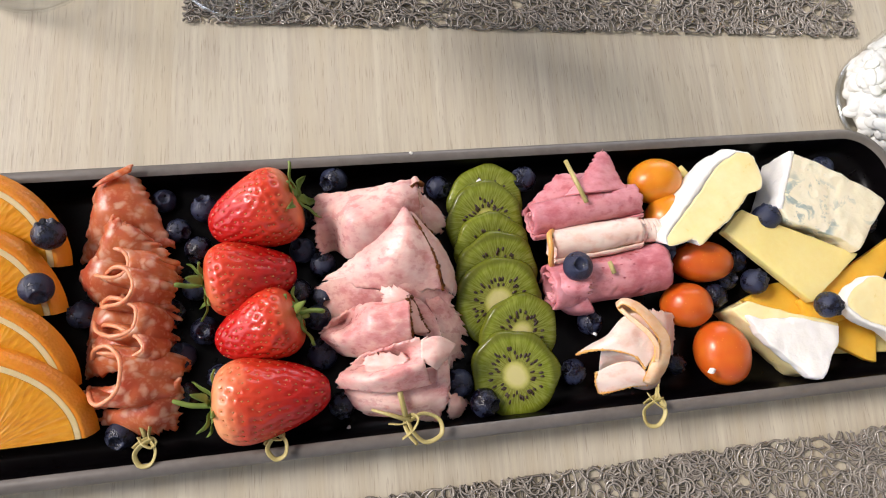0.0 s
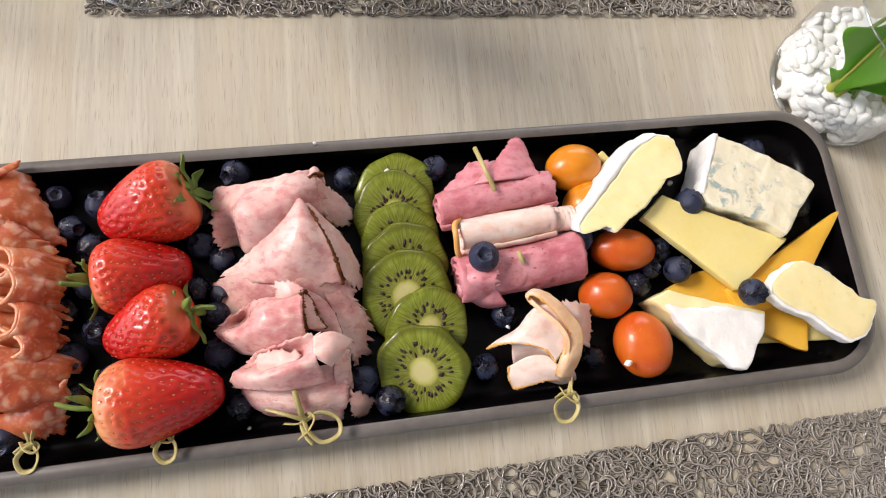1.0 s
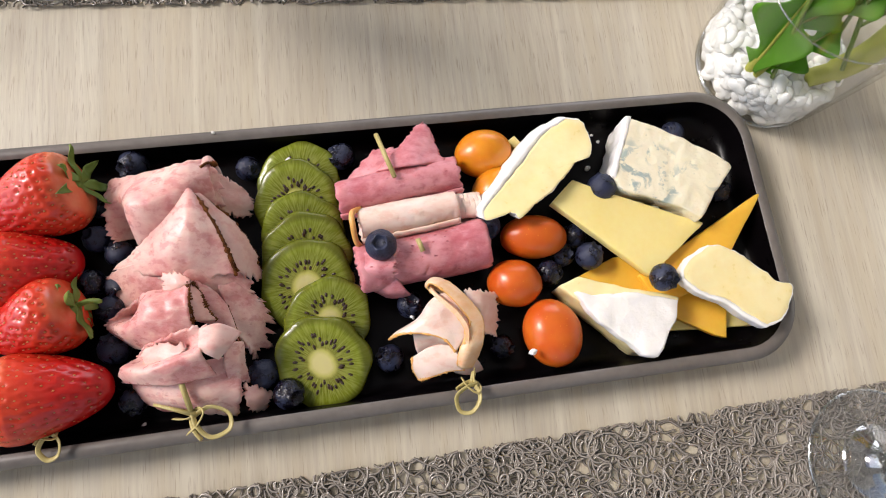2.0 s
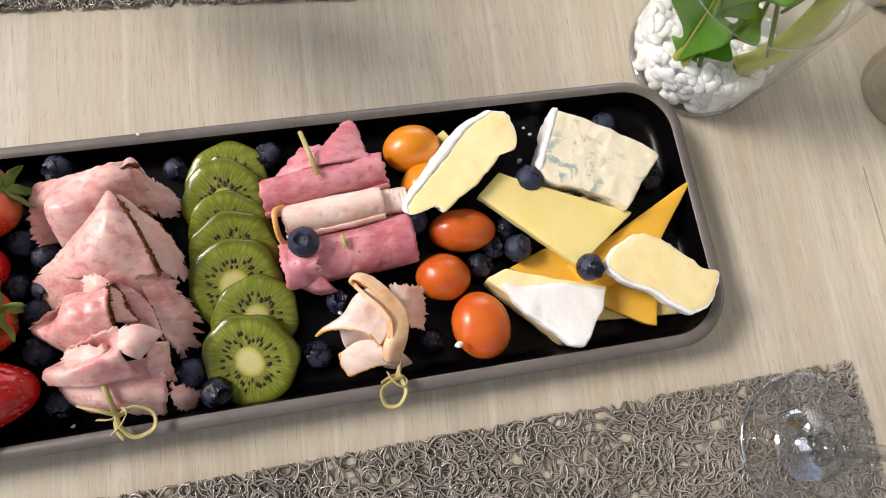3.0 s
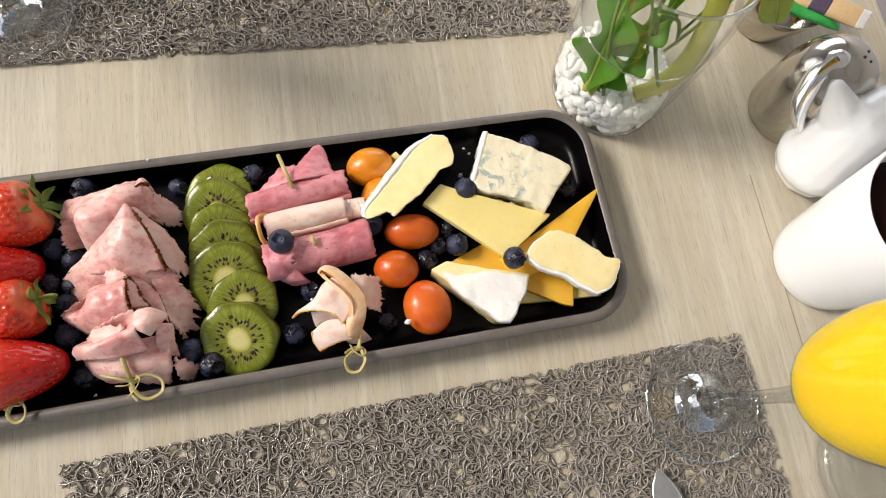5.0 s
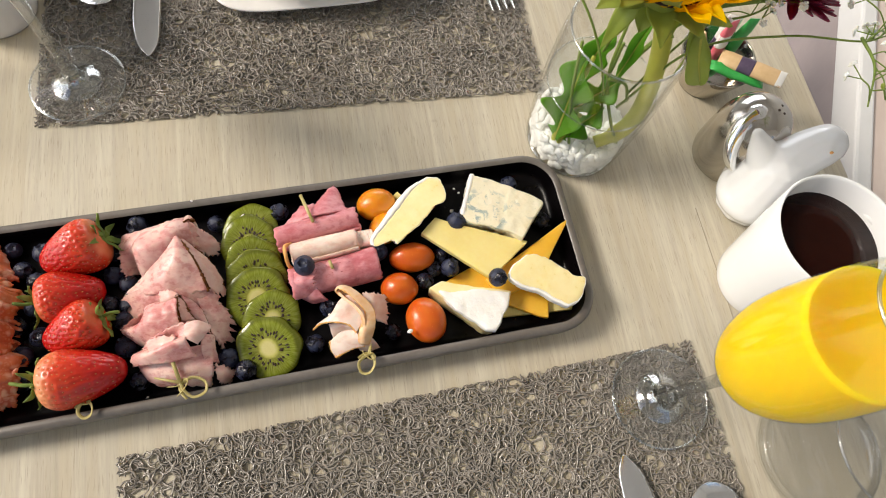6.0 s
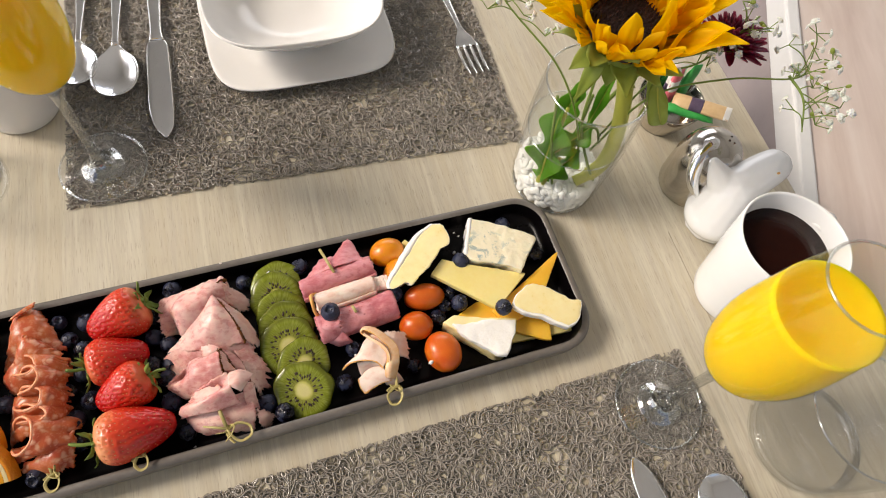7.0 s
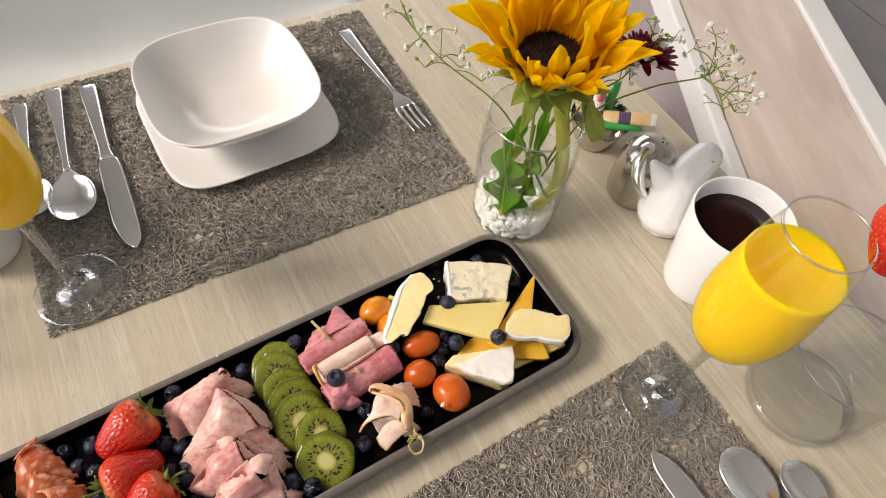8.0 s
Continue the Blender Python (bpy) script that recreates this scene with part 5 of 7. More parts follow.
drape(ham, [[(-0.1410, 0.1227, 0.019), (-0.1334, 0.1216, 0.025), (-0.1250, 0.1207, 0.03), (-0.1121, 0.1206, 0.035), (-0.1003, 0.1223, 0.038), (-0.0916, 0.1242, 0.034)], [(-0.1423, 0.1105, 0.021), (-0.1337, 0.1103, 0.027), (-0.1253, 0.1073, 0.039), (-0.1130, 0.1045, 0.043), (-0.1014, 0.1083, 0.042), (-0.0912, 0.1155, 0.036)], [(-0.1415, 0.0990, 0.02), (-0.1333, 0.1039, 0.015), (-0.1262, 0.0993, 0.037), (-0.1147, 0.0958, 0.038), (-0.1023, 0.1001, 0.036), (-0.0905, 0.1058, 0.03)], [(-0.1396, 0.0917, 0.018), (-0.1321, 0.0957, 0.009), (-0.1258, 0.0884, 0.022), (-0.1148, 0.0892, 0.026), (-0.1038, 0.0910, 0.028), (-0.0904, 0.0988, 0.024)]], M_HAM, fray=(0.001, 0.001, 0, 0.003), ripple=0.0014, seed=3.0, n=48)
drape(ham, [[(-0.0981, 0.1156, 0.036), (-0.0928, 0.1211, 0.037), (-0.0884, 0.1215, 0.033)], [(-0.0974, 0.1190, 0.036), (-0.0923, 0.1258, 0.034), (-0.0881, 0.1193, 0.027)]], M_HAMFAT, seed=4.0, n=18, golden=(("back", M_RIND, 0.0012),))
drape(ham, [[(-0.1371, 0.0786, 0.021), (-0.1180, 0.0800, 0.03), (-0.0996, 0.0778, 0.036), (-0.0794, 0.0756, 0.029)], [(-0.1413, 0.0742, 0.016), (-0.1211, 0.0689, 0.024), (-0.0999, 0.0653, 0.03), (-0.0776, 0.0629, 0.021)], [(-0.1403, 0.0628, 0.011), (-0.1189, 0.0563, 0.015), (-0.1000, 0.0519, 0.019), (-0.0753, 0.0498, 0.013)]], M_HAM, fray=(0, 0.006, 0.002, 0.005), ripple=0.0012, seed=5.0, n=40)
drape(ham, [[(-0.0977, 0.1064, 0.039), (-0.0954, 0.1066, 0.038), (-0.0929, 0.1039, 0.034)], [(-0.0892, 0.0920, 0.037), (-0.0848, 0.0913, 0.034), (-0.0813, 0.0925, 0.027)], [(-0.0852, 0.0819, 0.035), (-0.0795, 0.0802, 0.03), (-0.0752, 0.0808, 0.021)], [(-0.0813, 0.0712, 0.03), (-0.0774, 0.0694, 0.025), (-0.0732, 0.0703, 0.016)]], M_HAMFAT, fray=(0, 0.003, 0.004, 0), seed=6.0, golden=(("left", M_RIND, 0.0013), ("right", M_RIND, 0.0013)))
drape(ham, [[(-0.1020, 0.1057, 0.04), (-0.0991, 0.1081, 0.042), (-0.0967, 0.1050, 0.041)], [(-0.1132, 0.0953, 0.035), (-0.0999, 0.0938, 0.044), (-0.0891, 0.0909, 0.04)], [(-0.1254, 0.0869, 0.027), (-0.1043, 0.0823, 0.041), (-0.0850, 0.0814, 0.037)], [(-0.1387, 0.0790, 0.019), (-0.1114, 0.0713, 0.031), (-0.0820, 0.0691, 0.031)]], M_HAM, fray=(0, 0, 0.003, 0.0035), seed=7.0, n=36, golden=(("right", M_RIND, 0.0014),))
drape(ham, [[(-0.0932, 0.0728, 0.027), (-0.0842, 0.0686, 0.026), (-0.0742, 0.0598, 0.019)], [(-0.0885, 0.0593, 0.028), (-0.0802, 0.0518, 0.023), (-0.0706, 0.0472, 0.013)], [(-0.0831, 0.0418, 0.024), (-0.0801, 0.0377, 0.018), (-0.0785, 0.0331, 0.011)]], M_HAM, fray=(0.003, 0.009, 0.003, 0), ripple=0.0015, seed=8.0, n=40)
drape(ham, [[(-0.0988, 0.0678, 0.034), (-0.0920, 0.0633, 0.032), (-0.0866, 0.0564, 0.029)], [(-0.0970, 0.0587, 0.035), (-0.0899, 0.0543, 0.032), (-0.0836, 0.0464, 0.027)], [(-0.0972, 0.0494, 0.032), (-0.0893, 0.0467, 0.029), (-0.0829, 0.0405, 0.024)]], M_HAM, fray=(0.001, 0, 0, 0), seed=9.0, golden=(("right", M_RIND, 0.0008),))
drape(ham, [[(-0.1345, 0.0602, 0.019), (-0.1281, 0.0627, 0.022), (-0.1200, 0.0644, 0.032), (-0.1078, 0.0643, 0.038), (-0.0991, 0.0660, 0.041)], [(-0.1390, 0.0550, 0.023), (-0.1293, 0.0583, 0.015), (-0.1202, 0.0589, 0.037), (-0.1084, 0.0577, 0.042), (-0.0994, 0.0584, 0.043)], [(-0.1400, 0.0512, 0.02), (-0.1302, 0.0498, 0.031), (-0.1199, 0.0499, 0.038), (-0.1080, 0.0494, 0.041), (-0.0990, 0.0492, 0.04)], [(-0.1310, 0.0427, 0.012), (-0.1249, 0.0411, 0.02), (-0.1171, 0.0400, 0.027), (-0.1055, 0.0394, 0.032), (-0.0967, 0.0410, 0.031)]], M_HAM, fray=(0.0035, 0, 0, 0.002), ripple=0.001, seed=10.0, n=48, golden=(("right", M_RIND, 0.0007),))
drape(ham, [[(-0.1003, 0.0664, 0.041), (-0.0981, 0.0645, 0.039), (-0.0962, 0.0618, 0.037)], [(-0.0995, 0.0573, 0.041), (-0.0967, 0.0556, 0.039), (-0.0937, 0.0546, 0.036)], [(-0.0982, 0.0492, 0.038), (-0.0941, 0.0490, 0.036), (-0.0903, 0.0496, 0.033)]], M_HAMFAT, seed=11.0, n=20, golden=(("right", M_RIND, 0.0014), ("back", M_RIND, 0.0013), ("left", M_RIND, 0.0013)))
drape(ham, [[(-0.1132, 0.0700, 0.036), (-0.1072, 0.0709, 0.039), (-0.1021, 0.0695, 0.04)], [(-0.1107, 0.0666, 0.038), (-0.1045, 0.0655, 0.041), (-0.0989, 0.0659, 0.041)], [(-0.1118, 0.0632, 0.037), (-0.1061, 0.0630, 0.039), (-0.1012, 0.0637, 0.04)]], M_HAMFAT, fray=(0.003, 0.002, 0.004, 0.003), seed=12.0, n=20)
drape(ham, [[(-0.1324, 0.0315, 0.02), (-0.1101, 0.032, 0.0285), (-0.0862, 0.034, 0.0285)], [(-0.1275, 0.0196, 0.015), (-0.1046, 0.0180, 0.027), (-0.0823, 0.0195, 0.024)], [(-0.1201, 0.0140, 0.011), (-0.1033, 0.0115, 0.016), (-0.0873, 0.0078, 0.013)]], M_HAM, fray=(0, 0.003, 0.0025, 0.002), seed=13.0)
drape(ham, [[(-0.0867, 0.0399, 0.032), (-0.0834, 0.0399, 0.03), (-0.0812, 0.0401, 0.026)], [(-0.0882, 0.0316, 0.032), (-0.0828, 0.0303, 0.028), (-0.0809, 0.0270, 0.02)], [(-0.0878, 0.0247, 0.028), (-0.0826, 0.0233, 0.022), (-0.0804, 0.0222, 0.015)]], M_HAM, fray=(0, 0.003, 0.003, 0), seed=14.0, n=20, golden=(("right", M_RIND, 0.0007),))
drape(ham, [[(-0.1223, 0.0415, 0.029), (-0.1119, 0.0435, 0.036), (-0.1018, 0.0454, 0.041), (-0.0921, 0.0473, 0.042)], [(-0.1272, 0.0371, 0.023), (-0.1159, 0.0369, 0.026), (-0.1056, 0.0384, 0.032), (-0.0942, 0.0393, 0.042)], [(-0.1324, 0.0328, 0.027), (-0.1189, 0.0307, 0.038), (-0.1065, 0.0325, 0.043), (-0.0941, 0.0342, 0.043)], [(-0.1342, 0.0275, 0.02), (-0.1204, 0.0251, 0.031), (-0.1078, 0.0237, 0.034), (-0.0908, 0.0260, 0.033)]], M_HAM, fray=(0.002, 0, 0, 0.002), ripple=0.0012, seed=15.0, n=44)
drape(ham, [[(-0.1207, 0.0399, 0.032), (-0.1118, 0.0411, 0.0355), (-0.1019, 0.0387, 0.039)], [(-0.1210, 0.0362, 0.033), (-0.1105, 0.0360, 0.0385), (-0.1016, 0.0365, 0.0405)], [(-0.1187, 0.0325, 0.033), (-0.1118, 0.0332, 0.038), (-0.1051, 0.0354, 0.04)]], M_HAMFAT, fray=(0.003, 0.002, 0.004, 0.002), ripple=0.0018, seed=16.0, n=22)
drape(ham, [[(-0.0954, 0.0454, 0.042), (-0.0873, 0.0468, 0.0425), (-0.0788, 0.0429, 0.037)], [(-0.0957, 0.0394, 0.0435), (-0.0890, 0.0379, 0.044), (-0.0823, 0.0385, 0.039)], [(-0.0955, 0.0365, 0.0425), (-0.0917, 0.0339, 0.042), (-0.0889, 0.0321, 0.038)]], M_HAMFAT, seed=17.0, n=24)
drape(ham, [[(-0.0823, 0.0209, 0.02), (-0.0766, 0.0200, 0.016), (-0.0715, 0.0159, 0.012)], [(-0.0819, 0.0160, 0.02), (-0.0768, 0.0144, 0.017), (-0.0736, 0.0123, 0.012)], [(-0.0816, 0.0100, 0.014), (-0.0787, 0.0095, 0.012), (-0.0759, 0.0094, 0.009)]], M_HAMFAT, fray=(0.003, 0.004, 0.003, 0.002), ripple=0.002, seed=18.0, n=22)
stick(ham, (-0.1065, 0.0285, 0.035), (-0.1025, 0.0095, 0.027), 0.0013)
part("stick", tube([(-0.1185, 0.0165, 0.028), (-0.101, 0.0105, 0.0285)], [0.0006, 0.0013], 8), M_BAMBOO, ham, "thin bamboo stick")
knot_pick(ham, (-0.1, 0.0075, 0.026), -8, 0.0125, 0, 3)

# ---- cold meat skewer ----
cold = thing("meat_roll_skewer", "rolled roast beef and turkey slices on a knotted bamboo pick", "meat roll")
flap(cold, [(-0.0375, 0.109, 0.016), (-0.0155, 0.1295, 0.022), (0.006, 0.129, 0.024), (0.004, 0.108, 0.022)], M_ROAST, dome=0.004, rag=0.002, seed=21)
drape(cold, [[(0.0072, 0.1398, 0.025), (0.0109, 0.1395, 0.026), (0.0137, 0.1336, 0.026)], [(-0.0042, 0.1263, 0.03), (0.0047, 0.1252, 0.032), (0.0155, 0.1231, 0.029)], [(-0.0156, 0.1150, 0.029), (-0.0011, 0.1147, 0.035), (0.0188, 0.1170, 0.031)]], M_ROAST, fray=(0.002, 0.002, 0, 0.002), ripple=0.001, seed=22.0)
roll(cold, (-0.0345, 0.1025, 0.0275), (0.024, 0.1125, 0.0265), 0.0098, M_ROAST, 1.7, 0.9, label="pink roast beef rolled up", seed=0.4)
tk = roll(cold, (-0.0255, 0.0885, 0.0295), (0.0215, 0.0955, 0.0285), 0.0088, M_TURKEY, 1.6, 0.9, label="pale roast turkey rolled up", seed=1.1)
roll(cold, (0.0185, 0.0945, 0.026), (0.0335, 0.0955, 0.0255), 0.0078, M_TURKEY, 1.3, 0.85, label="pale roast turkey rolled up", seed=2.5)
part("rind", tube(smooth_line([(-0.0245, 0.0965, 0.0305), (-0.0285, 0.093, 0.0365), (-0.0285, 0.0865, 0.0375), (-0.0275, 0.0805, 0.0315), (-0.0245, 0.0785, 0.025)], 6), 0.0014, 8), M_RINDO, tk, "golden roasted edge")
roll(cold, (-0.0277, 0.0681, 0.0235), (0.0348, 0.0762, 0.0225), 0.0122, M_ROAST, 1.9, 0.92, label="pink roast beef rolled up", seed=3.0, taper=-0.05)
drape(cold, [[(-0.0287, 0.0732, 0.028), (-0.0213, 0.0747, 0.034), (-0.0088, 0.0745, 0.036)], [(-0.0280, 0.0679, 0.03), (-0.0200, 0.0659, 0.036), (-0.0109, 0.0662, 0.037)], [(-0.0241, 0.0637, 0.026), (-0.0176, 0.0622, 0.031), (-0.0115, 0.0628, 0.034)]], M_ROAST, fray=(0.002, 0.003, 0.003, 0.002), ripple=0.001, seed=24.0)
drape(cold, [[(-0.0255, 0.0659, 0.022), (-0.0173, 0.0628, 0.028), (-0.0100, 0.0618, 0.03)], [(-0.0215, 0.0603, 0.018), (-0.0151, 0.0575, 0.024), (-0.0058, 0.0565, 0.025)], [(-0.0160, 0.0569, 0.013), (-0.0110, 0.0553, 0.017), (-0.0038, 0.0559, 0.018)]], M_ROAST, fray=(0.002, 0, 0.002, 0.003), ripple=0.001, seed=25.0)
stick(cold, (-0.0145, 0.1325, 0.0335), (-0.0075, 0.109, 0.037), 0.0012)
stick(cold, (0.0005, 0.0785, 0.0365), (0.0025, 0.0725, 0.036), 0.0012)

# ---- turkey rosette ----
ros = thing("turkey_rosette", "golden-edged roast turkey slices twisted into a rosette", "turkey")
drape(ros, [[(0.0200, 0.0538, 0.03), (0.0275, 0.0531, 0.028), (0.0368, 0.0523, 0.022)], [(0.0212, 0.0465, 0.033), (0.0275, 0.0446, 0.031), (0.0362, 0.0435, 0.022)], [(0.0238, 0.0343, 0.031), (0.0291, 0.0334, 0.027), (0.0351, 0.0321, 0.018)]], M_TURKEY, fray=(0.002, 0.004, 0.002, 0), ripple=0.0015, seed=31.0)
drape(ros, [[(-0.0048, 0.0366, 0.025), (0.0030, 0.0350, 0.028), (0.0126, 0.0307, 0.03)], [(-0.0041, 0.0309, 0.019), (0.0053, 0.0310, 0.021), (0.0148, 0.0275, 0.024)], [(-0.0022, 0.0268, 0.012), (0.0074, 0.0257, 0.014), (0.0174, 0.0216, 0.017)]], M_TURKEY, seed=35.0, n=20)
drape(ros, [[(-0.0089, 0.0392, 0.023), (-0.0014, 0.0431, 0.028), (0.0048, 0.0507, 0.032), (0.0119, 0.0524, 0.035), (0.0203, 0.0464, 0.034)], [(-0.0133, 0.0373, 0.023), (-0.0049, 0.0396, 0.03), (0.0034, 0.0421, 0.034), (0.0122, 0.0399, 0.034), (0.0202, 0.0352, 0.033)], [(-0.0162, 0.0352, 0.02), (-0.0106, 0.0365, 0.028), (-0.0013, 0.0357, 0.032), (0.0082, 0.0319, 0.034), (0.0130, 0.0258, 0.033)]], M_TURKEY, ripple=0.001, seed=32.0, n=36, golden=(("front", M_RINDO, 0.0012), ("left", M_RINDO, 0.0008)))
drape(ros, [[(-0.0055, 0.0263, 0.018), (0.0025, 0.0298, 0.025), (0.0105, 0.0293, 0.028), (0.0153, 0.0242, 0.029)], [(-0.0058, 0.0212, 0.015), (0.0019, 0.0233, 0.022), (0.0095, 0.0237, 0.026), (0.0157, 0.0212, 0.027)], [(-0.0032, 0.0158, 0.011), (0.0019, 0.0163, 0.017), (0.0099, 0.0181, 0.021), (0.0175, 0.0181, 0.023)]], M_TURKEY, seed=33.0, n=28, golden=(("front", M_RINDO, 0.0012), ("left", M_RINDO, 0.001)))
drape(ros, [[(0.0122, 0.0233, 0.024), (0.0162, 0.0220, 0.027), (0.0224, 0.0228, 0.027)], [(0.0125, 0.0200, 0.02), (0.0176, 0.0187, 0.023), (0.0255, 0.0200, 0.021)], [(0.0139, 0.0175, 0.014), (0.0203, 0.0158, 0.016), (0.0278, 0.0175, 0.014)]], M_TURKEY, seed=34.0, n=20)
drape(ros, [[(0.0038, 0.0570, 0.033), (0.0070, 0.0585, 0.034)], [(0.0095, 0.0536, 0.028), (0.0146, 0.0550, 0.029)], [(0.0157, 0.0474, 0.029), (0.0217, 0.0479, 0.03)], [(0.0203, 0.0381, 0.03), (0.0261, 0.0395, 0.03)]], M_TURKEYSKIN, seed=36.0, n=18)
drape(ros, [[(0.0141, 0.0196, 0.026), (0.0160, 0.0184, 0.027), (0.0199, 0.0179, 0.025)], [(0.0145, 0.0253, 0.032), (0.0178, 0.0238, 0.033), (0.0242, 0.0246, 0.03)], [(0.0179, 0.0318, 0.034), (0.0213, 0.0315, 0.0345), (0.0267, 0.0330, 0.033)], [(0.0206, 0.0383, 0.036), (0.0231, 0.0387, 0.0355), (0.0263, 0.0400, 0.035)], [(0.0166, 0.0447, 0.038), (0.0189, 0.0457, 0.0375), (0.0222, 0.0471, 0.036)], [(0.0119, 0.0508, 0.0385), (0.0138, 0.0520, 0.038), (0.0168, 0.0537, 0.036)], [(0.0073, 0.0553, 0.038), (0.0085, 0.0566, 0.0375), (0.0110, 0.0585, 0.035)], [(0.0039, 0.0572, 0.0365), (0.0043, 0.0585, 0.036), (0.0061, 0.0600, 0.034)], [(0.0025, 0.0555, 0.034), (0.0019, 0.0566, 0.034), (0.0026, 0.0583, 0.032)]], M_TURKEYSKIN, thick=0.0011, ripple=0.0009, seed=37.0, n=40, golden=(("left", M_RINDO, 0.0007), ("right", M_RINDO, 0.0005)))
drape(ros, [[(0.0029, 0.0557, 0.033), (0.0043, 0.0577, 0.033)], [(0.0061, 0.0517, 0.0345), (0.0065, 0.0528, 0.0365)], [(0.0100, 0.0467, 0.0365), (0.0104, 0.0481, 0.0385)], [(0.0145, 0.0411, 0.0375), (0.0158, 0.0422, 0.039)], [(0.0176, 0.0350, 0.0365), (0.0194, 0.0356, 0.0375)], [(0.0173, 0.0284, 0.034), (0.0192, 0.0280, 0.0345)]], M_TURKEYSKIN, thick=0.0011, ripple=0.0008, seed=38.0, n=28, golden=(("left", M_RINDO, 0.0007),))
stick(ros, (0.0212, 0.0165, 0.0262), (0.019, 0.0105, 0.0265))
knot_pick(ros, (0.0185, 0.0095, 0.0255), -108, 0.0105, 0, 4)

# ---- cheeses ----


def cheese(name, label, cat="cheese"):
    return thing(name, label, cat, "cheeses in the tray")


def soft_cheese(owner, outline, z0, z1, lean=(0.0, 0.0), tilt=(0.0, 0.0), lip=0.02, seed=0.0, rag=0.0006, rind_way=(0.0, 0.0), broad=0.0):
    """A cut of soft cheese: paste on top, bloomy rind round the sides; lean shifts the foot sideways."""
    ring_pts = [p[:2] for p in smooth_line(list(outline) + [outline[0]], 7)][:-1]
    cx, cy = sum(p[0] for p in ring_pts) / len(ring_pts), sum(p[1] for p in ring_pts) / len(ring_pts)
    ragged = []
    for x, y in ring_pts:
        d = Vector((x - cx, y - cy)).normalized()
        k = rag * (noise.noise(Vector((x * 160, y * 160, seed))) + 0.8 * noise.noise(Vector((x * 500, y * 500, seed))))
        ragged.append((x + d.x * k, y + d.y * k))

    def ring_at(f, z, sink=0.0, inset=0.0):
        t = (z1 - z) / (z1 - z0)
        out = []
        for x, y in ragged:
            d = Vector((x - cx, y - cy)).normalized()
            w = max(0.0, d.x * rind_way[0] + d.y * rind_way[1]) ** 0.7 * broad * inset
            x, y = x - rind_way[0] * w, y - rind_way[1] * w
            px, py = cx + (x - cx) * f + lean[0] * t, cy + (y - cy) * f + lean[1] * t
            h = tilt[0] * (px - cx) + tilt[1] * (py - cy)
            out.append((px, py, z + h + sink * noise.noise(Vector((px * 120, py * 120, seed + 3)))))
        return out

    rind = loft([ring_at(0.9, z0), ring_at(0.975, z0 + 0.0006), ring_at(1.0, z0 + 0.002), ring_at(1.01, (z0 + z1) / 2, 0.0005), ring_at(1.004, z1 - 0.0016), ring_at(0.997, z1 - 0.0004, 0.0006), ring_at(1 - lip, z1 - 0.0001, 0.0006, 1.0), ring_at(1 - lip - 0.02, z1 - 0.0008, 0.0006, 1.0)], close_first=True)
    for v in rind.verts:
        v.co += noise.noise_vector(v.co * 300) * 0.0003
    part("rind", rind, M_BLOOM, owner, "soft white bloomy rind")
    tops = [ring_at(f, z1 + 0.0002 - 0.0004 * (f > 0.95 - lip), 0.0006, min(1.0, f * 1.06)) for f in (1 - lip - 0.004, 0.95 - lip, 0.86, 0.76, 0.64, 0.5, 0.36, 0.22, 0.09)]
    part("paste", loft(tops, close_last=True), M_BRIE, owner, "creamy yellow paste")


bc = cheese("blue_cheese", "crumbly wedge of ivory blue cheese with grey-blue veins")
part("paste", prism([(0.1155, 0.1352), (0.127, 0.1302), (0.144, 0.121), (0.165, 0.108), (0.1652, 0.105), (0.154, 0.093), (0.143, 0.079), (0.137, 0.0835), (0.133, 0.086), (0.124, 0.0895), (0.117, 0.093), (0.11, 0.0948), (0.104, 0.098), (0.1012, 0.104), (0.1035, 0.1095), (0.109, 0.1215)], BED, 0.0315, [0, 0, 0, 0, 0, 0.001, 0.001, -0.005, -0.006, -0.007, -0.006, -0.004, -0.001, 0.001, 0.001, 0.001], 0.0009, 4, 0.0008, 170, 1.0), M_BLUE, bc)
part("rind", prism([(0.1128, 0.1362), (0.1168, 0.1362), (0.1162, 0.1345), (0.1102, 0.1215), (0.1042, 0.1085), (0.1028, 0.1035), (0.1, 0.1035), (0.1018, 0.11), (0.1078, 0.122)], BED + 0.002, 0.0319, None, 0.0009, 4, 0.0009, 200, 1.5), M_BLOOM, bc, "thin white natural rind")
for x, y, r in ((0.118, 0.0905, 0.0022), (0.126, 0.0875, 0.0026), (0.134, 0.0835, 0.0018), (0.1115, 0.0925, 0.0016)):
    part("crumb_lump", blob(r * 1.3, r, r * 0.8, 10, 8, 0.6, x * 900), M_BLUE, bc, m=pose(x, y + 0.002, 0.0175))

br = cheese("brie_slice", "long slice of brie with white rind propped on the tomatoes")
soft_cheese(br, [(0.08, 0.136), (0.088, 0.133), (0.0902, 0.124), (0.0895, 0.114), (0.081, 0.111), (0.077, 0.106), (0.065, 0.095), (0.059, 0.092), (0.05, 0.084), (0.047, 0.0878), (0.04, 0.0868), (0.032, 0.086), (0.032, 0.092), (0.041, 0.103), (0.05, 0.114), (0.066, 0.129)], 0.0225, 0.036, (-0.0005, 0.006), (0.05, -0.08), 0.008, 2.0, 0.0009, (-0.75, 0.66), 0.0042)

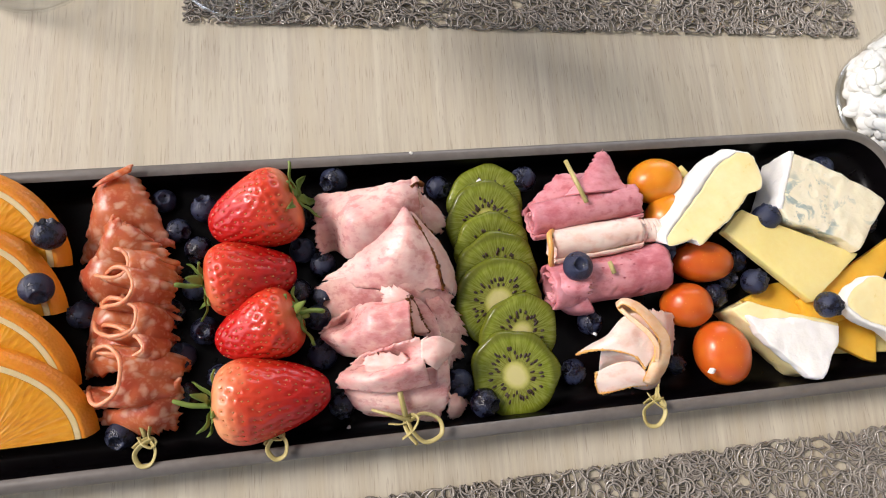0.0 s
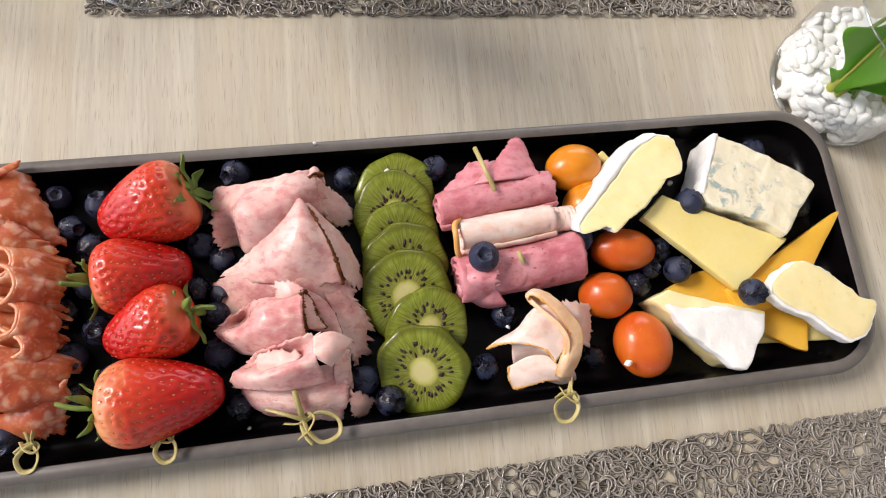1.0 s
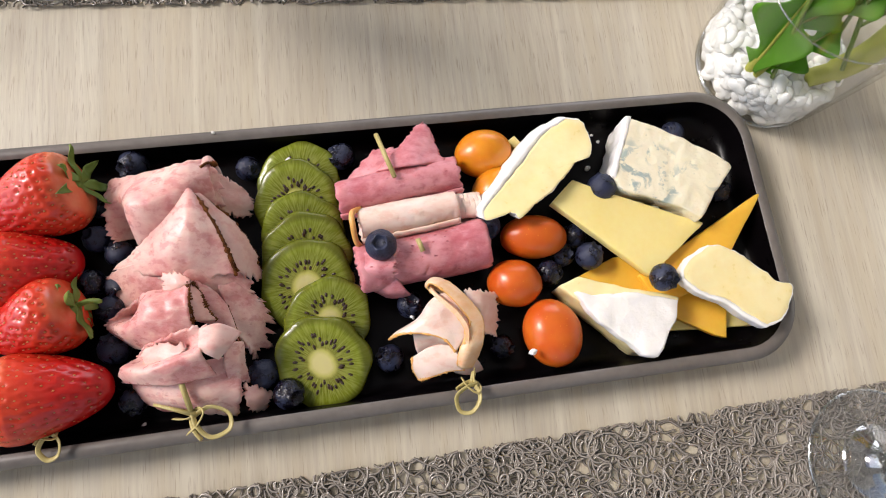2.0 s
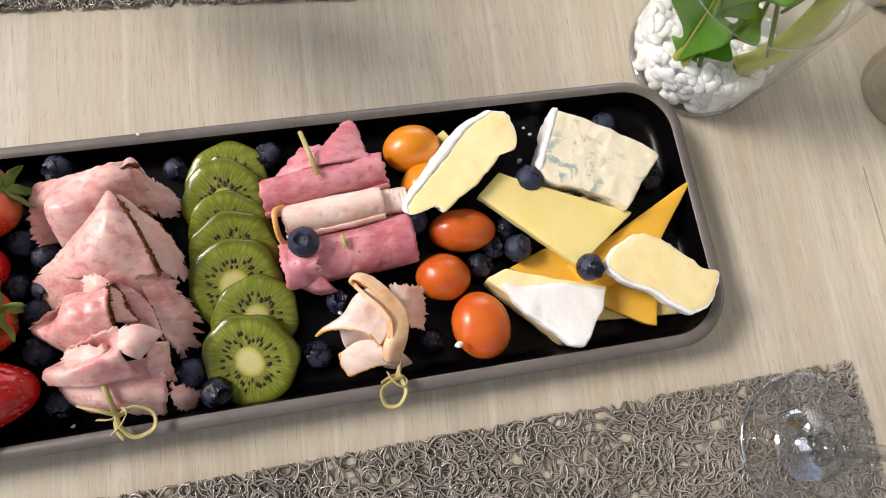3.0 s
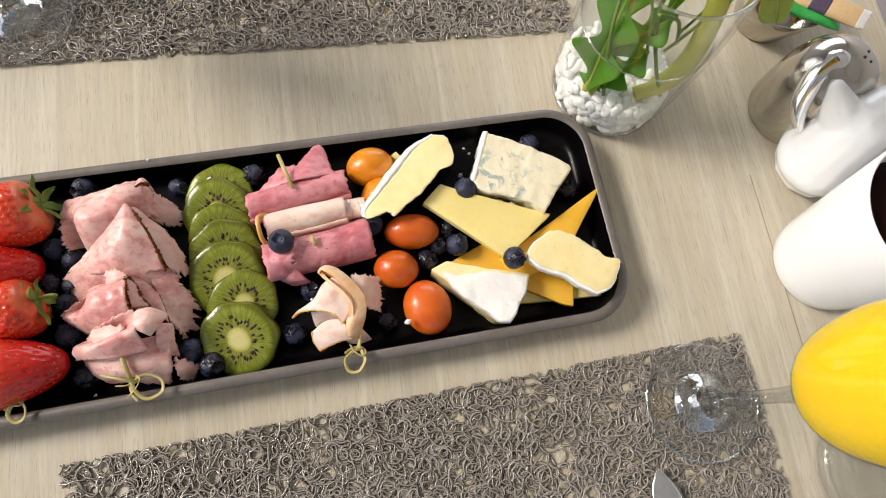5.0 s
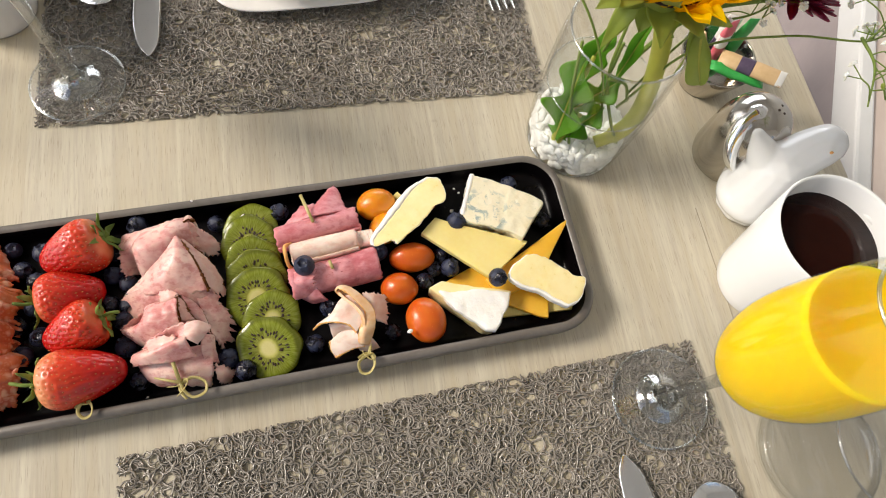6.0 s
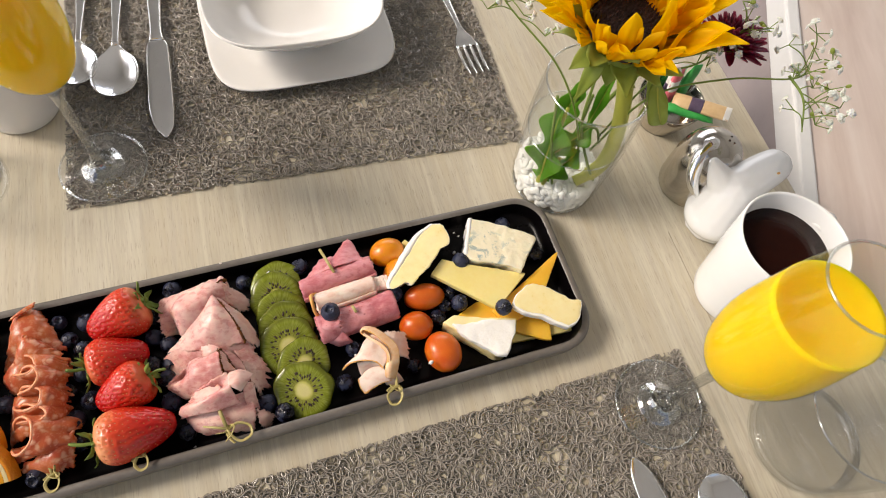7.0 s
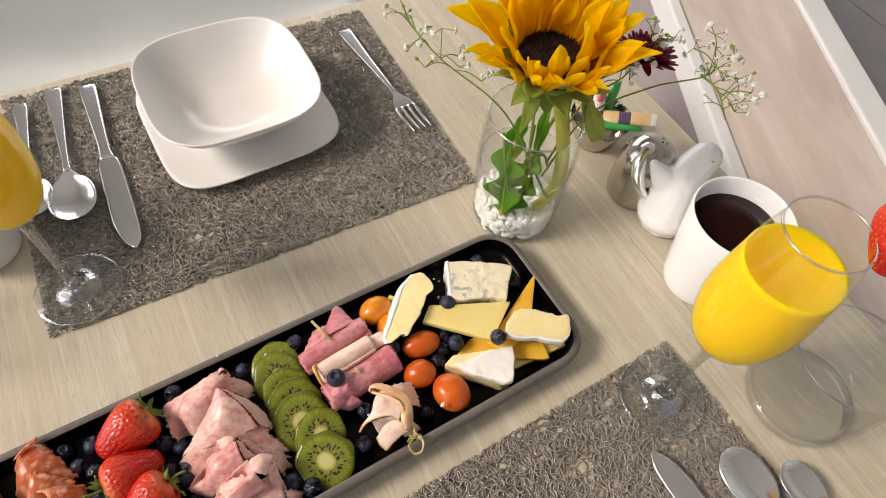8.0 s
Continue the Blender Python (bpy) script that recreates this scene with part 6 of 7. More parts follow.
bw = cheese("brie_wedge", "wedge of brie lying on its side with white rind up")
part("paste", prism([(0.0679, 0.0527), (0.0780, 0.0567), (0.0949, 0.0509), (0.1271, 0.0420), (0.1249, 0.0359), (0.1103, 0.0159), (0.1026, 0.0175), (0.0833, 0.0370)], BED, 0.025, None, 0.001, 4, 0.0008, 120, 5.0), M_BRIE, bw, "creamy yellow paste")
part("rind", prism([(0.0745, 0.0489), (0.0826, 0.0471), (0.0979, 0.0465), (0.1257, 0.0408), (0.1209, 0.0297), (0.1094, 0.0143), (0.1026, 0.0167), (0.0896, 0.0285), (0.0788, 0.0393)], 0.0218, 0.0276, [0.0005, 0, 0, 0.001, 0.001, 0.001, 0, 0, 0], 0.0008, 4, 0.0011, 130, 6.0), M_BLOOM, bw, "wrinkled white bloomy rind")

bp = cheese("brie_piece", "short piece of brie with a white rind resting on cheddar slices")
soft_cheese(bp, [(0.142, 0.065), (0.148, 0.064), (0.159, 0.058), (0.168, 0.05), (0.174, 0.0442), (0.181, 0.042), (0.179, 0.035), (0.173, 0.026), (0.165, 0.023), (0.161, 0.024), (0.152, 0.03), (0.145, 0.036), (0.134, 0.041), (0.127, 0.047), (0.126, 0.053), (0.131, 0.059)], 0.0235, 0.034, (0.001, 0.001), (0.0, 0.05), 0.02, 7.0, 0.0007, (-0.5, -0.86), 0.0022)

g1 = cheese("gouda_slice", "smooth pale yellow triangular gouda slice")
part("paste", prism([(0.0683, 0.0934), (0.0809, 0.1046), (0.0954, 0.0986), (0.1478, 0.0788), (0.1456, 0.0765), (0.1281, 0.0636), (0.1147, 0.0540)], 0.0205, 0.0265, None, 0.0007, 3, 0.0004, 60, 10.0, (-0.06, 0.05)), M_GOUDA, g1)
g2 = cheese("gouda_slice", "pale yellow gouda slice under the cheddar")
part("paste", prism([(0.0755, 0.0555), (0.105, 0.066), (0.179, 0.0375), (0.1745, 0.0255), (0.116, 0.0275)], BED, 0.0098, None, 0.0006, 2, 0.0003, 60, 11.0), M_GOUDA, g2)
g3 = cheese("cheese_stick", "small pale cheese offcut behind the tomatoes")
part("paste", prism([(0.0535, 0.1315), (0.0575, 0.1345), (0.0665, 0.1225), (0.0625, 0.1195)], 0.012, 0.0185, None, 0.0006, 2, 0.0003, 60, 12.0), M_GOUDA, g3)
c1 = cheese("cheddar_slice", "thin triangular slice of orange cheddar with a pointed tip")
part("paste", prism([(0.1855, 0.0945), (0.1505, 0.0485), (0.12, 0.0395), (0.112, 0.0555)], 0.0148, 0.0192, None, 0.0006, 3, 0.0003, 60, 13.0, (0.05, 0.02)), M_CHEDDAR, c1)
c2 = cheese("cheddar_slice", "thin slice of orange cheddar under the brie")
part("paste", prism([(0.164, 0.07), (0.1535, 0.0205), (0.1475, 0.0225), (0.082, 0.0585), (0.101, 0.0665)], 0.0102, 0.0145, None, 0.0006, 3, 0.0003, 60, 14.0), M_CHEDDAR, c2)

# crumbs lying about on the food and the rim
crng = random.Random(4)
for x, y, z, r in ((0.0495, 0.0225, 0.0285, 0.0021), (0.0985, 0.118, BED + 0.001, 0.0018), (-0.1295, 0.008, BED + 0.001, 0.0016), (-0.0925, 0.1425, 0.0232, 0.0011), (-0.058, 0.1265, 0.0205, 0.0019), (-0.0475, 0.0455, 0.0195, 0.0012),
                   (0.107, 0.133, BED + 0.0008, 0.0012), (0.104, 0.137, BED + 0.0008, 0.001), (-0.004, 0.045, BED + 0.012, 0.0013)):
    cb = blob(r, r * 0.7, r * 0.6, 8, 6, 0.5, x * 100)
    ob = tagged(part("crumb", cb, M_BLOOM, m=pose(x, y, z, crng.uniform(0, 40), 0, crng.uniform(0, 180))), "tiny white cheese crumb", "crumb", "crumbs on the food")


# ---- plates and mugs ----
set_m = pose(0.0115, 0.4115, MAT_TOP, 0, 0, 2.5)
plate = thing("side_plate", "square cream porcelain plate with rounded corners on the placemat", "plate", m=set_m)
part("body", squircle_loft([(0, 0, 0.0015, 3), (0.055, 0.055, 0.0012, 3), (0.056, 0.056, 0.0, 3), (0.059, 0.059, 0.0, 3), (0.062, 0.062, 0.002, 3), (0.0895, 0.0895, 0.0085, 4.2), (0.092, 0.092, 0.0098, 4.6), (0.091, 0.091, 0.0108, 4.6), (0.0885, 0.0885, 0.0102, 4.2), (0.066, 0.066, 0.005, 3.2), (0.06, 0.06, 0.0042, 3), (0, 0, 0.004, 3)], 96), M_CREAM, plate)
bowl = thing("cereal_bowl", "empty square white porcelain bowl standing on the plate", "bowl", m=set_m @ pose(-0.001, 0.002, 0.0045, 0, 0, -2))
part("body", squircle_loft([(0, 0, 0.002, 2.6), (0.034, 0.034, 0.0015, 2.6), (0.035, 0.035, 0.0, 2.6), (0.038, 0.038, 0.0, 2.6), (0.04, 0.04, 0.003, 2.6), (0.062, 0.062, 0.0185, 2.8), (0.079, 0.079, 0.038, 3.2), (0.0855, 0.0855, 0.049, 3.4), (0.0845, 0.0845, 0.0505, 3.4), (0.083, 0.083, 0.049, 3.4), (0.0765, 0.0765, 0.0385, 3.2), (0.06, 0.06, 0.021, 2.8), (0.04, 0.04, 0.008, 2.6), (0.025, 0.025, 0.0055, 2.5), (0, 0, 0.005, 2.5)], 96), M_CREAM, bowl)


def mug(x, y, fill, turn, label, mat, size=1.0):
    g = thing("coffee_mug", label, "mug", "mugs on the table", pose(x, y, 0, 0, 0, turn) @ Matrix.Scale(size, 4))
    part("body", lathe([(0, 0.003), (0.026, 0.0025), (0.028, 0.0), (0.0305, 0.0), (0.0322, 0.003), (0.0335, 0.012), (0.0395, 0.062), (0.0432, 0.0985), (0.0428, 0.1003), (0.0418, 0.1003), (0.0408, 0.0985), (0.037, 0.062), (0.031, 0.012), (0.028, 0.0065), (0, 0.006)], 64), mat, g)
    part("handle", tube(smooth_line([(0.0395, 0, 0.083), (0.052, 0, 0.086), (0.066, 0, 0.074), (0.067, 0, 0.05), (0.055, 0, 0.031), (0.0362, 0, 0.029)], 7), 0.0052, 12, flat=0.75), mat, g)
    if fill:
        part("coffee", lathe([(0, fill), (0.02, fill), (0.0368 + (fill - 0.062) * 0.103 + 0.0002, fill + 0.0003), (0.0368 + (fill - 0.062) * 0.103, fill - 0.002), (0, fill - 0.003)], 48), M_COFFEE, g, "black coffee")
    return g


mug(0.334, 0.0285, 0.081, 18, "tall white porcelain mug of black coffee", M_WHITE, 1.02)
mug(-0.246, 0.349, 0.0, 150, "tall cream porcelain mug behind the juice glass", M_CREAM)


# ---- juice glasses ----
def juice_glass(x, y, label, spin=0):
    g = thing("juice_glass", label, "wine glass", "juice glasses on the table", pose(x, y, MAT_TOP, 0, 0, spin))
    part("foot", lathe([(0, 0.0), (0.034, 0.0), (0.0362, 0.0006), (0.0364, 0.0012), (0.034, 0.0018), (0.02, 0.0034), (0.0105, 0.0062), (0.0062, 0.0125), (0, 0.0126)], 64), M_FOOT, g, "wide flat clear foot")
    part("foot_edge", tube([(0.0358 * math.cos(k * math.pi / 32), 0.0358 * math.sin(k * math.pi / 32), 0.0011) for k in range(65)], 0.0008, 8, caps=False), M_EDGE, g, "rounded clear edge")
    part("foot_dome", lathe([(0.0185, 0.0022), (0.0165, 0.0042), (0.012, 0.0062), (0.0085, 0.0092), (0.0066, 0.0135)], 48), M_EDGE, g, "raised clear dome of the foot")
    part("cup_base", lathe([(0.0052, 0.099), (0.0085, 0.1055), (0.0135, 0.1112), (0.019, 0.1165)], 40), M_EDGE, g, "thick clear base of the cup")
    part("stem", lathe([(0, 0.003), (0.009, 0.0045), (0.0088, 0.008), (0.0055, 0.0135), (0.0062, 0.0155), (0.0064, 0.018), (0.0048, 0.0205), (0.0039, 0.03), (0.0036, 0.055), (0.0039, 0.08), (0.0048, 0.095), (0.0075, 0.104), (0.0118, 0.1092), (0, 0.1092)], 32), M_STEM, g, "solid clear stem with a small ring")
    out = smooth_line([(0.0, 0.1095), (0.01, 0.1105), (0.0205, 0.1185), (0.0278, 0.131), (0.032, 0.149), (0.0332, 0.165), (0.0323, 0.187), (0.0292, 0.216), (0.0246, 0.2425)], 5)
    ins = [(max(0.0, r - 0.0006), z + (0.0006 if r < 0.02 else 0)) for r, z in out]
    out[0] = (0.0, out[0][1])
    part("glass_bowl", lathe(out + [(0.0245, 0.2431), (0.0241, 0.2431)] + list(reversed(ins)), 64), M_CUP, g, "thin clear tulip bowl")
    part("rim", tube([(0.0245 * math.cos(k * math.pi / 32), 0.0245 * math.sin(k * math.pi / 32), 0.2431) for k in range(65)], 0.0008, 8, caps=False), M_EDGE, g, "fine rolled rim")
    lvl = 0.2095
    juice = [(max(0.0, r - 0.0001), z + 0.0001) for r, z in ins if z < lvl]
    top_r = juice[-1][0] - 0.0006
    part("orange_juice", lathe(juice + [(top_r + 0.0004, lvl + 0.001), (top_r - 0.0008, lvl), (0, lvl)], 64), M_JUICE, g, "bright orange juice")
    return g


juice_glass(0.2252, -0.0485, "stemmed glass of orange juice, strawberry on its rim")
juice_glass(-0.18, 0.267, "stemmed glass of orange juice standing on the placemat beside the cutlery", 40)
# garnish on the rims: a strawberry each
strawberry(lay(-0.168, 0.276, 0.2375, 158, 48, 75), 0.036, 0.03, 12, label="whole strawberry stuck on the rim of the far juice glass")
strawberry(lay(0.2475, -0.0775, 0.2305, 35, 52, 30), 0.04, 0.036, 9, label="whole strawberry stuck on the rim of the juice glass")


def tumbler(x, y, h, r, label):
    g = thing("water_tumbler", label, "tumbler", "tumblers on the table", pose(x, y, 0))
    part("glass_wall", lathe([(r * 0.9, 0.0), (r * 0.97, 0.002), (r * 1.0, 0.008), (r * 1.03, h * 0.5), (r * 1.0, h - 0.0008), (r * 0.985, h), (r * 0.965, h - 0.0008), (r * 0.985, h * 0.5), (r * 0.95, 0.013), (r * 0.86, 0.0095)], 64), M_GLASS, g)
    part("thick_base", lathe([(0, 0.0024), (r * 0.5, 0.0016), (r * 0.72, 0.0004), (r * 0.84, 0.0004), (r * 0.935, 0.0022), (r * 0.965, 0.0075), (r * 0.95, 0.0125), (r * 0.86, 0.0105), (r * 0.6, 0.0078), (r * 0.3, 0.0066), (0, 0.0062)], 64), M_FOOT, g, "thick clear base")
    for rr, zz, tt in ((r * 0.975, h - 0.0006, 0.0009),):
        part("glass_ring", tube([(rr * math.cos(k * math.pi / 32), rr * math.sin(k * math.pi / 32), zz) for k in range(65)], tt, 8, caps=False), M_EDGE, g, "rounded clear edge")
    return g


tumbler(0.332, -0.104, 0.089, 0.046, "empty clear glass tumbler with a thick base")
tumbler(-0.291, 0.27, 0.088, 0.037, "empty clear glass tumbler beside the placemat")


# ---- cutlery ----
def strip(stations, nseg=10, name_m=None):
    """A solid along y from (y, half width, z middle, half thickness, dish) stations."""
    st = smooth_line(stations, 6)
    bm = bmesh.new()
    rows = []
    for y, w, z, t, dish in st:
        up_row, lo_row = [], []
        for k in range(nseg + 1):
            s = -1 + 2 * k / nseg
            e = math.sqrt(max(0.0, 1 - abs(s) ** 4))
            zz = z - dish * (1 - s * s)
            up_row.append((s * w, y, zz + t * e))
            lo_row.append((s * w, y, zz - t * e))
        rows.append(up_row + list(reversed(lo_row))[1:-1])
    vs = [[bm.verts.new(p) for p in r] for r in rows]
    n = len(vs[0])
    for a, b in zip(vs, vs[1:]):
        for k in range(n):
            bm.faces.new((a[k], a[(k + 1) % n], b[(k + 1) % n], b[k]))
    bm.faces.new(vs[0])
    bm.faces.new(list(reversed(vs[-1])))
    bmesh.ops.recalc_face_normals(bm, faces=bm.faces[:])
    return bm


def knife(m):
    k = thing("table_knife", "stainless steel table knife with a rounded blade", "knife", "cutlery on the placemats", m)
    part("handle", strip([(0, 0.0075, 0.003, 0.0022, 0), (0.004, 0.0098, 0.0034, 0.003, 0), (0.05, 0.0078, 0.0036, 0.0032, 0), (0.095, 0.0062, 0.0036, 0.0032, 0), (0.112, 0.0078, 0.0034, 0.0026, 0)]), M_STEEL, k)
    bm = strip([(0.1115, 0.0076, 0.0032, 0.0014, 0), (0.118, 0.0106, 0.003, 0.0011, 0), (0.15, 0.0118, 0.003, 0.0009, 0), (0.19, 0.012, 0.003, 0.0008, 0), (0.215, 0.0092, 0.003, 0.0006, 0), (0.226, 0.0035, 0.003, 0.0005, 0), (0.229, 0.0008, 0.003, 0.0004, 0)])
    for v in bm.verts:
        v.co.x -= 0.0035 * max(0, (v.co.y - 0.19) / 0.04) ** 1.5 * 0.9
    part("blade", bm, M_STEEL, k)
    return k


def spoon(m, size=1.0, label="stainless steel soup spoon"):
    k = thing("spoon", label, "spoon", "cutlery on the placemats", m)
    part("handle", strip([(0, 0.0062 * size, 0.0028, 0.0011, 0), (0.003, 0.0085 * size, 0.003, 0.0014, 0), (0.045 * size, 0.006 * size, 0.0038, 0.0016, 0), (0.09 * size, 0.0036 * size, 0.0052, 0.0018, 0), (0.118 * size, 0.0034 * size, 0.0064, 0.0018, 0)]), M_STEEL, k)
    part("spoon_bowl", strip([(0.1165 * size, 0.0034 * size, 0.0064, 0.0015, 0), (0.124 * size, 0.0085 * size, 0.0072, 0.0009, 0.0022), (0.136 * size, 0.0172 * size, 0.008, 0.0007, 0.0055), (0.152 * size, 0.02 * size, 0.008, 0.0007, 0.0065), (0.166 * size, 0.0165 * size, 0.0078, 0.0007, 0.005), (0.173 * size, 0.009 * size, 0.0076, 0.0006, 0.0022), (0.1755 * size, 0.0012 * size, 0.0076, 0.0004, 0.0)], 16), M_STEEL, k)
    return k


def fork(m):
    k = thing("table_fork", "stainless steel four-tined fork", "fork", "cutlery on the placemats", m)
    part("handle", strip([(0, 0.0062, 0.0028, 0.0011, 0), (0.003, 0.0085, 0.003, 0.0014, 0), (0.05, 0.006, 0.0038, 0.0016, 0), (0.1, 0.0036, 0.0058, 0.0018, 0), (0.124, 0.0036, 0.0066, 0.0016, 0), (0.136, 0.0095, 0.0062, 0.001, 0.0008), (0.148, 0.0125, 0.0058, 0.0009, 0.001)]), M_STEEL, k)
    for i in range(4):
        x = -0.0108 + 0.0072 * i
        part("tine", tube(smooth_line([(x, 0.1465, 0.0056), (x * 0.99, 0.162, 0.0042), (x * 0.96, 0.176, 0.0052), (x * 0.94, 0.187, 0.0078)], 4), [0.0018] * 8 + [0.0016, 0.0013, 0.001, 0.0008, 0.0006], 8, flat=0.6), M_STEEL, k)
    return k


def cutlery_pose(x0, y0, x1, y1):
    return pose(x0, y0, MAT_TOP, 0, 0, math.degrees(math.atan2(y1 - y0, x1 - x0)) - 90)


knife(cutlery_pose(-0.1215, 0.516, -0.1285, 0.287))
spoon(cutlery_pose(-0.155, 0.526, -0.1655, 0.338), 1.07)
spoon(cutlery_pose(-0.189, 0.516, -0.197, 0.36), 0.9, "small stainless steel teaspoon")
fork(cutlery_pose(0.1705, 0.493, 0.1805, 0.308))
knife(cutlery_pose(0.192, -0.311, 0.189, -0.082))
spoon(cutlery_pose(0.2415, -0.285, 0.2395, -0.108))
spoon(cutlery_pose(0.276, -0.28, 0.2755, -0.137), 0.8, "small stainless steel teaspoon")


# ---- hugging salt and pepper shakers ----
def fused(name, pieces, material, parent, voxel=0.0011, rounds=8):
    """Rounded solids melted into one surface."""
    bm = bmesh.new()
    for kind, *a in pieces:
        if kind == "ball":
            (x, y, z), (rx, ry, rz) = a
            bmesh.ops.create_icosphere(bm, subdivisions=3, radius=1.0, matrix=Matrix.Translation((x, y, z)) @ Matrix.Diagonal((rx, ry, rz, 1)))
        else:
            pts, rad = a
            line = smooth_line([(*p, r) for p, r in zip(pts, rad)], 6)
            tube([q[:3] for q in line], [q[3] for q in line], 16, bm)
            for q in (line[0], line[-1]):
                bmesh.ops.create_icosphere(bm, subdivisions=2, radius=q[3], matrix=Matrix.Translation(q[:3]))
    ob = part(name, bm, material, parent)
    rm = ob.modifiers.new("melt", "REMESH")
    rm.mode, rm.voxel_size, rm.use_smooth_shade = "VOXEL", voxel, True
    sm = ob.modifiers.new("soften", "SMOOTH")
    sm.factor, sm.iterations = 0.6, rounds
    return ob


white_sh = thing("salt_shaker", "white porcelain salt shaker shaped as a rounded hugging figure", "salt shaker", m=pose(0.347, 0.0985, 0))
fused("body", [("ball", (0, 0, 0.018), (0.0295, 0.0285, 0.0178)), ("rod", [(0.0, 0.0, 0.018), (0.002, 0.003, 0.036), (0.006, 0.006, 0.05)], [0.0285, 0.0245, 0.022]),
               ("rod", [(0.008, 0.006, 0.05), (0.022, 0.01, 0.06), (0.035, 0.012, 0.0685)], [0.0205, 0.018, 0.0162]), ("rod", [(0.0, 0.008, 0.047), (-0.01, 0.018, 0.059), (-0.0175, 0.026, 0.07)], [0.019, 0.0115, 0.005])], M_WHITE, white_sh, rounds=14)
hl = bmesh.new()
bmesh.ops.create_icosphere(hl, subdivisions=2, radius=0.0016, matrix=Matrix.Translation((0.028, 0.0, 0.078)) @ Matrix.Diagonal((1, 0.7, 0.7, 1)))
part("pour_hole", hl, M_RINDO, white_sh, "small stained pour hole")
steel_sh = thing("pepper_shaker", "polished steel pepper shaker whose arm hugs the white one", "pepper shaker", m=pose(0.3475, 0.143, 0))
part("body", lathe(smooth_line([(0, 0.0), (0.025, 0.0), (0.0292, 0.0025), (0.0302, 0.012), (0.03, 0.036), (0.0285, 0.049), (0.0248, 0.06), (0.0185, 0.068), (0.0095, 0.0728), (0, 0.074)], 5), 56), M_BRUSHED, steel_sh)
fused("arm", [("rod", [(-0.008, 0.0, 0.062), (-0.018, -0.005, 0.057), (-0.0245, -0.013, 0.049), (-0.0255, -0.022, 0.0405), (-0.0215, -0.029, 0.0335)], [0.0125, 0.009, 0.0068, 0.0052, 0.003])], M_STEEL, steel_sh, rounds=7)
for hx, hy in ((0.004, -0.002), (0.0085, 0.002), (0.0075, -0.005)):
    hole = bmesh.new()
    bmesh.ops.create_icosphere(hole, subdivisions=2, radius=0.0011, matrix=Matrix.Translation((hx, hy, 0.0741 - 14 * (hx ** 2 + hy ** 2))) @ Matrix.Diagonal((1, 1, 0.5, 1)))
    part("pour_hole", hole, M_SEED, steel_sh, "small dark pour hole")


# ---- sugar bowl ----
sug = thing("sachet_bowl", "small brushed steel bowl full of sugar sachets", "bowl", m=pose(0.3515, 0.222, 0))
part("body", lathe([(0, 0.001), (0.018, 0.0008), (0.0205, 0.0), (0.022, 0.003), (0.0285, 0.02), (0.0335, 0.035), (0.033, 0.036), (0.0322, 0.035), (0.0272, 0.019), (0.0205, 0.0035), (0, 0.003)], 64), M_BRUSHED, sug)


def sachet(p0, p1, wide, roll_deg, mat, label, band=None):
    a, b = Vector(p0), Vector(p1)
    d = (b - a).normalized()
    ln = (b - a).length
    q = d.to_track_quat("X", "Z").to_matrix().to_4x4() @ Matrix.Rotation(radians(roll_deg), 4, "X")
    s = thing("sugar_sachet", label, "sachet", "sachets in the steel bowl", Matrix.Translation(a) @ q)

    def body(x0, x1, puff):
        bm = bmesh.new()
        rows = []
        for i in range(13):
            t = i / 12
            x = x0 + (x1 - x0) * t
            g = x / ln
            f = puff * min(1.0, min(g, 1 - g) / 0.16)
            row = []
            for k in range(14):
                an = 2 * math.pi * k / 14
                c, sn = math.cos(an), math.sin(an)
                row.append(bm.verts.new((x, wide / 2 * math.copysign(abs(c) ** 0.6, c), (0.0004 + f) * sn + 0.0004 * math.sin(40 * x * 6))))
            rows.append(row)
        for r0, r1 in zip(rows, rows[1:]):
            for k in range(14):
                bm.faces.new((r0[k], r0[(k + 1) % 14], r1[(k + 1) % 14], r1[k]))
        bm.faces.new(list(reversed(rows[0])))
        bm.faces.new(rows[-1])
        return bm

    part("paper", body(0, ln, 0.003), mat, s)
    if band:
        for f0, f1, bmat in band:
            part("printed_band", body(ln * f0, ln * f1, 0.0034), bmat, s, "printed colour band")
    return s


sachet((0.347, 0.217, 0.041), (0.388, 0.1815, 0.05), 0.0145, 20, M_PAPER_B, "brown sugar stick in kraft paper with a dark printed band", [(0.3, 0.52, M_PRINT_N), (0.9, 1.0, M_PAPER_W)])
sachet((0.338, 0.212, 0.038), (0.378, 0.1875, 0.039), 0.013, -10, M_PAPER_G, "green sweetener stick lying across the rim")
sachet((0.354, 0.22, 0.008), (0.369, 0.232, 0.068), 0.013, 60, M_PAPER_G, "green sweetener stick standing upright")
sachet((0.346, 0.219, 0.008), (0.35, 0.231, 0.068), 0.014, 40, M_PAPER_R, "pink sweetener stick standing upright", [(0.6, 0.78, M_PAPER_W)])
sachet((0.35, 0.228, 0.008), (0.359, 0.241, 0.062), 0.014, 20, M_PAPER_W, "white sugar stick standing upright", [(0.4, 0.6, M_PRINT_N)])
sachet((0.34, 0.227, 0.01), (0.332, 0.24, 0.05), 0.014, 80, M_PAPER_B, "brown sugar stick in kraft paper leaning on the rim", [(0.4, 0.7, M_PRINT_N)])

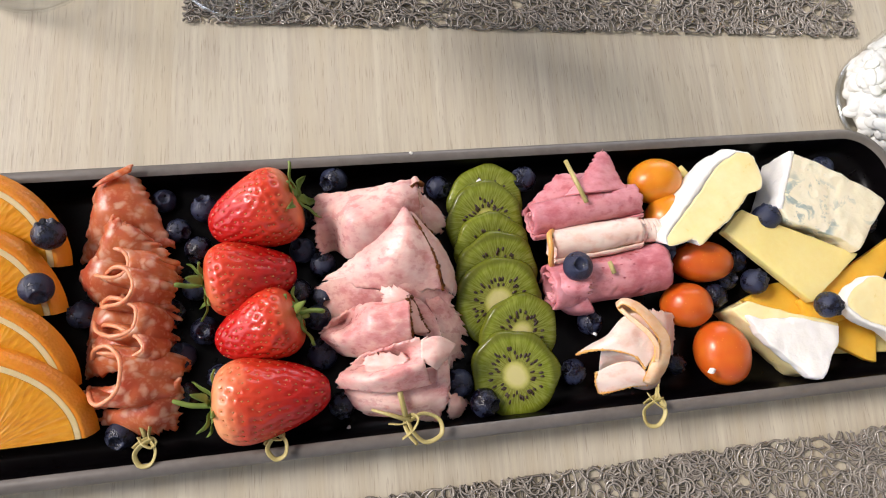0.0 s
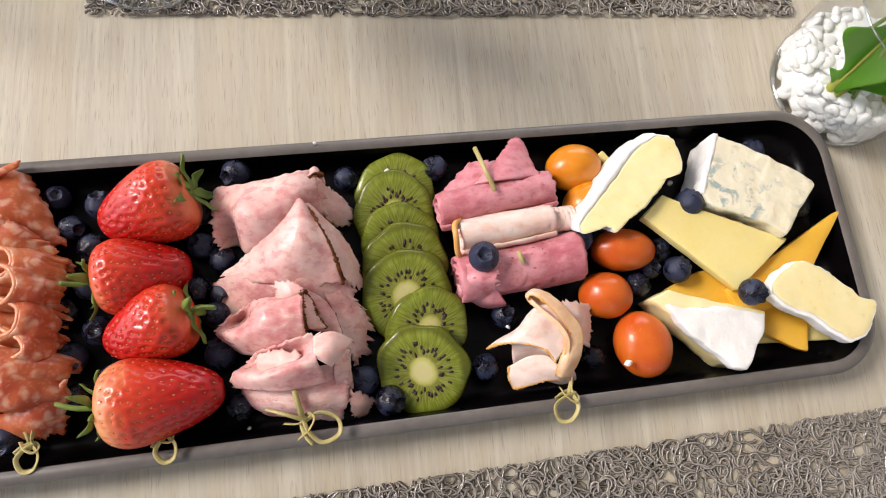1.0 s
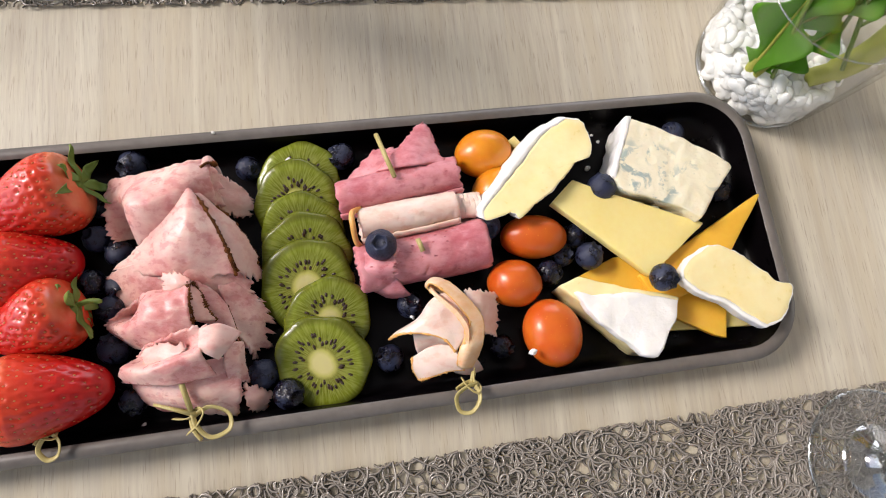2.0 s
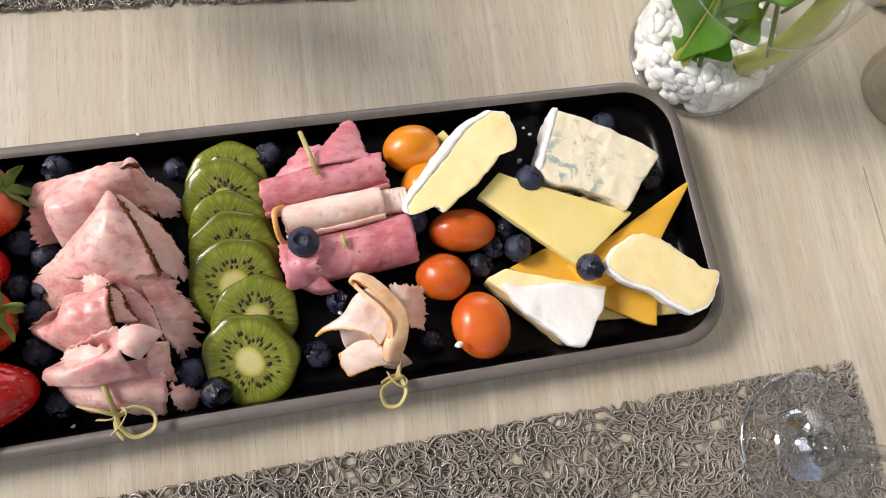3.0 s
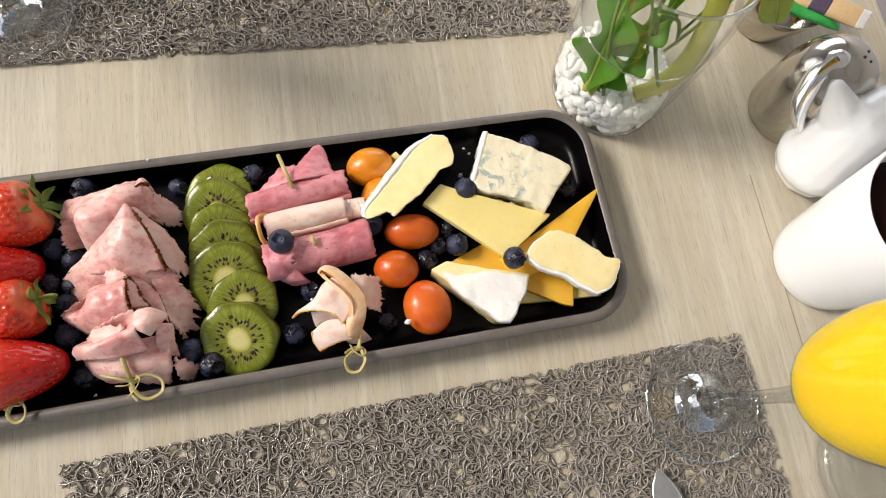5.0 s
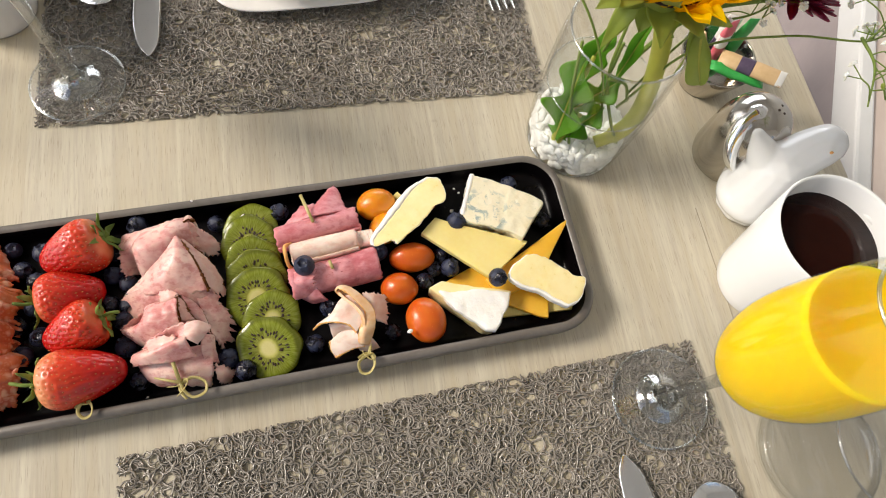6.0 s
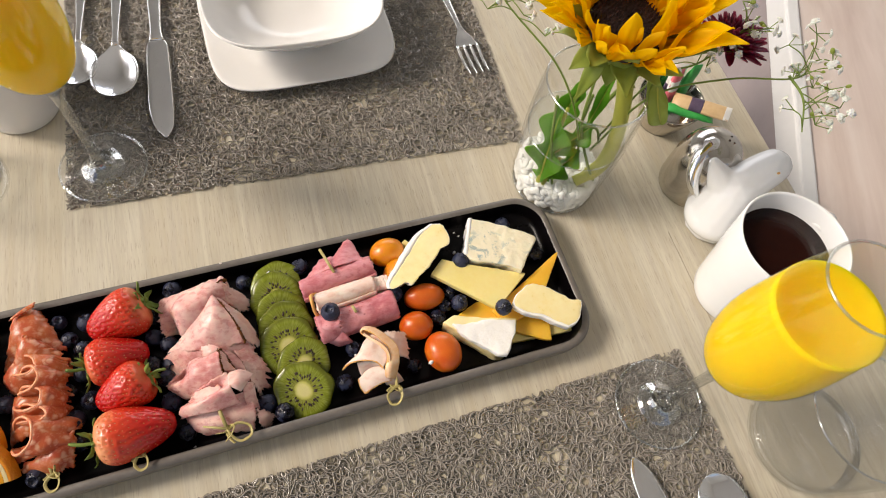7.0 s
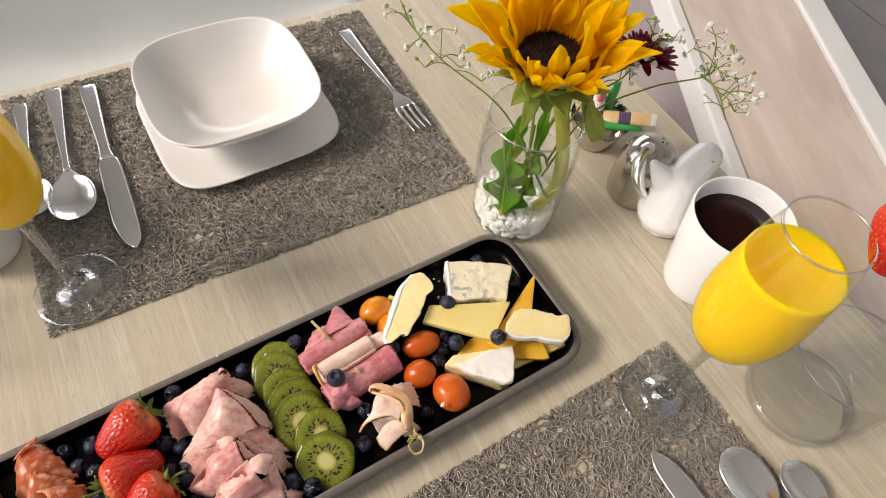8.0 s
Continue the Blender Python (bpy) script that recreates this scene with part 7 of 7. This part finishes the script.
# ---- vase with flowers ----
VX, VY = 0.2145, 0.1755
vase = thing("glass_vase", "clear barrel-shaped glass vase half full of water", "vase", m=pose(VX, VY, 0))
wall_o = smooth_line([(0.0365, 0.0), (0.0395, 0.003), (0.0408, 0.012), (0.0432, 0.045), (0.0444, 0.08), (0.0436, 0.114), (0.0418, 0.1345)], 5)
wall_i = [(r - 0.0022, max(z, 0.006)) for r, z in wall_o]
part("glass_wall", lathe([(0, 0.0)] + wall_o + [(0.0409, 0.1357), (0.0398, 0.1351)] + list(reversed(wall_i)) + [(0, 0.006)], 72), M_GLASS, vase)
part("rim", tube([(0.0408 * math.cos(k * math.pi / 32), 0.0408 * math.sin(k * math.pi / 32), 0.1351) for k in range(65)], 0.0009, 8, caps=False), M_EDGE, vase, "rounded clear rim")
part("thick_foot", tube([(0.0372 * math.cos(k * math.pi / 32), 0.0372 * math.sin(k * math.pi / 32), 0.0022) for k in range(65)], 0.0016, 8, caps=False), M_EDGE, vase, "thick clear foot")
part("waterline", tube([(0.0416 * math.cos(k * math.pi / 32), 0.0416 * math.sin(k * math.pi / 32), 0.0786) for k in range(65)], 0.0006, 6, caps=False), M_EDGE, vase, "bright edge of the water")
part("water", lathe([(0, 0.078), (0.03, 0.078), (0.0416, 0.0786)], 64), M_WATER, vase, "still water surface")

prng = random.Random(21)
# hidden white core, added so the gaps between pebbles come out lighter
peb = lathe([(0, 0.0065), (0.0355, 0.0065), (0.0368, 0.01), (0.0374, 0.02), (0.035, 0.0262), (0, 0.0288)], 32)
for i in range(520):
    a, k = prng.uniform(0, 2 * math.pi), prng.random()
    if k < 0.5:
        rr, z = 0.0365 + prng.uniform(-0.001, 0.0008), prng.uniform(0.008, 0.027)
    else:
        rr = 0.036 * math.sqrt(prng.random())
        z = 0.0265 + prng.uniform(-0.002, 0.002)
    z += 0.004 * (-math.cos(a - 0.7)) * min(1.0, z / 0.025)
    s = prng.uniform(0.0031, 0.005)
    flat_on = (1.35 if k < 0.5 else 0.15)
    m = Matrix.Translation((rr * math.cos(a), rr * math.sin(a), z)) @ Matrix.Rotation(a, 4, "Z") @ Matrix.Rotation(flat_on + prng.uniform(-0.35, 0.35), 4, "Y") @ Matrix.Rotation(prng.uniform(0, 6.3), 4, "Z") @ Matrix.Diagonal((s * 1.15, s * prng.uniform(0.65, 0.95), s * prng.uniform(0.4, 0.55), 1))
    bmesh.ops.create_icosphere(peb, subdivisions=2, radius=1.0, matrix=m)
tagged(part("vase_pebbles", peb, M_PEBBLE, m=pose(VX, VY, 0)), "white pebbles round a white filler core in the bottom of the vase", "pebbles", kind="stuff")

# sunflower
HEAD = Vector((0.2175, 0.18, 0.184))
sf = thing("sunflower", "yellow sunflower with a dark brown disc standing in the vase", "flower")
part("stalk", tube(smooth_line([(0.219, 0.1525, 0.031), (0.232, 0.154, 0.0365), (0.243, 0.1565, 0.05), (0.2455, 0.1615, 0.08), (0.239, 0.171, 0.125), (0.221, 0.179, 0.176)], 6), [0.005] * 6 + [0.0064] * 25, 14), M_STALK, sf, "thick pale green stalk")
HEAD_M = Matrix.Translation(HEAD) @ Euler((radians(7), radians(3), 0)).to_matrix().to_4x4()
disc = blob(0.0285, 0.0285, 0.011, 48, 24)
drng = random.Random(17)
for v in disc.verts:
    v.co.z += 0.0016 * noise.noise(v.co * 520) - 0.004 * max(0, 1 - math.hypot(v.co.x, v.co.y) / 0.014)
for k in range(260):
    a, rr = k * 2.39996, 0.0275 * math.sqrt((k + 0.5) / 260)
    zz = 0.011 * math.sqrt(max(0, 1 - (rr / 0.0285) ** 2)) - 0.004 * max(0, 1 - rr / 0.014)
    bmesh.ops.create_cone(disc, cap_ends=True, segments=5, radius1=0.0009, radius2=0.0003, depth=0.0042 if rr > 0.014 else 0.0028, matrix=Matrix.Translation((rr * math.cos(a), rr * math.sin(a), zz + 0.001)) @ Euler((drng.uniform(-0.4, 0.4), drng.uniform(-0.4, 0.4), 0)).to_matrix().to_4x4())
part("seed_disc", disc, M_DISC, sf, "dark brown seed disc", m=HEAD_M @ Matrix.Translation((0, 0, 0.003)))


def petal_mesh(ln, wd, cup, bend, seed):
    """A broad ray petal: two folds along it, pointed tip, curling sides."""
    def fn(u, v):
        s = 2 * v - 1
        half = wd / 2 * (0.42 + 0.58 * math.sin(math.pi * min(1.0, u / 0.9) * 0.55)) if u < 0.5 else wd / 2 * max(0.02, (1 - ((u - 0.5) / 0.5) ** 2.1)) * (0.42 + 0.58 * math.sin(math.pi * min(1.0, u / 0.9) * 0.55))
        ridge = 0.0011 * math.cos(2.5 * math.pi * s) * math.sin(math.pi * min(1, u * 1.1))
        z = bend * u * u * ln + cup * s * s * half * 1.1 + 0.0019 * math.sin(7 * u + seed) + 0.0016 * s * math.sin(9 * u + 2.3 * seed) + ridge
        return (s * half + 0.0014 * math.sin(4 * u + seed * 2), ln * u, z)
    bm = sheet(fn, 16, 10, 0.0004)
    me = bpy.data.meshes.new("petal")
    bm.to_mesh(me)
    bm.free()
    me.materials.append(M_PETAL)
    me.polygons.foreach_set("use_smooth", [True] * len(me.polygons))
    return me


frng = random.Random(3)
petals = [petal_mesh(frng.uniform(0.048, 0.06), frng.uniform(0.017, 0.0225), frng.uniform(0.1, 0.9), frng.uniform(-0.2, 0.3), k) for k in range(10)]
for layer, (count, r0, lift, z0) in enumerate(((18, 0.0265, 42, -0.002), (17, 0.028, 60, 0.0), (15, 0.0285, 76, 0.002))):
    for k in range(count):
        a = 360 * (k + 0.5 * layer + frng.uniform(-0.28, 0.28)) / count
        facing = math.cos(radians(a - 135))
        ob = new("petal", frng.choice(petals))
        ob.parent = sf
        up_tilt = lift + 4 * max(0.0, facing) + frng.uniform(-14, 14)
        spread = max(0.0, math.cos(radians(a - 50)), math.cos(radians(a + 120)))
        left = max(0.0, math.cos(radians(a - 60))) ** 2
        up_tilt += 2 - 20 * left - 5 * spread + 14 * max(0.0, math.cos(radians(a + 120))) ** 2
        size = (0.97 + 0.1 * left - 0.05 * layer) * (0.74 if facing > 0.3 else 1.1) + frng.uniform(-0.07, 0.07)
        ob.matrix_basis = HEAD_M @ pose(0, 0, z0, 0, 0, a) @ Matrix.Translation((0, r0, 0)) @ pose(0, 0, 0, up_tilt, frng.uniform(-16, 16), frng.uniform(-9, 9)) @ Matrix.Scale(size, 4)


def pointed_leaf(name, ln, wd, bend, material, parent, m, seed=0.0):
    def fn(u, v):
        s = 2 * v - 1
        prof = math.sin(math.pi * (0.08 + 0.92 * u) ** 0.7) ** 0.9 if u < 0.99 else 0.02
        half = wd / 2 * prof
        return (s * half, ln * u, bend * ln * u * u + 0.25 * abs(s) * half + 0.08 * wd * math.sin(8 * u + seed) * s)
    return part(name, sheet(fn, 14, 8, 0.0004), material, parent, m=m)


def lobed_leaf(parent, base, tip, face, wd, lobes, depth, arch, seed, material):
    """A leaf from base to tip whose upper side turns to face; rounded lobes, raised midrib."""
    a, b = Vector(base), Vector(tip)
    ax = b - a
    side = ax.cross(Vector(face)).normalized()
    nrm = side.cross(ax).normalized()

    def fn(u, v):
        s = 2 * v - 1
        prof = (0.25 + 0.75 * math.sin(math.pi * min(1.0, 0.08 + u * 0.8)) ** 0.8) * max(0.03, 1 - u ** 7) ** 0.5
        cell = lobes * u + seed + (0.3 if s > 0 else 0.0)
        wave = (0.5 + 0.5 * math.cos(2 * math.pi * cell)) ** 1.3
        half = wd / 2 * prof * (1 - depth * wave)
        q = a + ax * (u + 0.3 * (1 - wave) * abs(s) * (1 - u) / max(lobes, 1)) + side * (s * half)
        return tuple(q + nrm * (arch * ax.length * math.sin(math.pi * u) + 0.3 * half * abs(s) - 0.0012 * math.exp(-(s / 0.12) ** 2) + 0.09 * wd * math.sin(9 * u + seed) * s))
    leaf = part("leaf", sheet(fn, 44, 12, 0.0004), material, parent)
    part("midrib", tube([tuple(Vector(fn(k / 16, 0.5)) + nrm * 0.0002) for k in range(16)], [0.0014 - 0.001 * k / 15 for k in range(16)], 6), M_STALK, leaf)
    return leaf


for k in range(17):
    a = 360 * k / 17 + frng.uniform(-9, 9)
    pointed_leaf("sepal", frng.uniform(0.028, 0.038), frng.uniform(0.018, 0.024), frng.uniform(-0.5, 0.5), M_SEPAL, sf, HEAD_M @ pose(0, 0, -0.007, 0, 0, a) @ Matrix.Translation((0, 0.014, 0)) @ pose(0, 0, 0, frng.uniform(-14, 26), frng.uniform(-25, 25), 0), k)
for k in range(11):
    a = 360 * k / 11 + frng.uniform(-12, 12)
    pointed_leaf("sepal", frng.uniform(0.02, 0.03), frng.uniform(0.015, 0.019), frng.uniform(-0.6, 0.4), M_SEPAL, sf, HEAD_M @ pose(0, 0, -0.011, 0, 0, a) @ Matrix.Translation((0, 0.01, 0)) @ pose(0, 0, 0, frng.uniform(-34, -4), frng.uniform(-25, 25), 0), k)
part("receptacle", blob(0.026, 0.026, 0.012, 24, 12, 0.05), M_SEPAL, sf, "green flower base", m=HEAD_M @ Matrix.Translation((0, 0, -0.006)))
pointed_leaf("leaf", 0.05, 0.02, -0.9, M_SEPAL, sf, HEAD_M @ pose(0.016, -0.014, -0.008, -24, 0, -140), 1)
lobed_leaf(sf, (0.246, 0.157, 0.158), (0.262, 0.142, 0.116), (-0.65, -0.6, 0.45), 0.018, 0.8, 0.2, 0.12, 0.5, M_SEPAL)
pointed_leaf("leaf", 0.032, 0.013, -0.7, M_SEPAL, sf, HEAD_M @ pose(-0.018, -0.012, -0.008, -28, 0, 140), 2)

# rocket leaves standing in the water
rk = thing("rocket_sprig", "green lobed rocket leaves on pale stalks inside the vase", "leaves")
TO_EYE = (-0.6, -0.55, 0.6)
part("stalk", tube(smooth_line([(0.186, 0.158, 0.03), (0.188, 0.163, 0.045), (0.192, 0.168, 0.07), (0.197, 0.176, 0.11)], 6), [0.0028] * 12 + [0.0016] * 7, 8), M_STALK, rk, "pale leaf stalk")
part("stalk", tube(smooth_line([(0.188, 0.155, 0.03), (0.192, 0.157, 0.045), (0.2, 0.162, 0.06)], 6), 0.002, 8), M_STALK, rk, "pale leaf stalk")
lobed_leaf(rk, (0.186, 0.158, 0.034), (0.193, 0.178, 0.108), TO_EYE, 0.038, 2.3, 0.72, 0.05, 0.62, M_LEAF)
lobed_leaf(rk, (0.189, 0.156, 0.037), (0.217, 0.162, 0.066), TO_EYE, 0.026, 2.4, 0.74, 0.03, 0.4, M_LEAF)
lobed_leaf(rk, (0.193, 0.166, 0.06), (0.222, 0.166, 0.096), TO_EYE, 0.026, 2.3, 0.66, 0.05, 2.6, M_LEAF)
lobed_leaf(rk, (0.197, 0.182, 0.07), (0.21, 0.188, 0.125), (-0.5, -0.7, 0.3), 0.022, 2.2, 0.4, 0.06, 0.2, M_LEAF)
lobed_leaf(rk, (0.226, 0.178, 0.075), (0.232, 0.182, 0.135), TO_EYE, 0.012, 1.6, 0.4, 0.05, 0.4, M_LEAF)
for pts in ([(0.196, 0.152, 0.035), (0.187, 0.165, 0.08), (0.184, 0.178, 0.125)], [(0.237, 0.15, 0.031), (0.222, 0.154, 0.06), (0.208, 0.165, 0.1), (0.204, 0.17, 0.15)], [(0.21, 0.19, 0.03), (0.207, 0.184, 0.09), (0.204, 0.176, 0.16)], [(0.222, 0.19, 0.03), (0.218, 0.178, 0.08), (0.209, 0.17, 0.13)], [(0.24, 0.17, 0.06), (0.225, 0.165, 0.09), (0.205, 0.16, 0.105)]):
    part("stalk", tube(smooth_line(pts, 6), 0.0012, 8), M_THIN, rk)

# burgundy chrysanthemum
mum = thing("chrysanthemum", "burgundy chrysanthemum beside the sunflower", "flower")
MUM = Vector((0.306, 0.167, 0.168))
part("stalk", tube(smooth_line([(0.228, 0.184, 0.03), (0.238, 0.186, 0.09), (0.262, 0.182, 0.14), (0.298, 0.168, 0.166)], 6), 0.0018, 8), M_THIN, mum)
mrng = random.Random(9)


def mum_petal():
    def fn(u, v):
        s = 2 * v - 1
        half = 0.0031 * math.sin(math.pi * (0.15 + 0.85 * u * 0.96)) ** 0.6
        return (s * half, 0.021 * u, 0.004 * u * u + 0.5 * half * s * s)
    bm = sheet(fn, 8, 4, 0.0003)
    me = bpy.data.meshes.new("petal")
    bm.to_mesh(me)
    bm.free()
    me.materials.append(M_MUM)
    me.polygons.foreach_set("use_smooth", [True] * len(me.polygons))
    return me


mp_me = mum_petal()
for k in range(90):
    ob = new("petal", mp_me)
    ob.parent = mum
    el = 5 + 75 * (k / 90)
    ob.matrix_basis = Matrix.Translation(MUM) @ pose(0, 0, 0, -8, 12, 0) @ pose(0, 0, 0, 0, 0, k * 137.5 + mrng.uniform(-8, 8)) @ pose(0, 0.002, 0.002, el - 12 + mrng.uniform(-8, 8), mrng.uniform(-15, 15), 0) @ Matrix.Scale(1.3 - 0.5 * k / 90, 4)


# gypsophila sprays
def floret_mesh():
    bm = bmesh.new()
    for k in range(11):
        d = Vector((math.sin(k * 2.4) * math.sqrt(k / 11), math.cos(k * 2.4) * math.sqrt(k / 11), 0.6 - 0.5 * k / 11))
        bmesh.ops.create_icosphere(bm, subdivisions=1, radius=1.0, matrix=Matrix.Translation(d * 0.0018) @ Matrix.Rotation(k, 4, "Z") @ Matrix.Diagonal((0.0013, 0.0009, 0.0006, 1)))
    me = bpy.data.meshes.new("floret")
    bm.to_mesh(me)
    bm.free()
    me.materials.append(M_GYP)
    me.polygons.foreach_set("use_smooth", [True] * len(me.polygons))
    return me


def bud_mesh():
    bm = blob(0.0012, 0.0012, 0.0017, 8, 6)
    me = bpy.data.meshes.new("bud")
    bm.to_mesh(me)
    bm.free()
    me.materials.append(M_SEPAL)
    return me


FLORET, BUD = floret_mesh(), bud_mesh()


def gypsophila(trunk, tips, seed, label, start=0.45):
    g = thing("gypsophila", label, "flower", "sprays of small white flowers", None)
    rng = random.Random(seed)
    line = smooth_line(trunk, 8)
    part("stalk", tube(line, [0.0011 - 0.0006 * k / len(line) for k in range(len(line))], 6), M_THIN, g)
    for i in range(tips):
        t = start + (1 - start) * (i + rng.random() * 0.6) / tips
        p = Vector(line[min(int(t * (len(line) - 1)), len(line) - 1)])
        d = Vector((rng.uniform(-1, 1), rng.uniform(-1, 1), rng.uniform(-0.35, 0.9))).normalized()
        q = p + d * rng.uniform(0.012, 0.026)
        mid = p.lerp(q, 0.5) + Vector((0, 0, 0.003))
        part("twig", tube(smooth_line([tuple(p), tuple(mid), tuple(q)], 4), 0.00045, 5), M_THIN, g)
        for j in range(rng.choice((2, 3, 4))):
            e = q + Vector((rng.uniform(-1, 1), rng.uniform(-1, 1), rng.uniform(-0.3, 1))).normalized() * rng.uniform(0.004, 0.011)
            part("twig", tube([tuple(q), tuple(e)], 0.00035, 5), M_THIN, g)
            open_ = rng.random() < 0.82
            ob = new("floret" if open_ else "bud", FLORET if open_ else BUD)
            ob.parent = g
            ob.matrix_basis = Matrix.Translation(e) @ (e - q).to_track_quat("Z", "Y").to_matrix().to_4x4() @ Matrix.Scale(rng.uniform(0.9, 1.45), 4)
    return g


gypsophila([(0.22, 0.16, 0.05), (0.2, 0.166, 0.11), (0.178, 0.186, 0.152), (0.147, 0.228, 0.176), (0.135, 0.27, 0.19)], 12, 2, "spray of tiny white gypsophila flowers leaning out of the vase", 0.7)
gypsophila([(0.23, 0.165, 0.06), (0.255, 0.16, 0.13), (0.3, 0.145, 0.158), (0.346, 0.13, 0.167), (0.372, 0.148, 0.166)], 8, 5, "spray of tiny white gypsophila flowers leaning out of the vase", 0.75)
gypsophila([(0.34, 0.132, 0.168), (0.338, 0.11, 0.169), (0.322, 0.084, 0.168)], 8, 6, "drooping twig of tiny white gypsophila flowers", 0.3)
gypsophila([(0.236, 0.17, 0.07), (0.26, 0.172, 0.135), (0.285, 0.162, 0.162), (0.322, 0.172, 0.19)], 13, 7, "dense spray of tiny white gypsophila flowers beside the sunflower", 0.62)
